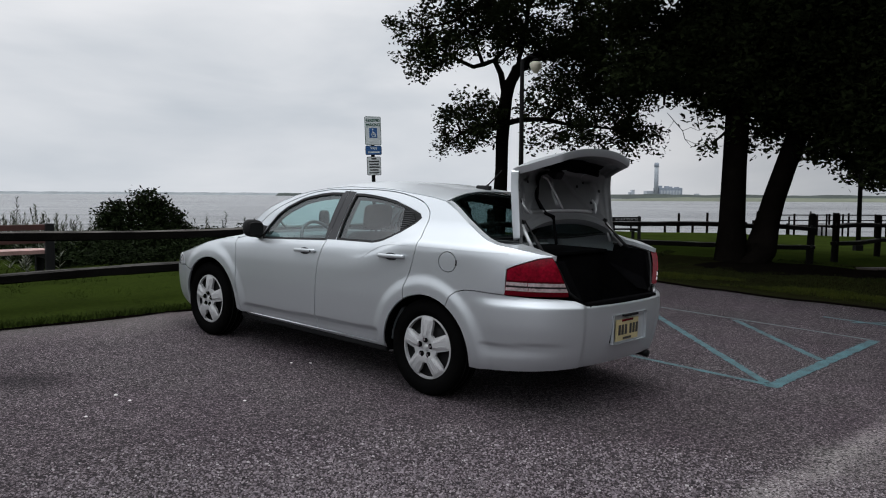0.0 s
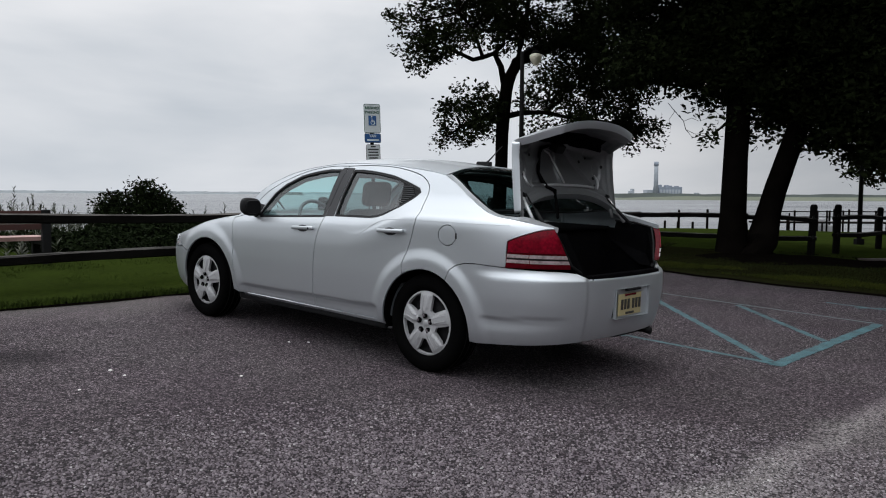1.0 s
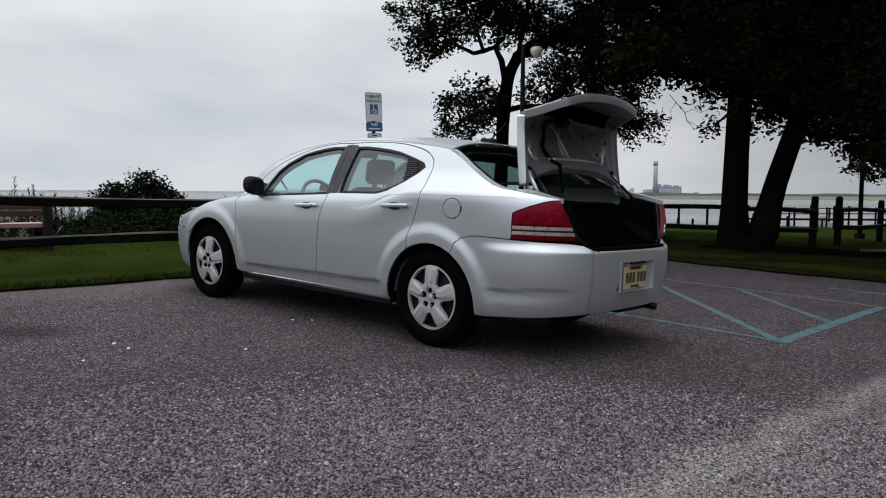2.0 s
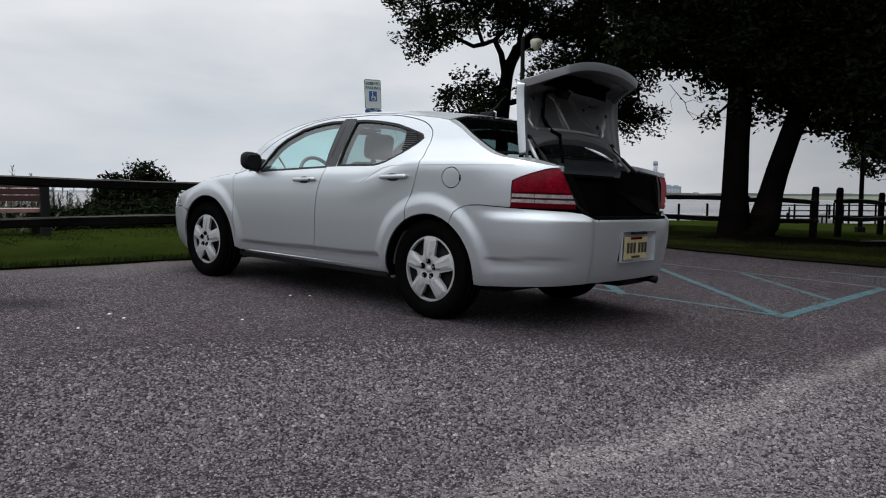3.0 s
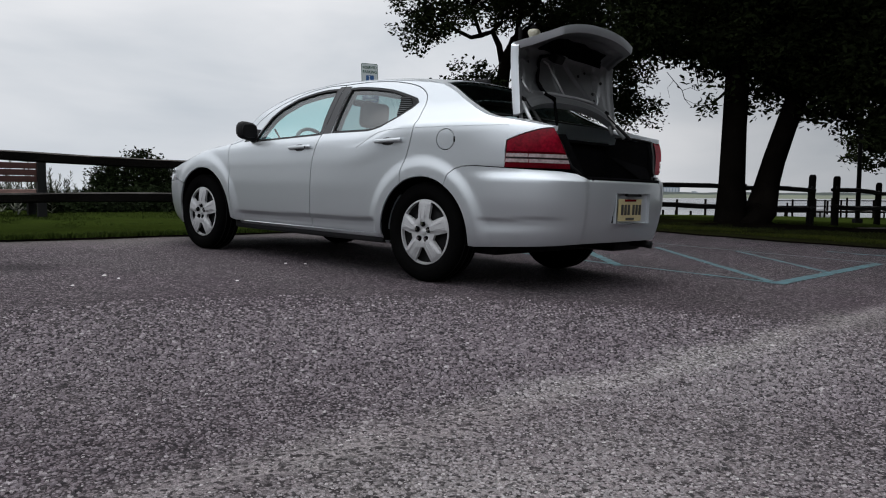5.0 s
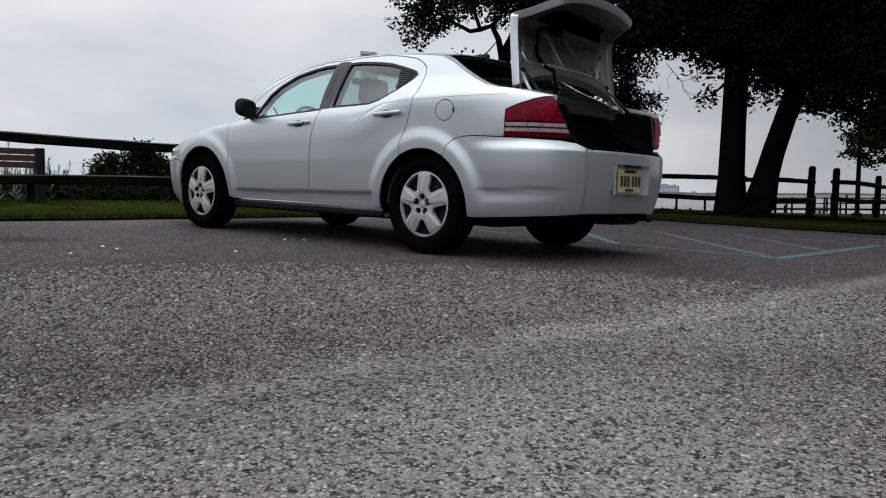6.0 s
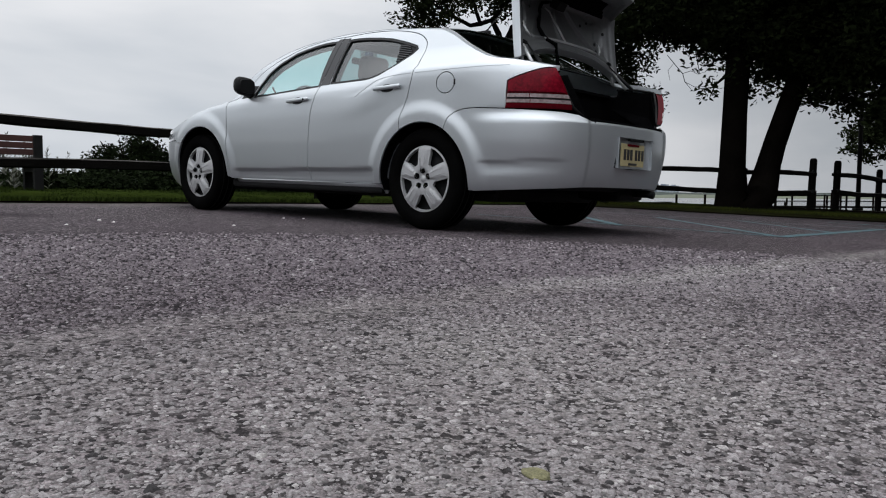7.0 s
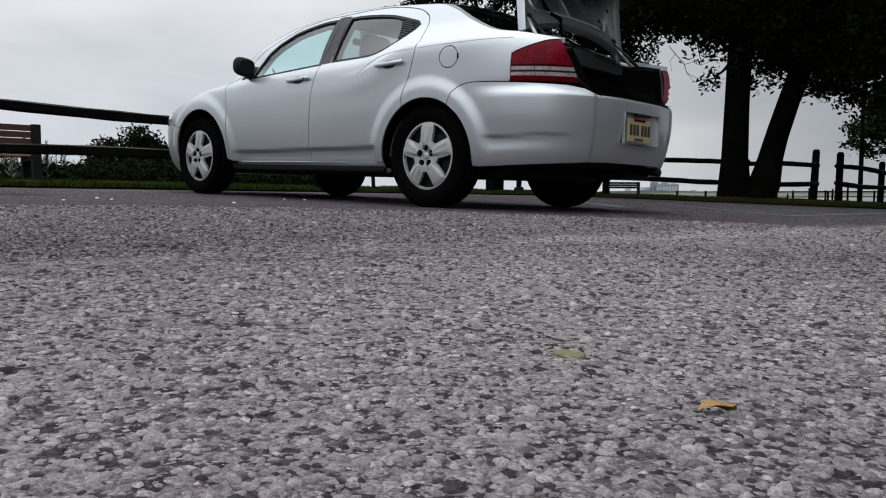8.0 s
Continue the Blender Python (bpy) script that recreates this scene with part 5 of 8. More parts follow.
# ---- boot lid, boot, wheels, fittings, cabin ----
# the raised lid: a curved shell, deck upright and lip overhanging; rows run from the hinge edge up to the lip
LID_CENTRE = [(-0.520, 1.212), (-0.435, 1.34), (-0.385, 1.46), (-0.372, 1.56), (-0.420, 1.645), (-0.560, 1.708), (-0.790, 1.745)]
LID_SIDE = [(-0.527, 1.108), (-0.512, 1.24), (-0.500, 1.37), (-0.490, 1.48), (-0.487, 1.572), (-0.590, 1.622), (-0.765, 1.688)]
LID_HALF = [0.618, 0.622, 0.624, 0.624, 0.620, 0.545, 0.450]
lid_k = np.linspace(0, 1, 7)
lid_cx, lid_cz, lid_sx, lid_sz, lid_hw = (pchip(lid_k, q) for q in ([p[0] for p in LID_CENTRE], [p[1] for p in LID_CENTRE], [p[0] for p in LID_SIDE], [p[1] for p in LID_SIDE], LID_HALF))


def lid_fn(s, v):
    """The lid's outer skin: s from hinge edge to lip, v across from -1 to 1."""
    s, v = np.asarray(s, float), np.asarray(v, float)
    k = np.abs(v) ** 2.4
    return np.stack([lid_cx(s) * (1 - k) + lid_sx(s) * k, v * lid_hw(s), lid_cz(s) * (1 - k) + lid_sz(s) * k], -1)


def lid_normal(s, v, e=0.004):
    """Outward way of the skin: forwards on the deck, upwards on the lip."""
    a_ = lid_fn(s + e, v) - lid_fn(s - e, v)
    b_ = lid_fn(s, v + e) - lid_fn(s, v - e)
    n_ = np.cross(a_, b_)
    n_ = n_ / (np.linalg.norm(n_, axis=-1, keepdims=True) + 1e-12)
    return n_ * np.where(n_[..., :1] * 0.8 + n_[..., 2:] * 0.6 < 0, -1, 1)


def lid_depth(s, v):
    """How far the pressed inner panel lies inside the skin: high border and frame, two sunk fields, beads."""
    p = lid_fn(s, v)
    y, z = p[..., 1], p[..., 2]
    edge = np.minimum(np.minimum(s * 0.62, (1 - s) * 0.62), (1 - np.abs(v)) * 0.62)
    d = 0.036 + 0.012 * (1 - smooth01(0.035, 0.060, edge)) - 0.010 * smooth01(0.07, 0.11, edge) * (np.abs(y) < 0.9)
    rim_y = 0.385 - 0.24 * np.clip((z - 1.30) / 0.25, 0, 1)
    ins = np.minimum(np.minimum(z - 1.300, 1.555 - z), np.minimum(rim_y - np.abs(y), np.abs(y + 0.01) - 0.013))
    d = d - 0.020 * smooth01(-0.006, 0.008, ins)
    d = d + 0.008 * smooth01(0.016, 0.004, np.abs(z - 1.284)) * (np.abs(y) < 0.40)
    d = d + 0.006 * smooth01(0.014, 0.003, np.abs(np.abs(y) - rim_y - 0.016)) * smooth01(1.28, 1.30, z) * smooth01(1.58, 1.55, z)
    # stiffening dishes beside the fields
    for cy, cz, ry_, rz_ in ((0.47, 1.42, 0.05, 0.09), (0.40, 1.55, 0.07, 0.05)):
        d = d - 0.012 * smooth01(1.0, 0.6, np.hypot((np.abs(y) - cy) / ry_, (z - cz) / rz_))
    return d + 0.010 * smooth01(0.62, 0.70, s) * smooth01(0.96, 0.90, s) * smooth01(0.8, 0.6, np.abs(v))


def lid_sheet(name, ns, nv, depth, mat, parent, label, s0=0.0, s1=1.0, v0=-1.0, v1=1.0):
    S, Vv = np.meshgrid(np.linspace(s0, s1, ns), np.linspace(v0, v1, nv), indexing="ij")
    P = lid_fn(S, Vv) - lid_normal(S, Vv) * depth(S, Vv)[..., None]
    k = (np.arange(ns - 1)[:, None] * nv + np.arange(nv - 1)[None]).reshape(-1)
    return soup(name, P.reshape(-1, 3), np.stack([k, k + 1, k + 1 + nv, k + nv], 1), mat, parent, label, smooth=True)


lid = lid_sheet("boot_lid", 44, 48, lambda s, v: 0.0 * s, M_PAINT, car, "silver boot lid raised on its hinges")
lid_sheet("inner_panel", 150, 170, lid_depth, M_INNER, lid, "pressed inner panel of the lid, darkened for its shade", 0.012, 0.985, -0.985, 0.985)
# folded edge round the lid
loop = [(0.0, v) for v in np.linspace(-1, 1, 40)] + [(s_, 1.0) for s_ in np.linspace(0, 1, 40)[1:]] + [(1.0, v) for v in np.linspace(1, -1, 40)[1:]] + [(s_, -1.0) for s_ in np.linspace(1, 0, 40)[1:-1]]
LS, LV = np.array([p[0] for p in loop]), np.array([p[1] for p in loop])
e_out, e_nrm = lid_fn(LS, LV), lid_normal(LS, LV)
e_mid = lid_fn(np.clip(LS, 0.004, 0.996), np.clip(LV, -0.996, 0.996)) - e_nrm * 0.030
e_in = lid_fn(np.clip(LS, 0.012, 0.985), np.clip(LV, -0.985, 0.985)) - e_nrm * 0.0485
n_l = len(loop)
ev = np.concatenate([e_out, e_mid, e_in])
ef = [(r_ * n_l + i, r_ * n_l + (i + 1) % n_l, (r_ + 1) * n_l + (i + 1) % n_l, (r_ + 1) * n_l + i) for r_ in range(2) for i in range(n_l)]
soup("lid_flange", ev, np.array(ef), M_PAINT, lid, "folded silver edge of the lid", smooth=True)


def on_lid(y, z, out=0.0):
    """A place on the inner panel at a side distance and height, raised towards the boot."""
    s_ = min(np.linspace(0.02, 0.9, 300), key=lambda q: abs(float(lid_fn(q, y / float(lid_hw(q)))[2]) - z))
    v_ = y / float(lid_hw(s_))
    return Vector(lid_fn(s_, v_) - lid_normal(s_, v_) * (float(lid_depth(np.array(s_), np.array(v_))) + out)), Vector(lid_normal(s_, v_))


for y, z, r_ in ((-0.288, 1.48, 0.011), (-0.419, 1.356, 0.012), (-0.405, 1.30, 0.010), (-0.36, 1.51, 0.009), (0.47, 1.36, 0.011), (0.50, 1.44, 0.014), (0.36, 1.50, 0.010), (0.43, 1.28, 0.010), (-0.52, 1.45, 0.012), (-0.52, 1.22, 0.014), (0.54, 1.22, 0.014)):
    p, nn = on_lid(y, z, 0.0015)
    bm = bmesh.new()
    bmesh.ops.create_cone(bm, cap_ends=True, segments=14, radius1=r_, radius2=r_, depth=0.004, matrix=Matrix.Translation(p) @ nn.to_track_quat("Z", "Y").to_matrix().to_4x4())
    part("hole", bm, M_BLACK, lid)
# slot and beads where the pressing folds, the light on them put into their colour
for rib in ([(-0.455, 1.385), (-0.468, 1.345), (-0.458, 1.305), (-0.43, 1.275)], [(0.455, 1.385), (0.468, 1.345), (0.458, 1.305), (0.43, 1.275)]):
    tube("pressed_rib", [on_lid(y, z, 0.002)[0] for y, z in rib], [0.006, 0.011, 0.012, 0.006], M_RIB, lid, n=8)
tube("pressed_rib", [on_lid(y, z, 0.0)[0] for y, z in ((0.10, 1.545), (0.045, 1.53), (0.012, 1.49), (-0.004, 1.42), (-0.010, 1.30))], [0.006, 0.008, 0.008, 0.008, 0.007], M_RIB, lid, n=8)
tube("pressed_rib", [on_lid(y, 1.283 - 0.05 * y * y, 0.0)[0] for y in np.linspace(0.27, -0.37, 9)], [0.007] + [0.010] * 7 + [0.007], M_RIB, lid, n=8)
# black lining and latch under the lip, wiring loom down the near side
lining = lambda s, v: 0.066 + 0.016 * np.sin(9 * v + 14 * s) * np.sin(5 * v) - 0.04 * (1 - smooth01(0.0, 0.10, np.minimum(np.minimum(s - 0.60, 0.86 - s) * 1.6, np.minimum(v + 0.80, 0.42 - v) * 0.7)))
lid_sheet("lip_lining", 26, 44, lining, M_CARPET_SHADE, lid, "black lining under the lid lip", 0.60, 0.86, -0.80, 0.42)
p, nn = on_lid(0.02, 1.60, 0.03)
bm = box_bm(-0.05, 0.05, -0.03, 0.03, -0.04, 0.05)
bmesh.ops.transform(bm, matrix=Matrix.Translation(p) @ nn.to_track_quat("Z", "Y").to_matrix().to_4x4(), verts=list(bm.verts))
part("latch", bm, M_BLACK, lid, "black boot latch", bevel=0.008)
tube("cable", [on_lid(y, z, 0.012)[0] for y, z in ((0.10, 1.60), (0.19, 1.565), (0.225, 1.51), (0.215, 1.44), (0.245, 1.38), (0.235, 1.31), (0.255, 1.26), (0.20, 1.235))] + [Vector((-0.56, 0.18, 1.16)), Vector((-0.60, 0.22, 1.08))], [0.010, 0.012, 0.011, 0.013, 0.011, 0.015, 0.012, 0.016, 0.012, 0.010], M_CARPET_SHADE, lid, "black wiring loom", n=7)

for sy in (1, -1):
    for a_, b_ in (((-0.535, 1.215), (-0.665, 1.045)), ((-0.515, 1.262), (-0.560, 1.070))):
        h1, h2 = Vector((a_[0], 0.545 * sy, a_[1])), Vector((b_[0], 0.575 * sy, b_[1]))
        tube("hinge_arm", [h1, h1.lerp(h2, 0.5), h2], [0.011, 0.013, 0.012], M_RIB, car, "painted hinge arm", n=8)
    g1, g2 = Vector((-0.530, 0.50 * sy, 1.235)), Vector((-0.735, 0.555 * sy, 1.03))
    gm = g1.lerp(g2, 0.45)
    tube("gas_strut", [g1, gm, gm + (g2 - gm) * 0.02, g2], [0.006, 0.006, 0.012, 0.012], M_BLACK, car, "black gas strut", n=8)
    bm = bmesh.new()
    bmesh.ops.create_cone(bm, cap_ends=True, segments=12, radius1=0.018, radius2=0.014, depth=0.03, matrix=Matrix.Translation((-0.535, 0.53 * sy, 1.232)) @ Matrix.Rotation(radians(90), 4, "X"))
    part("hinge_pivot", bm, M_BLACK, car)

# boot space
bm = bmesh.new()
prof_b = [(-0.50, 0.60), (-0.50, -0.60), (-0.88, -0.54), (-0.99, -0.46), (-0.99, 0.46), (-0.88, 0.54)]
low = [bm.verts.new((x, y, 0.50)) for x, y in prof_b]
high = [bm.verts.new((x, y, 1.0 if x > -0.95 else 0.735)) for x, y in prof_b]
bm.faces.new(low)
for i in range(6):
    bm.faces.new((low[i], low[(i + 1) % 6], high[(i + 1) % 6], high[i]))
part("boot_liner", bm, M_CARPET_SHADE, car, "dark carpeted boot interior")
part("boot_sill", box_bm(-1.035, -0.985, -0.45, 0.45, 0.700, 0.740), M_CARPET_SHADE, car, "black boot sill", bevel=0.01)
part("parcel_shelf", box_bm(-0.53, 0.12, -0.60, 0.60, 0.985, 1.01), M_CARPET_SHADE, car, bevel=0.008)
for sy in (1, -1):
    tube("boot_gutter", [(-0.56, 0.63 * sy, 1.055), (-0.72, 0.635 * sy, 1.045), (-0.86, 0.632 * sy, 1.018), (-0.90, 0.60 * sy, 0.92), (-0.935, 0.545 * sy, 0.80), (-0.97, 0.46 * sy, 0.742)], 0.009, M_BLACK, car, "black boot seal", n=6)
    # inner side of the lamp, black so that its shade is in the colour
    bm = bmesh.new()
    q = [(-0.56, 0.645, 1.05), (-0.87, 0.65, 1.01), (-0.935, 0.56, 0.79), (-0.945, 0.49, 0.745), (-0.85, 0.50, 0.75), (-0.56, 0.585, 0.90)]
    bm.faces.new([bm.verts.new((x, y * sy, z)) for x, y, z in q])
    part("lamp_pocket_shaded", bm, M_CARPET_SHADE, car)

# wheels
def face_fn(sy, yc):
    def fn(x, z):
        r = np.hypot(x, z)
        a = np.arctan2(z, x)
        spoke = np.cos(2.5 * (a - math.pi / 2)) ** 2
        y = 0.020 * (1 - (r / 0.221) ** 2) + 0.010 * smooth01(0.05, 0.09, r) * smooth01(0.55, 0.8, spoke) * (1 - smooth01(0.195, 0.221, r)) - 0.012 * (1 - smooth01(0.035, 0.075, r))
        return np.stack([x, yc + y, z], -1)
    return fn


def wheel(name, x, sy, turn, label):
    yc = 0.775
    w = new(name)
    w.empty_display_size = 0.1
    w.parent = car
    w["label"] = label
    w.matrix_local = Matrix.Translation((x, 0, 0.337)) @ Matrix.Rotation(0, 4, "Y")
    tp_ = [(-0.070, 0.212), (-0.088, 0.226), (-0.106, 0.252), (-0.109, 0.268), (-0.106, 0.300), (-0.094, 0.325), (-0.075, 0.3355), (-0.03, 0.337), (0.03, 0.337), (0.075, 0.3355), (0.094, 0.325), (0.106, 0.300), (0.109, 0.268), (0.106, 0.252), (0.088, 0.226), (0.070, 0.212)]
    tyre = lathe("tyre", [(yc * sy + a, r) for a, r in tp_], M_RUBBER, w, "black road tyre", n=64)
    for k, off in enumerate((-0.05, 0.0, 0.05)):
        lathe("tread_groove", [(yc * sy + off - 0.005, 0.3375), (yc * sy + off - 0.003, 0.3385), (yc * sy + off + 0.003, 0.3385), (yc * sy + off + 0.005, 0.3375)], M_BLACK, tyre, n=48)
    lathe("rim", [(yc * sy + 0.05 * sy, 0.0), (yc * sy + 0.05 * sy, 0.15), (yc * sy + 0.03 * sy, 0.19), (yc * sy + 0.070 * sy, 0.215), (yc * sy - 0.08 * sy, 0.215), (yc * sy - 0.08 * sy, 0.15), (yc * sy - 0.02 * sy, 0.12), (yc * sy - 0.02 * sy, 0.0)], M_BLACK, w, "dark steel rim", n=40)
    holes = []
    for k in range(5):
        a = radians(turn + 126 + 72 * k)
        c, s = math.cos(a), math.sin(a)
        pts = [(0.104, -0.016), (0.13, -0.032), (0.165, -0.053), (0.196, -0.074), (0.206, -0.038), (0.209, 0.0), (0.206, 0.038), (0.196, 0.074), (0.165, 0.053), (0.13, 0.032), (0.104, 0.016)]
        holes.append([(r * c - t * s, r * s + t * c) for r, t in pts])
    circ = [(0.221 * math.cos(t), 0.221 * math.sin(t)) for t in np.linspace(0, 2 * math.pi, 49)[:-1]]
    fn = face_fn(1, yc + 0.084)
    cov = skin(fn, circ, holes, 0.014, gap=0, lift=0, flange=0.022)
    cover = panel("wheel_cover", cov if sy > 0 else mirrored(cov), M_WHEEL, w, "scuffed silver five-spoke wheel cover")
    for k in range(5):
        a = radians(turn + 90 + 72 * k)
        x_, z_ = 0.056 * math.cos(a), 0.056 * math.sin(a)
        # raised black disc standing in for the shaded recess round the nut
        bm = bmesh.new()
        bmesh.ops.create_cone(bm, cap_ends=True, segments=14, radius1=0.0205, radius2=0.020, depth=0.010, matrix=Matrix.Translation((x_, (yc + 0.100) * sy, z_)) @ Matrix.Rotation(radians(90), 4, "X"))
        ring = part("nut_well_shade", bm, M_CARPET_SHADE, cover, smooth=False)
        bm = bmesh.new()
        bmesh.ops.create_cone(bm, cap_ends=True, segments=6, radius1=0.0105, radius2=0.008, depth=0.022, matrix=Matrix.Translation((x_, (yc + 0.104) * sy, z_)) @ Matrix.Rotation(radians(90), 4, "X"))
        part("wheel_nut", bm, M_CHROME, cover, smooth=False)
        # raised spoke edges
        for t in (-0.021, 0.021):
            c, s = math.cos(a), math.sin(a)
            pts = []
            for r in (0.095, 0.13, 0.165, 0.196):
                tt = t * (0.75 + 1.4 * (r - 0.095))
                px_, pz_ = r * c - tt * s, r * s + tt * c
                pp = fn(np.array([px_]), np.array([pz_]))[0]
                pts.append((pp[0], (pp[1] + 0.0005) * sy, pp[2]))
            v, f = tube_data(pts, [0.0015, 0.0025, 0.0025, 0.0015], 6)
            mesh_ob("spoke_ridge", v, f, M_WHEEL, cover)
    bm = bmesh.new()
    bmesh.ops.create_uvsphere(bm, u_segments=16, v_segments=8, radius=0.024, matrix=Matrix.Translation((0, (yc + 0.092) * sy, 0)) @ Matrix.Diagonal((1, 0.35, 1, 1)))
    part("centre_cap", bm, M_RIB, cover, "small silver centre cap", smooth=True)
    return w


for x in (0.0, 2.765):
    for sy in (1, -1):
        wheel("wheel", x, sy, 0 if x < 1 else 2, "black tyre with a silver five-spoke wheel cover")

# wheel housings
for c in (R_ARCH, F_ARCH):
    for sy in (1, -1):
        v, f = [], []
        n = 20
        for k in range(n + 1):
            a = radians(-8 + 196 * k / n)
            x_, z_ = c[0] + (c[2] - 0.002) * math.cos(a), c[1] + (c[2] - 0.002) * math.sin(a)
            w_ = float(side(np.array([x_]), np.array([max(z_, 0.25)]))[0][1]) - 0.006
            for y in (w_, 0.60):
                v.append((x_, y * sy, z_))
        for k in range(n):
            f.append((2 * k, 2 * k + 1, 2 * k + 3, 2 * k + 2))
        f.append(tuple(2 * k + 1 for k in range(n + 1)))
        mesh_ob("wheel_housing", v, f, M_CARPET_SHADE, car)

# underside
part("underbody", box_bm(-0.42, 3.45, -0.60, 0.60, 0.20, 0.30), M_BLACK, car, "dark underbody", bevel=0.03)
part("rear_underbody", box_bm(-0.84, -0.38, -0.56, 0.56, 0.29, 0.47), M_BLACK, car, bevel=0.04)
part("muffler", box_bm(-0.84, -0.50, -0.62, -0.22, 0.225, 0.335), M_BLACK, car, "dark exhaust muffler", bevel=0.05)
for sy in (1, -1):
    part("floor_rail", box_bm(0.44, 2.30, 0.55 * sy - 0.27, 0.55 * sy + 0.27, 0.225, 0.30), M_BLACK, car, bevel=0.02)
tube("exhaust_pipe", [(-0.60, -0.40, 0.27), (-0.80, -0.45, 0.285), (-0.93, -0.47, 0.285), (-0.985, -0.47, 0.278)], [0.026, 0.027, 0.027, 0.027], M_BLACK, car, "dark exhaust tail pipe", n=14)
part("axle_beam", box_bm(-0.06, 0.06, -0.68, 0.68, 0.27, 0.34), M_BLACK, car, bevel=0.02)

# door handles
for sy in (1, -1):
    for x0, z0 in ((1.32, 0.907), (0.33, 0.948)):
        w = float(side(np.array([x0]), np.array([z0]))[0][1])
        # flat dark oval on the skin: the shade of the handle recess, painted
        d = skin(side, [(x0 + 0.066 * math.cos(t), z0 - 0.005 + 0.027 * math.sin(t)) for t in np.linspace(0, 2 * math.pi, 25)[:-1]], [], 0.02, gap=0, lift=0.0012, flange=0.001)
        cup = panel("handle_shade", d if sy > 0 else mirrored(d), M_PILLAR, car, "dark oval standing in for shade in the handle recess")
        bm = box_bm(x0 - 0.14, x0 + 0.115, w * sy + 0.016 * sy - 0.011, w * sy + 0.016 * sy + 0.011, z0 - 0.015, z0 + 0.013)
        for v in bm.verts:
            k = abs(v.co.x - x0) / 0.11
            v.co.z += -0.004 * (v.co.x - x0) / 0.11
        part("door_handle", bm, M_PAINT, car, "silver pull handle", smooth=True, bevel=0.010)
        if x0 > 1:
            bm = bmesh.new()
            bmesh.ops.create_cone(bm, cap_ends=True, segments=12, radius1=0.008, radius2=0.008, depth=0.004, matrix=Matrix.Translation((x0 - 0.10, w * sy + 0.029 * sy, z0)) @ Matrix.Rotation(radians(90), 4, "X"))
            part("key_slot", bm, M_BLACK, car)

# wing mirrors
for sy in (1, -1):
    bm = bmesh.new()
    bmesh.ops.create_cube(bm, size=1)
    bmesh.ops.subdivide_edges(bm, edges=list(bm.edges), cuts=4, use_grid_fill=True)
    for v in bm.verts:
        p = v.co * 2
        q = Vector((p.x, p.y, p.z)) / max((abs(p.x) ** 3.4 + abs(p.y) ** 3.4 + abs(p.z) ** 3.4) ** (1 / 3.4), 1e-6) * max(abs(p.x), abs(p.y), abs(p.z))
        front = max(q.x, 0)
        v.co = Vector((1.965 + q.x * 0.058 * (1 if q.x > 0 else 0.8), (0.945 + q.y * 0.090 - 0.01 * front) * sy, 1.040 + q.z * (0.075 - 0.018 * front) + 0.008 * q.y))
    mir = part("wing_mirror", bm, M_BLACK, car, "black wing mirror", smooth=True)
    bm = bmesh.new()
    bmesh.ops.create_cone(bm, cap_ends=True, segments=28, radius1=1.0, radius2=0.97, depth=1.0, matrix=Matrix.Translation((1.917, 0.945 * sy, 1.040)) @ Matrix.Diagonal((0.006, 0.072, 0.056, 1)) @ Matrix.Rotation(radians(-90), 4, "Y"))
    for v in bm.verts:
        k = max(abs(v.co.y - 0.945 * sy) / 0.072, abs(v.co.z - 1.040) / 0.056)
        h_ = math.hypot((v.co.y - 0.945 * sy) / 0.072, (v.co.z - 1.040) / 0.056)
        e_ = (h_ / k) ** 0.6 if k > 1e-4 else 1.0
        v.co.y, v.co.z = 0.945 * sy + (v.co.y - 0.945 * sy) * e_, 1.040 + (v.co.z - 1.040) * e_
    part("mirror_glass", bm, M_TRIM, mir, "dark mirror glass")
    tube("mirror_arm", [(2.00, 0.84 * sy, 0.975), (1.98, 0.93 * sy, 1.0)], [0.032, 0.028], M_BLACK, mir, n=10)
    d = skin(side, [(1.95, 0.968), (1.965, 1.0), (1.945, 1.058), (2.03, 1.065), (2.11, 0.98), (2.115, 0.955)], [], 0.03, gap=0, lift=0.002, flange=0.01)
    panel("mirror_base", d if sy > 0 else mirrored(d), M_BLACK, mir)

# cabin
part("cabin_floor", box_bm(0.05, 2.45, -0.74, 0.74, 0.30, 0.36), M_CARPET_SHADE, car)
for sy in (1, -1):
    for x0, x1 in ((0.28, 1.08), (1.14, 2.2)):
        part("door_card", box_bm(x0, x1, sy * 0.80 - 0.025, sy * 0.80 + 0.025, 0.33, 0.985), M_DASH, car, bevel=0.012)
v, f, n = (skin(top, inset(roof, 0.03), [], 0.08, gap=0, lift=-0.03, flange=0))
panel("headliner", (v, f, n), material("headliner_cloth", (0.11, 0.115, 0.115), 0.95, 0, 0.1, 5, 200), car)
part("rear_bulkhead", box_bm(-0.05, 0.0, -0.62, 0.62, 0.36, 1.0), M_CARPET_SHADE, car)


def soft_box(name, x0, x1, y0, y1, z0, z1, lean, mat, parent, label, b=0.05):
    bm = box_bm(x0, x1, y0, y1, z0, z1)
    bmesh.ops.bevel(bm, geom=list(bm.edges), offset=b, segments=4, affect="EDGES", profile=0.5)
    for v in bm.verts:
        v.co.x -= (v.co.z - z0) * lean
    return part(name, bm, mat, parent, label, smooth=True)


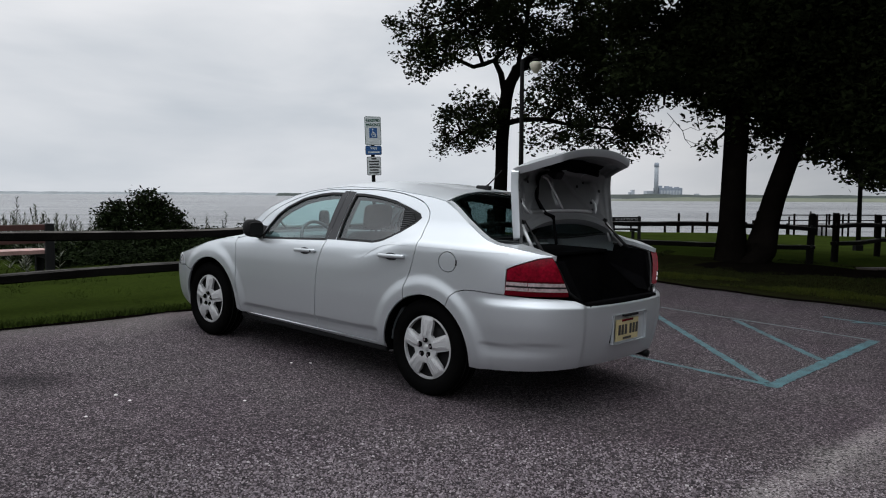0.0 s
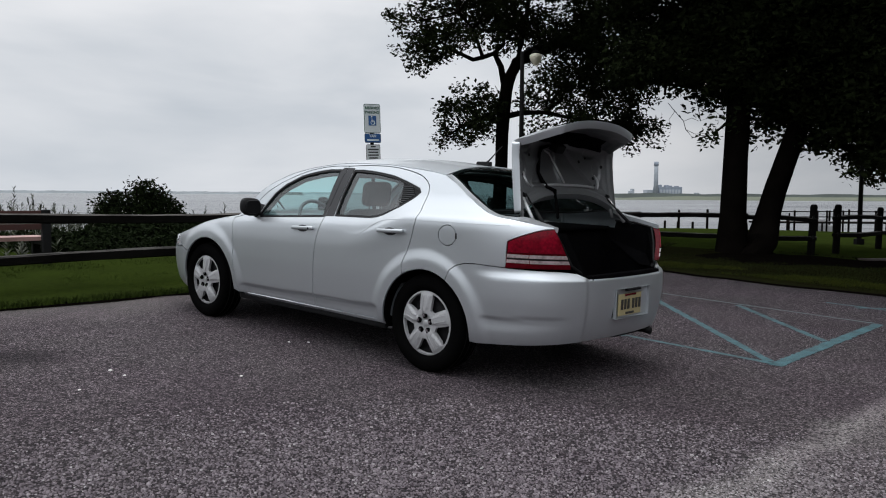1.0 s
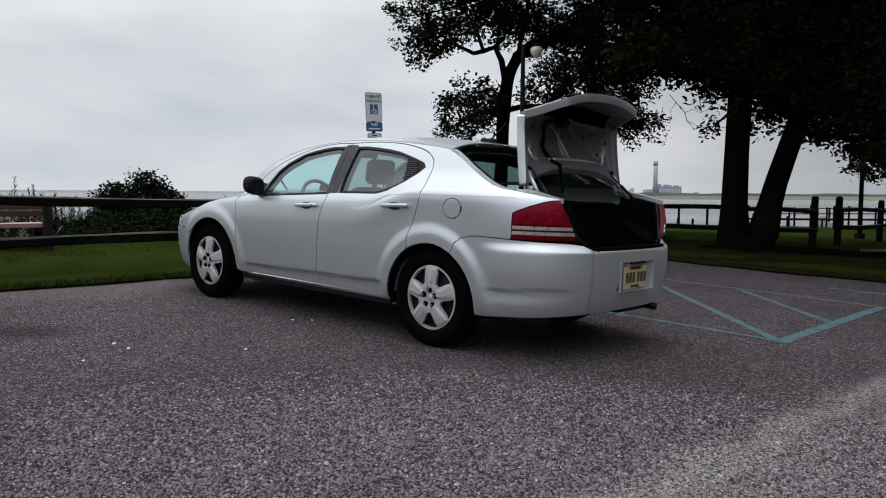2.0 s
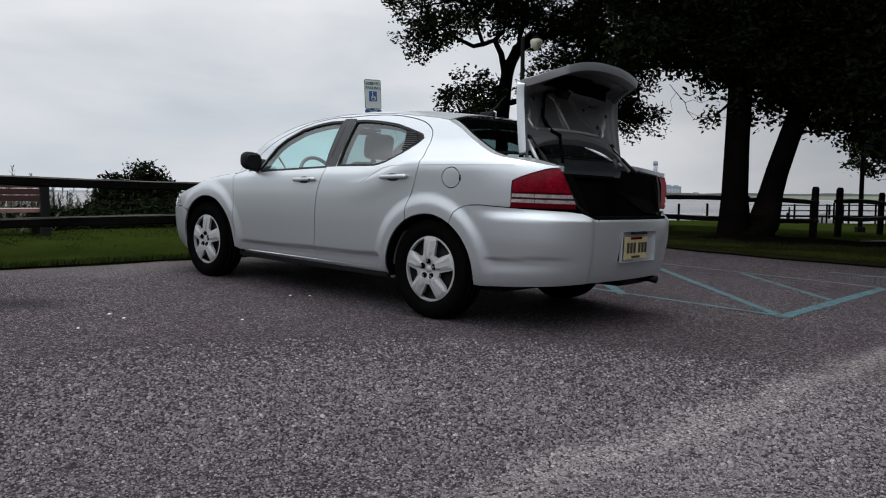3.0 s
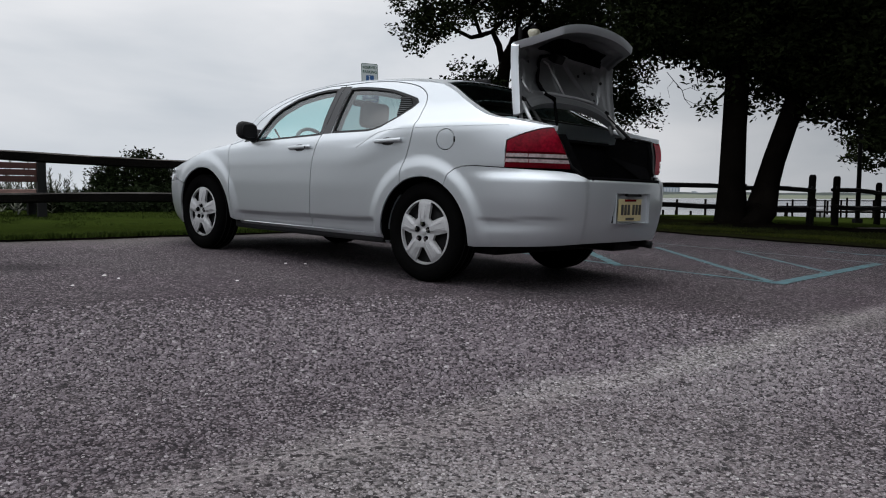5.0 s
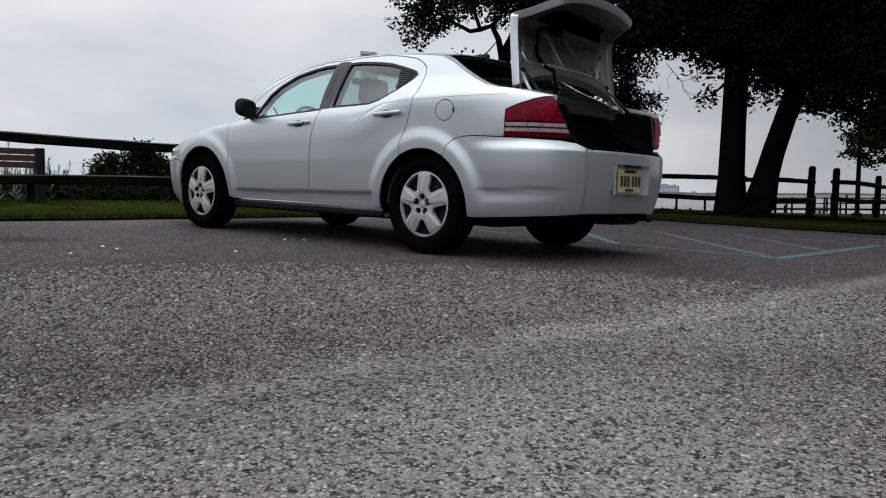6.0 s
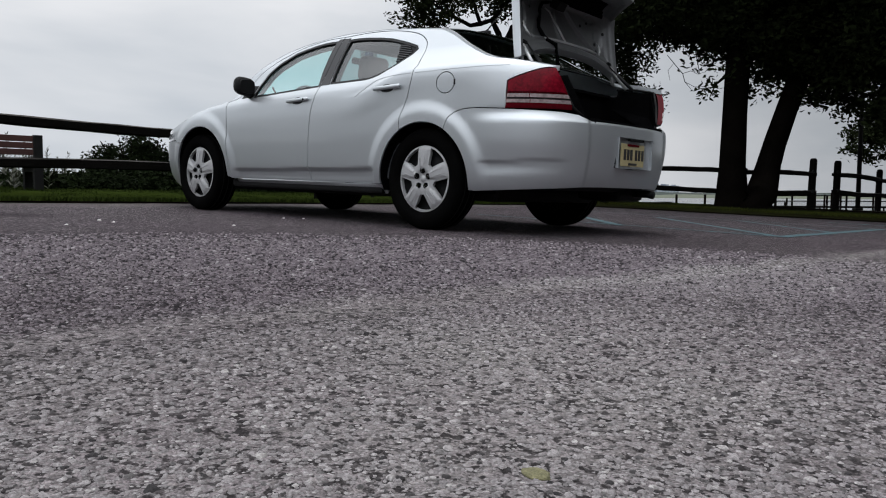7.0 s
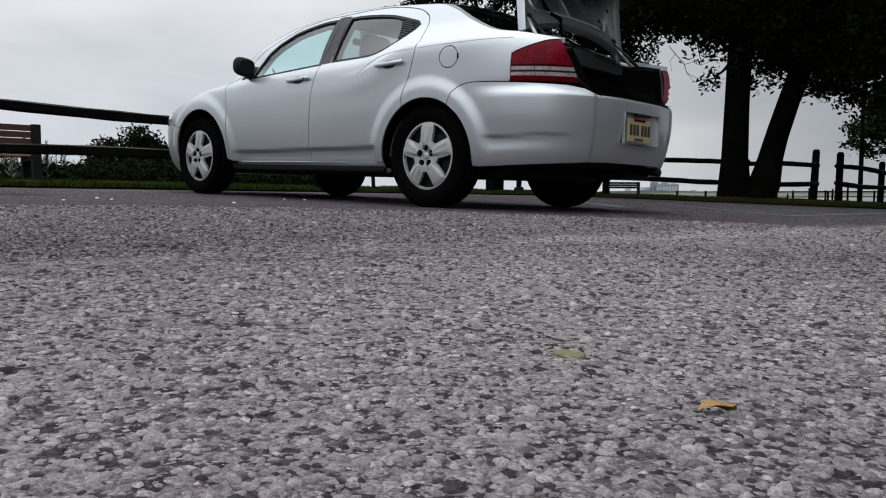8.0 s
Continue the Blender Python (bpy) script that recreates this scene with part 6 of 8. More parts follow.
def front_seat(y, dx):
    s = soft_box("seat", 1.10 + dx, 1.62 + dx, y - 0.25, y + 0.25, 0.40, 0.58, 0, M_SEAT, car, "grey cloth front seat", 0.06)
    soft_box("seat_back", 1.06 + dx, 1.20 + dx, y - 0.24, y + 0.24, 0.52, 1.06, 0.30, M_SEAT, s, "", 0.06)
    soft_box("headrest", 0.875 + dx, 0.985 + dx, y - 0.135, y + 0.135, 1.085, 1.285, 0.12, M_SEAT, s, "tall grey headrest", 0.05)
    for k in (-0.06, 0.06):
        tube("headrest_post", [(0.95 + dx, y + k, 1.02), (0.93 + dx, y + k, 1.12)], 0.007, M_CHROME, s, n=6)
    return s


front_seat(0.37, 0.13)
front_seat(-0.37, -0.10)
rs = soft_box("rear_seat", 0.15, 0.70, -0.66, 0.66, 0.40, 0.58, 0, M_SEAT, car, "grey cloth rear bench seat", 0.06)
soft_box("rear_seat_back", 0.08, 0.24, -0.64, 0.64, 0.52, 1.02, 0.22, M_SEAT, rs, "", 0.06)
dash = soft_box("dashboard", 1.98, 2.42, -0.72, 0.72, 0.62, 0.965, 0.0, M_DASH, car, "dark dashboard", 0.07)
sw = lathe("steering_wheel", [(0.016 * math.cos(t), 0.182 + 0.016 * math.sin(t)) for t in np.linspace(0, 2 * math.pi, 9)[:-1]], M_DASH, car, "dark steering wheel", n=36, axis="z", closed=True)
sw.matrix_local = Matrix.Translation((1.80, 0.37, 0.93)) @ Matrix.Rotation(radians(-65), 4, "Y")
hub_ = part("wheel_boss", box_bm(-0.055, 0.055, -0.17, 0.17, -0.03, 0.01), M_DASH, sw, bevel=0.02)
tube("rear_view_mirror", [(1.60, -0.09, 1.34), (1.60, 0.09, 1.34)], 0.03, M_BLACK, car, n=8)
tube("wiper", [(2.30, 0.35, 1.005), (2.12, 0.55, 1.085)], 0.008, M_BLACK, car, n=6)

# ---- fence, signs, bench, planting ----
def rail_data(a, b, w, h, seed, taper=0.0):
    """A split rail: an uneven squared log between two points."""
    rnd = random.Random(seed)
    a, b = Vector(a), Vector(b)
    d = (b - a).normalized()
    s = d.cross(Vector((0, 0, 1))).normalized()
    up = s.cross(d)
    n = 14
    verts, faces = [], []
    for i in range(n + 1):
        t = i / n
        p = a.lerp(b, t) + up * 0.018 * math.sin(t * 5 + seed) + s * 0.015 * math.sin(t * 4 + 2 * seed)
        k = 1 - taper * abs(2 * t - 1) ** 6
        for cx_, cz_ in ((-0.5, -0.42), (-0.3, -0.5), (0.3, -0.5), (0.5, -0.4), (0.5, 0.36), (0.34, 0.5), (-0.34, 0.5), (-0.5, 0.38)):
            j = 1 + 0.16 * (rnd.random() - 0.5)
            verts.append(p + s * cx_ * w * j * k + up * cz_ * h * j * k)
    for i in range(n):
        for k in range(8):
            k2 = (k + 1) % 8
            faces.append((i * 8 + k, i * 8 + k2, (i + 1) * 8 + k2, (i + 1) * 8 + k))
    faces.append(tuple(reversed(range(8))))
    faces.append(tuple(range(n * 8, n * 8 + 8)))
    return verts, faces


def post_data(p, h, w, lean=(0, 0), seed=0):
    rnd = random.Random(seed)
    verts, faces = [], []
    levels = [-0.25, 0.0, 0.3 * h, 0.6 * h, h - 0.06, h - 0.015, h]
    sc = [1.03, 1.03, 1.0, 0.98, 0.97, 0.80, 0.5]
    for z, k in zip(levels, sc):
        for q in range(8):
            t = 2 * math.pi * q / 8 + 0.35
            r = w * 0.54 * k * (1 + 0.08 * (rnd.random() - 0.5))
            verts.append((p[0] + r * math.cos(t) + lean[0] * z, p[1] + r * math.sin(t) * 1.1 + lean[1] * z, p[2] + z))
    n = len(levels)
    for i in range(n - 1):
        for q in range(8):
            q2 = (q + 1) % 8
            faces.append((i * 8 + q, i * 8 + q2, (i + 1) * 8 + q2, (i + 1) * 8 + q))
    faces.append(tuple(range((n - 1) * 8, n * 8)))
    return verts, faces


def ground_at(x, y):
    return float(land(x, y))


def fence_run(posts, rails, label, skip=()):
    base = empty("fence", Matrix.Identity(4), label, "fence", "rail fence")
    for i, (x, y, h, lean) in enumerate(posts):
        z = ground_at(x, y)
        v, f = post_data((x, y, z), h, 0.14, lean, i + int(100 * abs(x)))
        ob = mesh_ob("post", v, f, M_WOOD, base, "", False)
        for hz in rails:
            bm = bmesh.new()
            bmesh.ops.create_cone(bm, cap_ends=True, segments=10, radius1=0.028, radius2=0.028, depth=0.18, matrix=Matrix.Translation((x, y, z + hz + 0.04)) @ Matrix.Rotation(radians(90), 4, "X") @ Matrix.Diagonal((1, 1.5, 1, 1)))
            part("mortise", bm, M_BLACK, ob)
    for i in range(len(posts) - 1):
        (x0, y0, *_), (x1, y1, *_) = posts[i], posts[i + 1]
        d = Vector((x1 - x0, y1 - y0)).normalized() * 0.10
        for k, hz in enumerate(rails):
            v, f = rail_data((x0 - d.x, y0 - d.y, ground_at(x0, y0) + hz), (x1 + d.x, y1 + d.y, ground_at(x1, y1) + hz), 0.15 if k else 0.165, 0.105 if k else 0.10, i * 7 + k * 3 + int(abs(x0) * 10), 0.25)
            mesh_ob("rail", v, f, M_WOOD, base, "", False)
    return base


E0 = Vector((-3.64, 8.32))
ep = lambda s: (E0.x + 0.654 * s, E0.y + 0.756 * s)
fence_run([(*ep(-8.4), 1.08, (0, 0)), (*ep(-4.9), 1.08, (0, 0)), (*ep(-1.42), 1.08, (0, 0)), (*ep(2.9), 1.05, (0, 0)), (*ep(6.6), 1.08, (0, 0)), (3.21, 16.24, 1.1, (0, 0)), (6.44, 17.15, 1.12, (-0.08, 0.0)), (7.72, 16.78, 1.12, (0.03, 0))], (0.79, 0.375), "weathered grey split-rail fence along the lawn")
fence_run([(8.70, 17.72, 1.13, (0.02, 0)), (11.15, 20.54, 1.10, (0.02, 0)), (13.4, 22.9, 1.1, (0, 0)), (15.7, 25.2, 1.1, (0, 0))], (0.83, 0.42), "weathered grey split-rail fence beyond the gap")


def text_ob(body, size, m, mat, parent):
    cu = bpy.data.curves.new("lettering", "FONT")
    cu.body, cu.size, cu.align_x, cu.align_y, cu.extrude = body, size, "CENTER", "CENTER", 0.0008
    cu.offset = 0.0016
    tmp = bpy.data.objects.new("lettering", cu)
    scene.collection.objects.link(tmp)
    dg = bpy.context.evaluated_depsgraph_get()
    me = bpy.data.meshes.new_from_object(tmp.evaluated_get(dg))
    bpy.data.objects.remove(tmp)
    me.materials.clear()
    me.materials.append(mat)
    ob = new("lettering", me)
    ob.parent = parent
    ob.matrix_local = m
    return ob


def rounded_plate(w, h, r, t):
    bm = bmesh.new()
    ring = []
    for cx_, cz_, a0 in ((w / 2 - r, h / 2 - r, 0), (-w / 2 + r, h / 2 - r, 90), (-w / 2 + r, -h / 2 + r, 180), (w / 2 - r, -h / 2 + r, 270)):
        for k in range(5):
            a = radians(a0 + 22.5 * k)
            ring.append((cx_ + r * math.cos(a), cz_ + r * math.sin(a)))
    f = [bm.verts.new((x, -t / 2, z)) for x, z in ring]
    b = [bm.verts.new((x, t / 2, z)) for x, z in ring]
    bm.faces.new(f)
    bm.faces.new(list(reversed(b)))
    for i in range(len(ring)):
        j = (i + 1) % len(ring)
        bm.faces.new((f[i], f[j], b[j], b[i]))
    return bm


# sign post: faces the parked car, so it is turned to the stall
SX, SY = -1.20, 12.40
sz = ground_at(SX, SY)
post_m = pose(SX, SY, sz, 0, 0.0, 38) 
sign = empty("sign_post", post_m @ pose(0, 0, 0, 0, -2.2, 0), "reserved parking signs on a dark steel post", "sign post")
part("post", box_bm(-0.025, 0.025, 0.012, 0.045, -0.2, 2.50), M_POLE, sign, "dark steel post")


def board(z, w, h, face, edge, name, label):
    b = part(name, rounded_plate(w, h, 0.025, 0.003), edge, sign, label)
    b.location = (0, 0, z)
    f = part("face", rounded_plate(w - 0.018, h - 0.018, 0.02, 0.002), face, b)
    f.location = (0, -0.002, 0)
    return b


UP = Matrix.Rotation(radians(90), 4, "X")
b1 = board(2.285, 0.305, 0.457, M_SIGN, M_SIGNGREEN, "sign_board", "white reserved parking sign with green words and blue wheelchair symbol")
text_ob("RESERVED", 0.058, Matrix.Translation((0, -0.004, 0.165)) @ UP, M_SIGNGREEN, b1)
text_ob("PARKING", 0.062, Matrix.Translation((0, -0.004, 0.095)) @ UP, M_SIGNGREEN, b1)
sq = part("symbol_field", box_bm(-0.072, 0.072, -0.006, -0.003, -0.11, 0.045), M_SIGNBLUE, b1)
ring_ = lathe("symbol_wheel", [(-0.0075, 0.030), (-0.0075, 0.039), (-0.006, 0.039), (-0.006, 0.030)], M_SIGN, b1, n=24, centre=(0.004, 0, -0.062), closed=True)
part("symbol_seat", box_bm(-0.014, -0.003, -0.0085, -0.005, -0.06, 0.012), M_SIGN, b1)
part("symbol_leg", box_bm(-0.014, 0.032, -0.0085, -0.005, -0.055, -0.045), M_SIGN, b1)
part("symbol_foot", box_bm(0.028, 0.045, -0.0085, -0.005, -0.09, -0.047), M_SIGN, b1)
bm = bmesh.new()
bmesh.ops.create_uvsphere(bm, u_segments=10, v_segments=6, radius=0.011, matrix=Matrix.Translation((-0.010, -0.006, 0.026)) @ Matrix.Diagonal((1, 0.3, 1, 1)))
part("symbol_top", bm, M_SIGN, b1)
b2 = board(1.975, 0.305, 0.150, M_SIGNBLUE, M_SIGNEDGE, "sign_board", "blue van accessible sign with white words")
text_ob("VAN", 0.062, Matrix.Translation((0, -0.004, 0.032)) @ UP, M_SIGN, b2)
part("bar", box_bm(-0.11, 0.11, -0.0045, -0.0025, -0.042, -0.018), M_SIGN, b2)
b3 = board(1.725, 0.265, 0.300, M_SIGN, M_SIGNEDGE, "sign_board", "white penalty sign with dark lines of small print")
for k, wd in enumerate((0.09, 0.20, 0.18, 0.20, 0.16, 0.19)):
    part("bar", box_bm(-wd / 2, wd / 2, -0.0045, -0.0025, 0.105 - k * 0.045, 0.127 - k * 0.045), M_SIGNEDGE, b3)


def bench(name, m, width, label, mats, back_h=0.80):
    b = empty(name, m, label, "bench", "park benches")
    for k in range(3):
        part("back_slat", box_bm(-width / 2, width / 2, -0.02, 0.02, back_h - 0.078 - k * 0.088, back_h - k * 0.088), mats[0], b, bevel=0.006)
    for k in range(4):
        part("seat_slat", box_bm(-width / 2, width / 2, 0.07 + k * 0.115, 0.165 + k * 0.115, 0.330, 0.385), mats[1], b, bevel=0.006)
    for x in (-width / 2 + 0.05, width / 2 - 0.05):
        part("back_leg", box_bm(x - 0.055, x + 0.055, -0.06, 0.018, -0.05, back_h + 0.01), M_BLACK, b, bevel=0.008)
        part("front_leg", box_bm(x - 0.05, x + 0.05, 0.38, 0.47, -0.05, 0.338), M_BLACK, b, bevel=0.008)
        part("leg_rail", box_bm(x - 0.045, x + 0.045, 0.05, 0.5, 0.27, 0.335), M_BLACK, b, bevel=0.006)
    return b


bx, by = -6.03, 9.52
bench("park_bench", pose(bx, by, ground_at(bx, by), 0, 0, 45), 1.85, "red-brown slatted park bench facing the water", (M_BENCH, M_SEATSLAT), 0.735)
fx_, fy_ = 6.70, 31.3
bench("park_bench", pose(fx_, fy_, ground_at(fx_, fy_), 0, 0, 20), 1.6, "dark slatted park bench on the far lawn", (M_POLE, M_POLE), 0.86)


def leaf_soup(centres, radii, per, size, seed, squash=0.8, stray=0.16):
    """Many small bent leaves round clump centres: arrays of points and quads."""
    rng = np.random.default_rng(seed)
    C = np.repeat(np.asarray(centres), per, axis=0)
    R = np.repeat(np.asarray(radii), per)
    n = len(C)
    d = rng.normal(size=(n, 3))
    d /= np.linalg.norm(d, axis=1, keepdims=True)
    loose = np.where(rng.random(n) < stray, 1.0 + 0.7 * rng.random(n), 1.0)
    p = C + d * (R * loose * rng.random(n) ** 0.45)[:, None] * np.array([1, 1, squash])
    a = rng.normal(size=(n, 3))
    a[:, 2] *= 0.6
    a /= np.linalg.norm(a, axis=1, keepdims=True)
    b = np.cross(a, rng.normal(size=(n, 3)))
    b /= np.linalg.norm(b, axis=1, keepdims=True)
    nn = np.cross(a, b)
    s = size * (0.6 + 0.8 * rng.random(n))[:, None]
    v = np.stack([p - a * s * 0.5, p + b * s * 0.27 + nn * s * 0.10, p + a * s * 0.55, p - b * s * 0.27 + nn * s * 0.10], 1)
    return v.reshape(-1, 3), np.arange(4 * n).reshape(-1, 4)


def fill_lumps(lumps, spacing, seed, keep=0.6, freq=0.9):
    """Clump centres inside ellipsoids, thinned by noise so that gaps stay open."""
    rnd = random.Random(seed)
    out = []
    for x, y, z, rx_, ry_, rz_ in lumps:
        n = int(4.2 * rx_ * ry_ * rz_ / spacing ** 3)
        for _ in range(n):
            while True:
                q = Vector((rnd.uniform(-1, 1), rnd.uniform(-1, 1), rnd.uniform(-1, 1)))
                if q.length < 1:
                    break
            p = Vector((x + q.x * rx_, y + q.y * ry_, z + q.z * rz_))
            if noise.noise(p * freq + Vector((seed * 3.1, 0, 0))) * 0.5 + 0.5 < keep + 0.15 * (rnd.random() - 0.5):
                out.append(tuple(p))
    return out


def tree(name, base, limbs, lumps, label, seed, spacing=0.42, per=46, size=0.115, keep=0.62, r=0.34):
    z = ground_at(base[0], base[1])
    t = empty(name, Matrix.Identity(4), label, "tree", "shoreline trees")
    V, F = [], []
    for i, (pts, rad) in enumerate(limbs):
        if i == 0:
            pts, rad = [(base[0], base[1], z - 0.3)] + list(pts), [rad[0] * 1.05] + list(rad)
        v, f = tube_data([Vector(p) for p in pts], rad, 12 if i == 0 else 7, True, 0.10, seed + i)
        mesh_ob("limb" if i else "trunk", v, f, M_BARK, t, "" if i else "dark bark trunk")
    clumps = fill_lumps(lumps, spacing, seed, keep)
    # twigs towards a part of the clumps
    rnd = random.Random(seed)
    nodes = [Vector(p) for pts, _ in limbs for p in pts[1:]]
    for c in clumps[::3]:
        c = Vector(c)
        a = min(nodes, key=lambda q: (q - c).length)
        if (a - c).length < 1.0 and c.z > a.z - 0.3:
            mid = a.lerp(c, 0.5) + Vector((rnd.uniform(-0.2, 0.2), rnd.uniform(-0.2, 0.2), rnd.uniform(-0.05, 0.25)))
            v, f = tube_data([a, mid, c], [0.028, 0.018, 0.007], 4, False)
            k = len(V)
            V += v
            F += [tuple(q + k for q in g) for g in f]
    if V:
        mesh_ob("twigwork", V, F, M_BARK, t, "fine dark twigs")["kind"] = "stuff"
    # Crown above this height is out of view, added for shade and reflections.
    over = 1.6 + 0.25 * base[1]
    low = [c for c in clumps if c[2] < over]
    high = [c for c in clumps if c[2] >= over + 0.5][::3]
    v, f = leaf_soup(low, [r * (0.7 + 0.6 * rnd.random()) for _ in low], per, size, seed)
    if high:
        v2, f2 = leaf_soup(high, [r * (1.0 + 0.6 * rnd.random()) for _ in high], per // 4, size * 4.6, seed + 1, stray=0.0)
        v, f = np.concatenate([v, v2]), np.concatenate([f, f2 + len(v)])
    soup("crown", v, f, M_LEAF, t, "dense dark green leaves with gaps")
    return t


# ---- trees ----
tree("tree", (1.35, 24.2), [([(1.41, 24.2, 1.76), (1.43, 24.2, 2.29), (1.45, 24.2, 3.17), (1.5, 24.2, 4.06), (1.6, 24.2, 4.76), (1.89, 24.19, 5.33), (2.38, 24.52, 5.74)], [0.21, 0.2, 0.2, 0.2, 0.21, 0.19, 0.16]),
      ([(2.38, 24.52, 5.74), (3.18, 25.72, 6.1), (3.7, 25.44, 6.36), (4.07, 23.71, 6.42), (4.45, 22.5, 6.79)], [0.16, 0.13, 0.11, 0.08, 0.05]),
      ([(1.89, 24.19, 5.33), (1.99, 24.24, 5.92), (2.14, 24.42, 6.58), (2.24, 24.55, 7.33), (2.4, 24.39, 8.18)], [0.12, 0.1, 0.085, 0.07, 0.05]),
      ([(1.53, 24.2, 4.5), (1.39, 24.2, 5.2), (1.18, 24.19, 5.61), (0.82, 23.9, 5.44), (0.52, 23.45, 5.29), (-0.08, 22.86, 5.46), (-0.59, 23.11, 5.85)], [0.11, 0.095, 0.085, 0.075, 0.06, 0.05, 0.03]),
      ([(1.18, 24.19, 5.61), (1.43, 24.2, 5.86), (1.5, 24.2, 6.09), (1.32, 24.2, 6.53), (0.97, 24.26, 7.26)], [0.07, 0.06, 0.055, 0.045, 0.03]),
      ([(1.46, 24.2, 3.67), (2.02, 24.05, 3.79), (2.67, 23.52, 3.76), (3.22, 24.48, 4.18), (3.62, 25.5, 4.79)], [0.1, 0.085, 0.07, 0.055, 0.04]),
      ([(2.67, 23.52, 3.76), (3.45, 24.27, 3.68), (4.57, 25.6, 3.72), (5.55, 25.82, 3.62)], [0.07, 0.055, 0.045, 0.03]),
      ([(1.46, 24.2, 3.44), (1.14, 24.19, 3.61), (0.7, 24.18, 3.67), (0.17, 25.21, 3.46), (-0.3, 25.89, 3.18)], [0.08, 0.065, 0.05, 0.04, 0.02]),
      ([(0.82, 23.9, 5.44), (0.52, 23.61, 6.22), (0.08, 23.04, 6.59), (-0.57, 22.59, 6.32)], [0.06, 0.05, 0.04, 0.025])],
     [(-0.88, 22.9, 6.06, 0.86, 1.3, 0.66), (-1.74, 24.09, 6.59, 0.42, 0.6, 0.28), (-2.11, 24.99, 6.76, 0.18, 0.4, 0.18), (-1.65, 25.19, 5.85, 0.36, 0.6, 0.36), (-1.43, 25.33, 5.32, 0.4, 0.6, 0.29), (-1.07, 24.5, 5.67, 0.57, 1.3, 0.46), (0.17, 24.01, 7.01, 1.3, 1.77, 1.04), (-0.17, 23.21, 5.7, 0.87, 1.3, 0.5), (0.17, 23.56, 5.01, 0.44, 0.61, 0.37), (0.77, 23.57, 4.83, 0.51, 0.7, 0.37), (1.68, 24.26, 7.25, 1.57, 2.12, 1.22), (1.74, 23.87, 6.19, 0.86, 1.3, 0.6), (3.35, 23.51, 7.06, 1.87, 2.4, 1.35), (3.58, 25.22, 5.94, 1.45, 1.88, 0.73), (0.52, 23.55, 4.14, 0.68, 1.3, 0.44), (-0.3, 25.91, 4.1, 0.48, 0.61, 0.26), (0.8, 24.58, 3.93, 0.88, 1.3, 0.57), (-0.4, 26.15, 3.21, 0.49, 0.8, 0.38), (0.17, 25.7, 3.41, 0.74, 0.94, 0.48), (0.96, 23.79, 3.31, 0.65, 1.3, 0.44)]
     + [(1.48, 23.91, 9.3, 4.15, 2.5, 1.58), (-0.78, 23.73, 8.45, 1.57, 2.16, 0.98), (2.77, 24.43, 4.44, 0.97, 1.3, 0.71), (4.52, 26.42, 4.93, 1.52, 1.88, 1.15), (3.48, 24.49, 3.47, 1.06, 1.42, 0.53), (4.67, 25.17, 3.72, 1.09, 1.42, 0.63), (5.67, 25.5, 3.95, 0.74, 1.3, 0.74), (5.13, 24.67, 5.02, 1.24, 1.65, 1.07), (4.68, 22.89, 5.89, 1.32, 1.88, 0.99), (2.28, 23.18, 3.11, 0.6, 0.85, 0.34), (3.11, 22.96, 2.85, 0.49, 0.7, 0.23), (5.66, 25.47, 2.92, 0.55, 0.7, 0.33), (6.43, 25.59, 3.08, 0.37, 0.6, 0.25), (6.12, 25.86, 3.52, 0.75, 0.94, 0.37), (-0.29, 25.65, 3.97, 0.52, 0.8, 0.33), (2.2, 24.4, 11.6, 4.4, 3.8, 2.2), (5.2, 24, 9.6, 2.6, 3.0, 1.8)],
     "gnarled shoreline tree with an open dark crown", 11, per=36, size=0.125, keep=0.55)

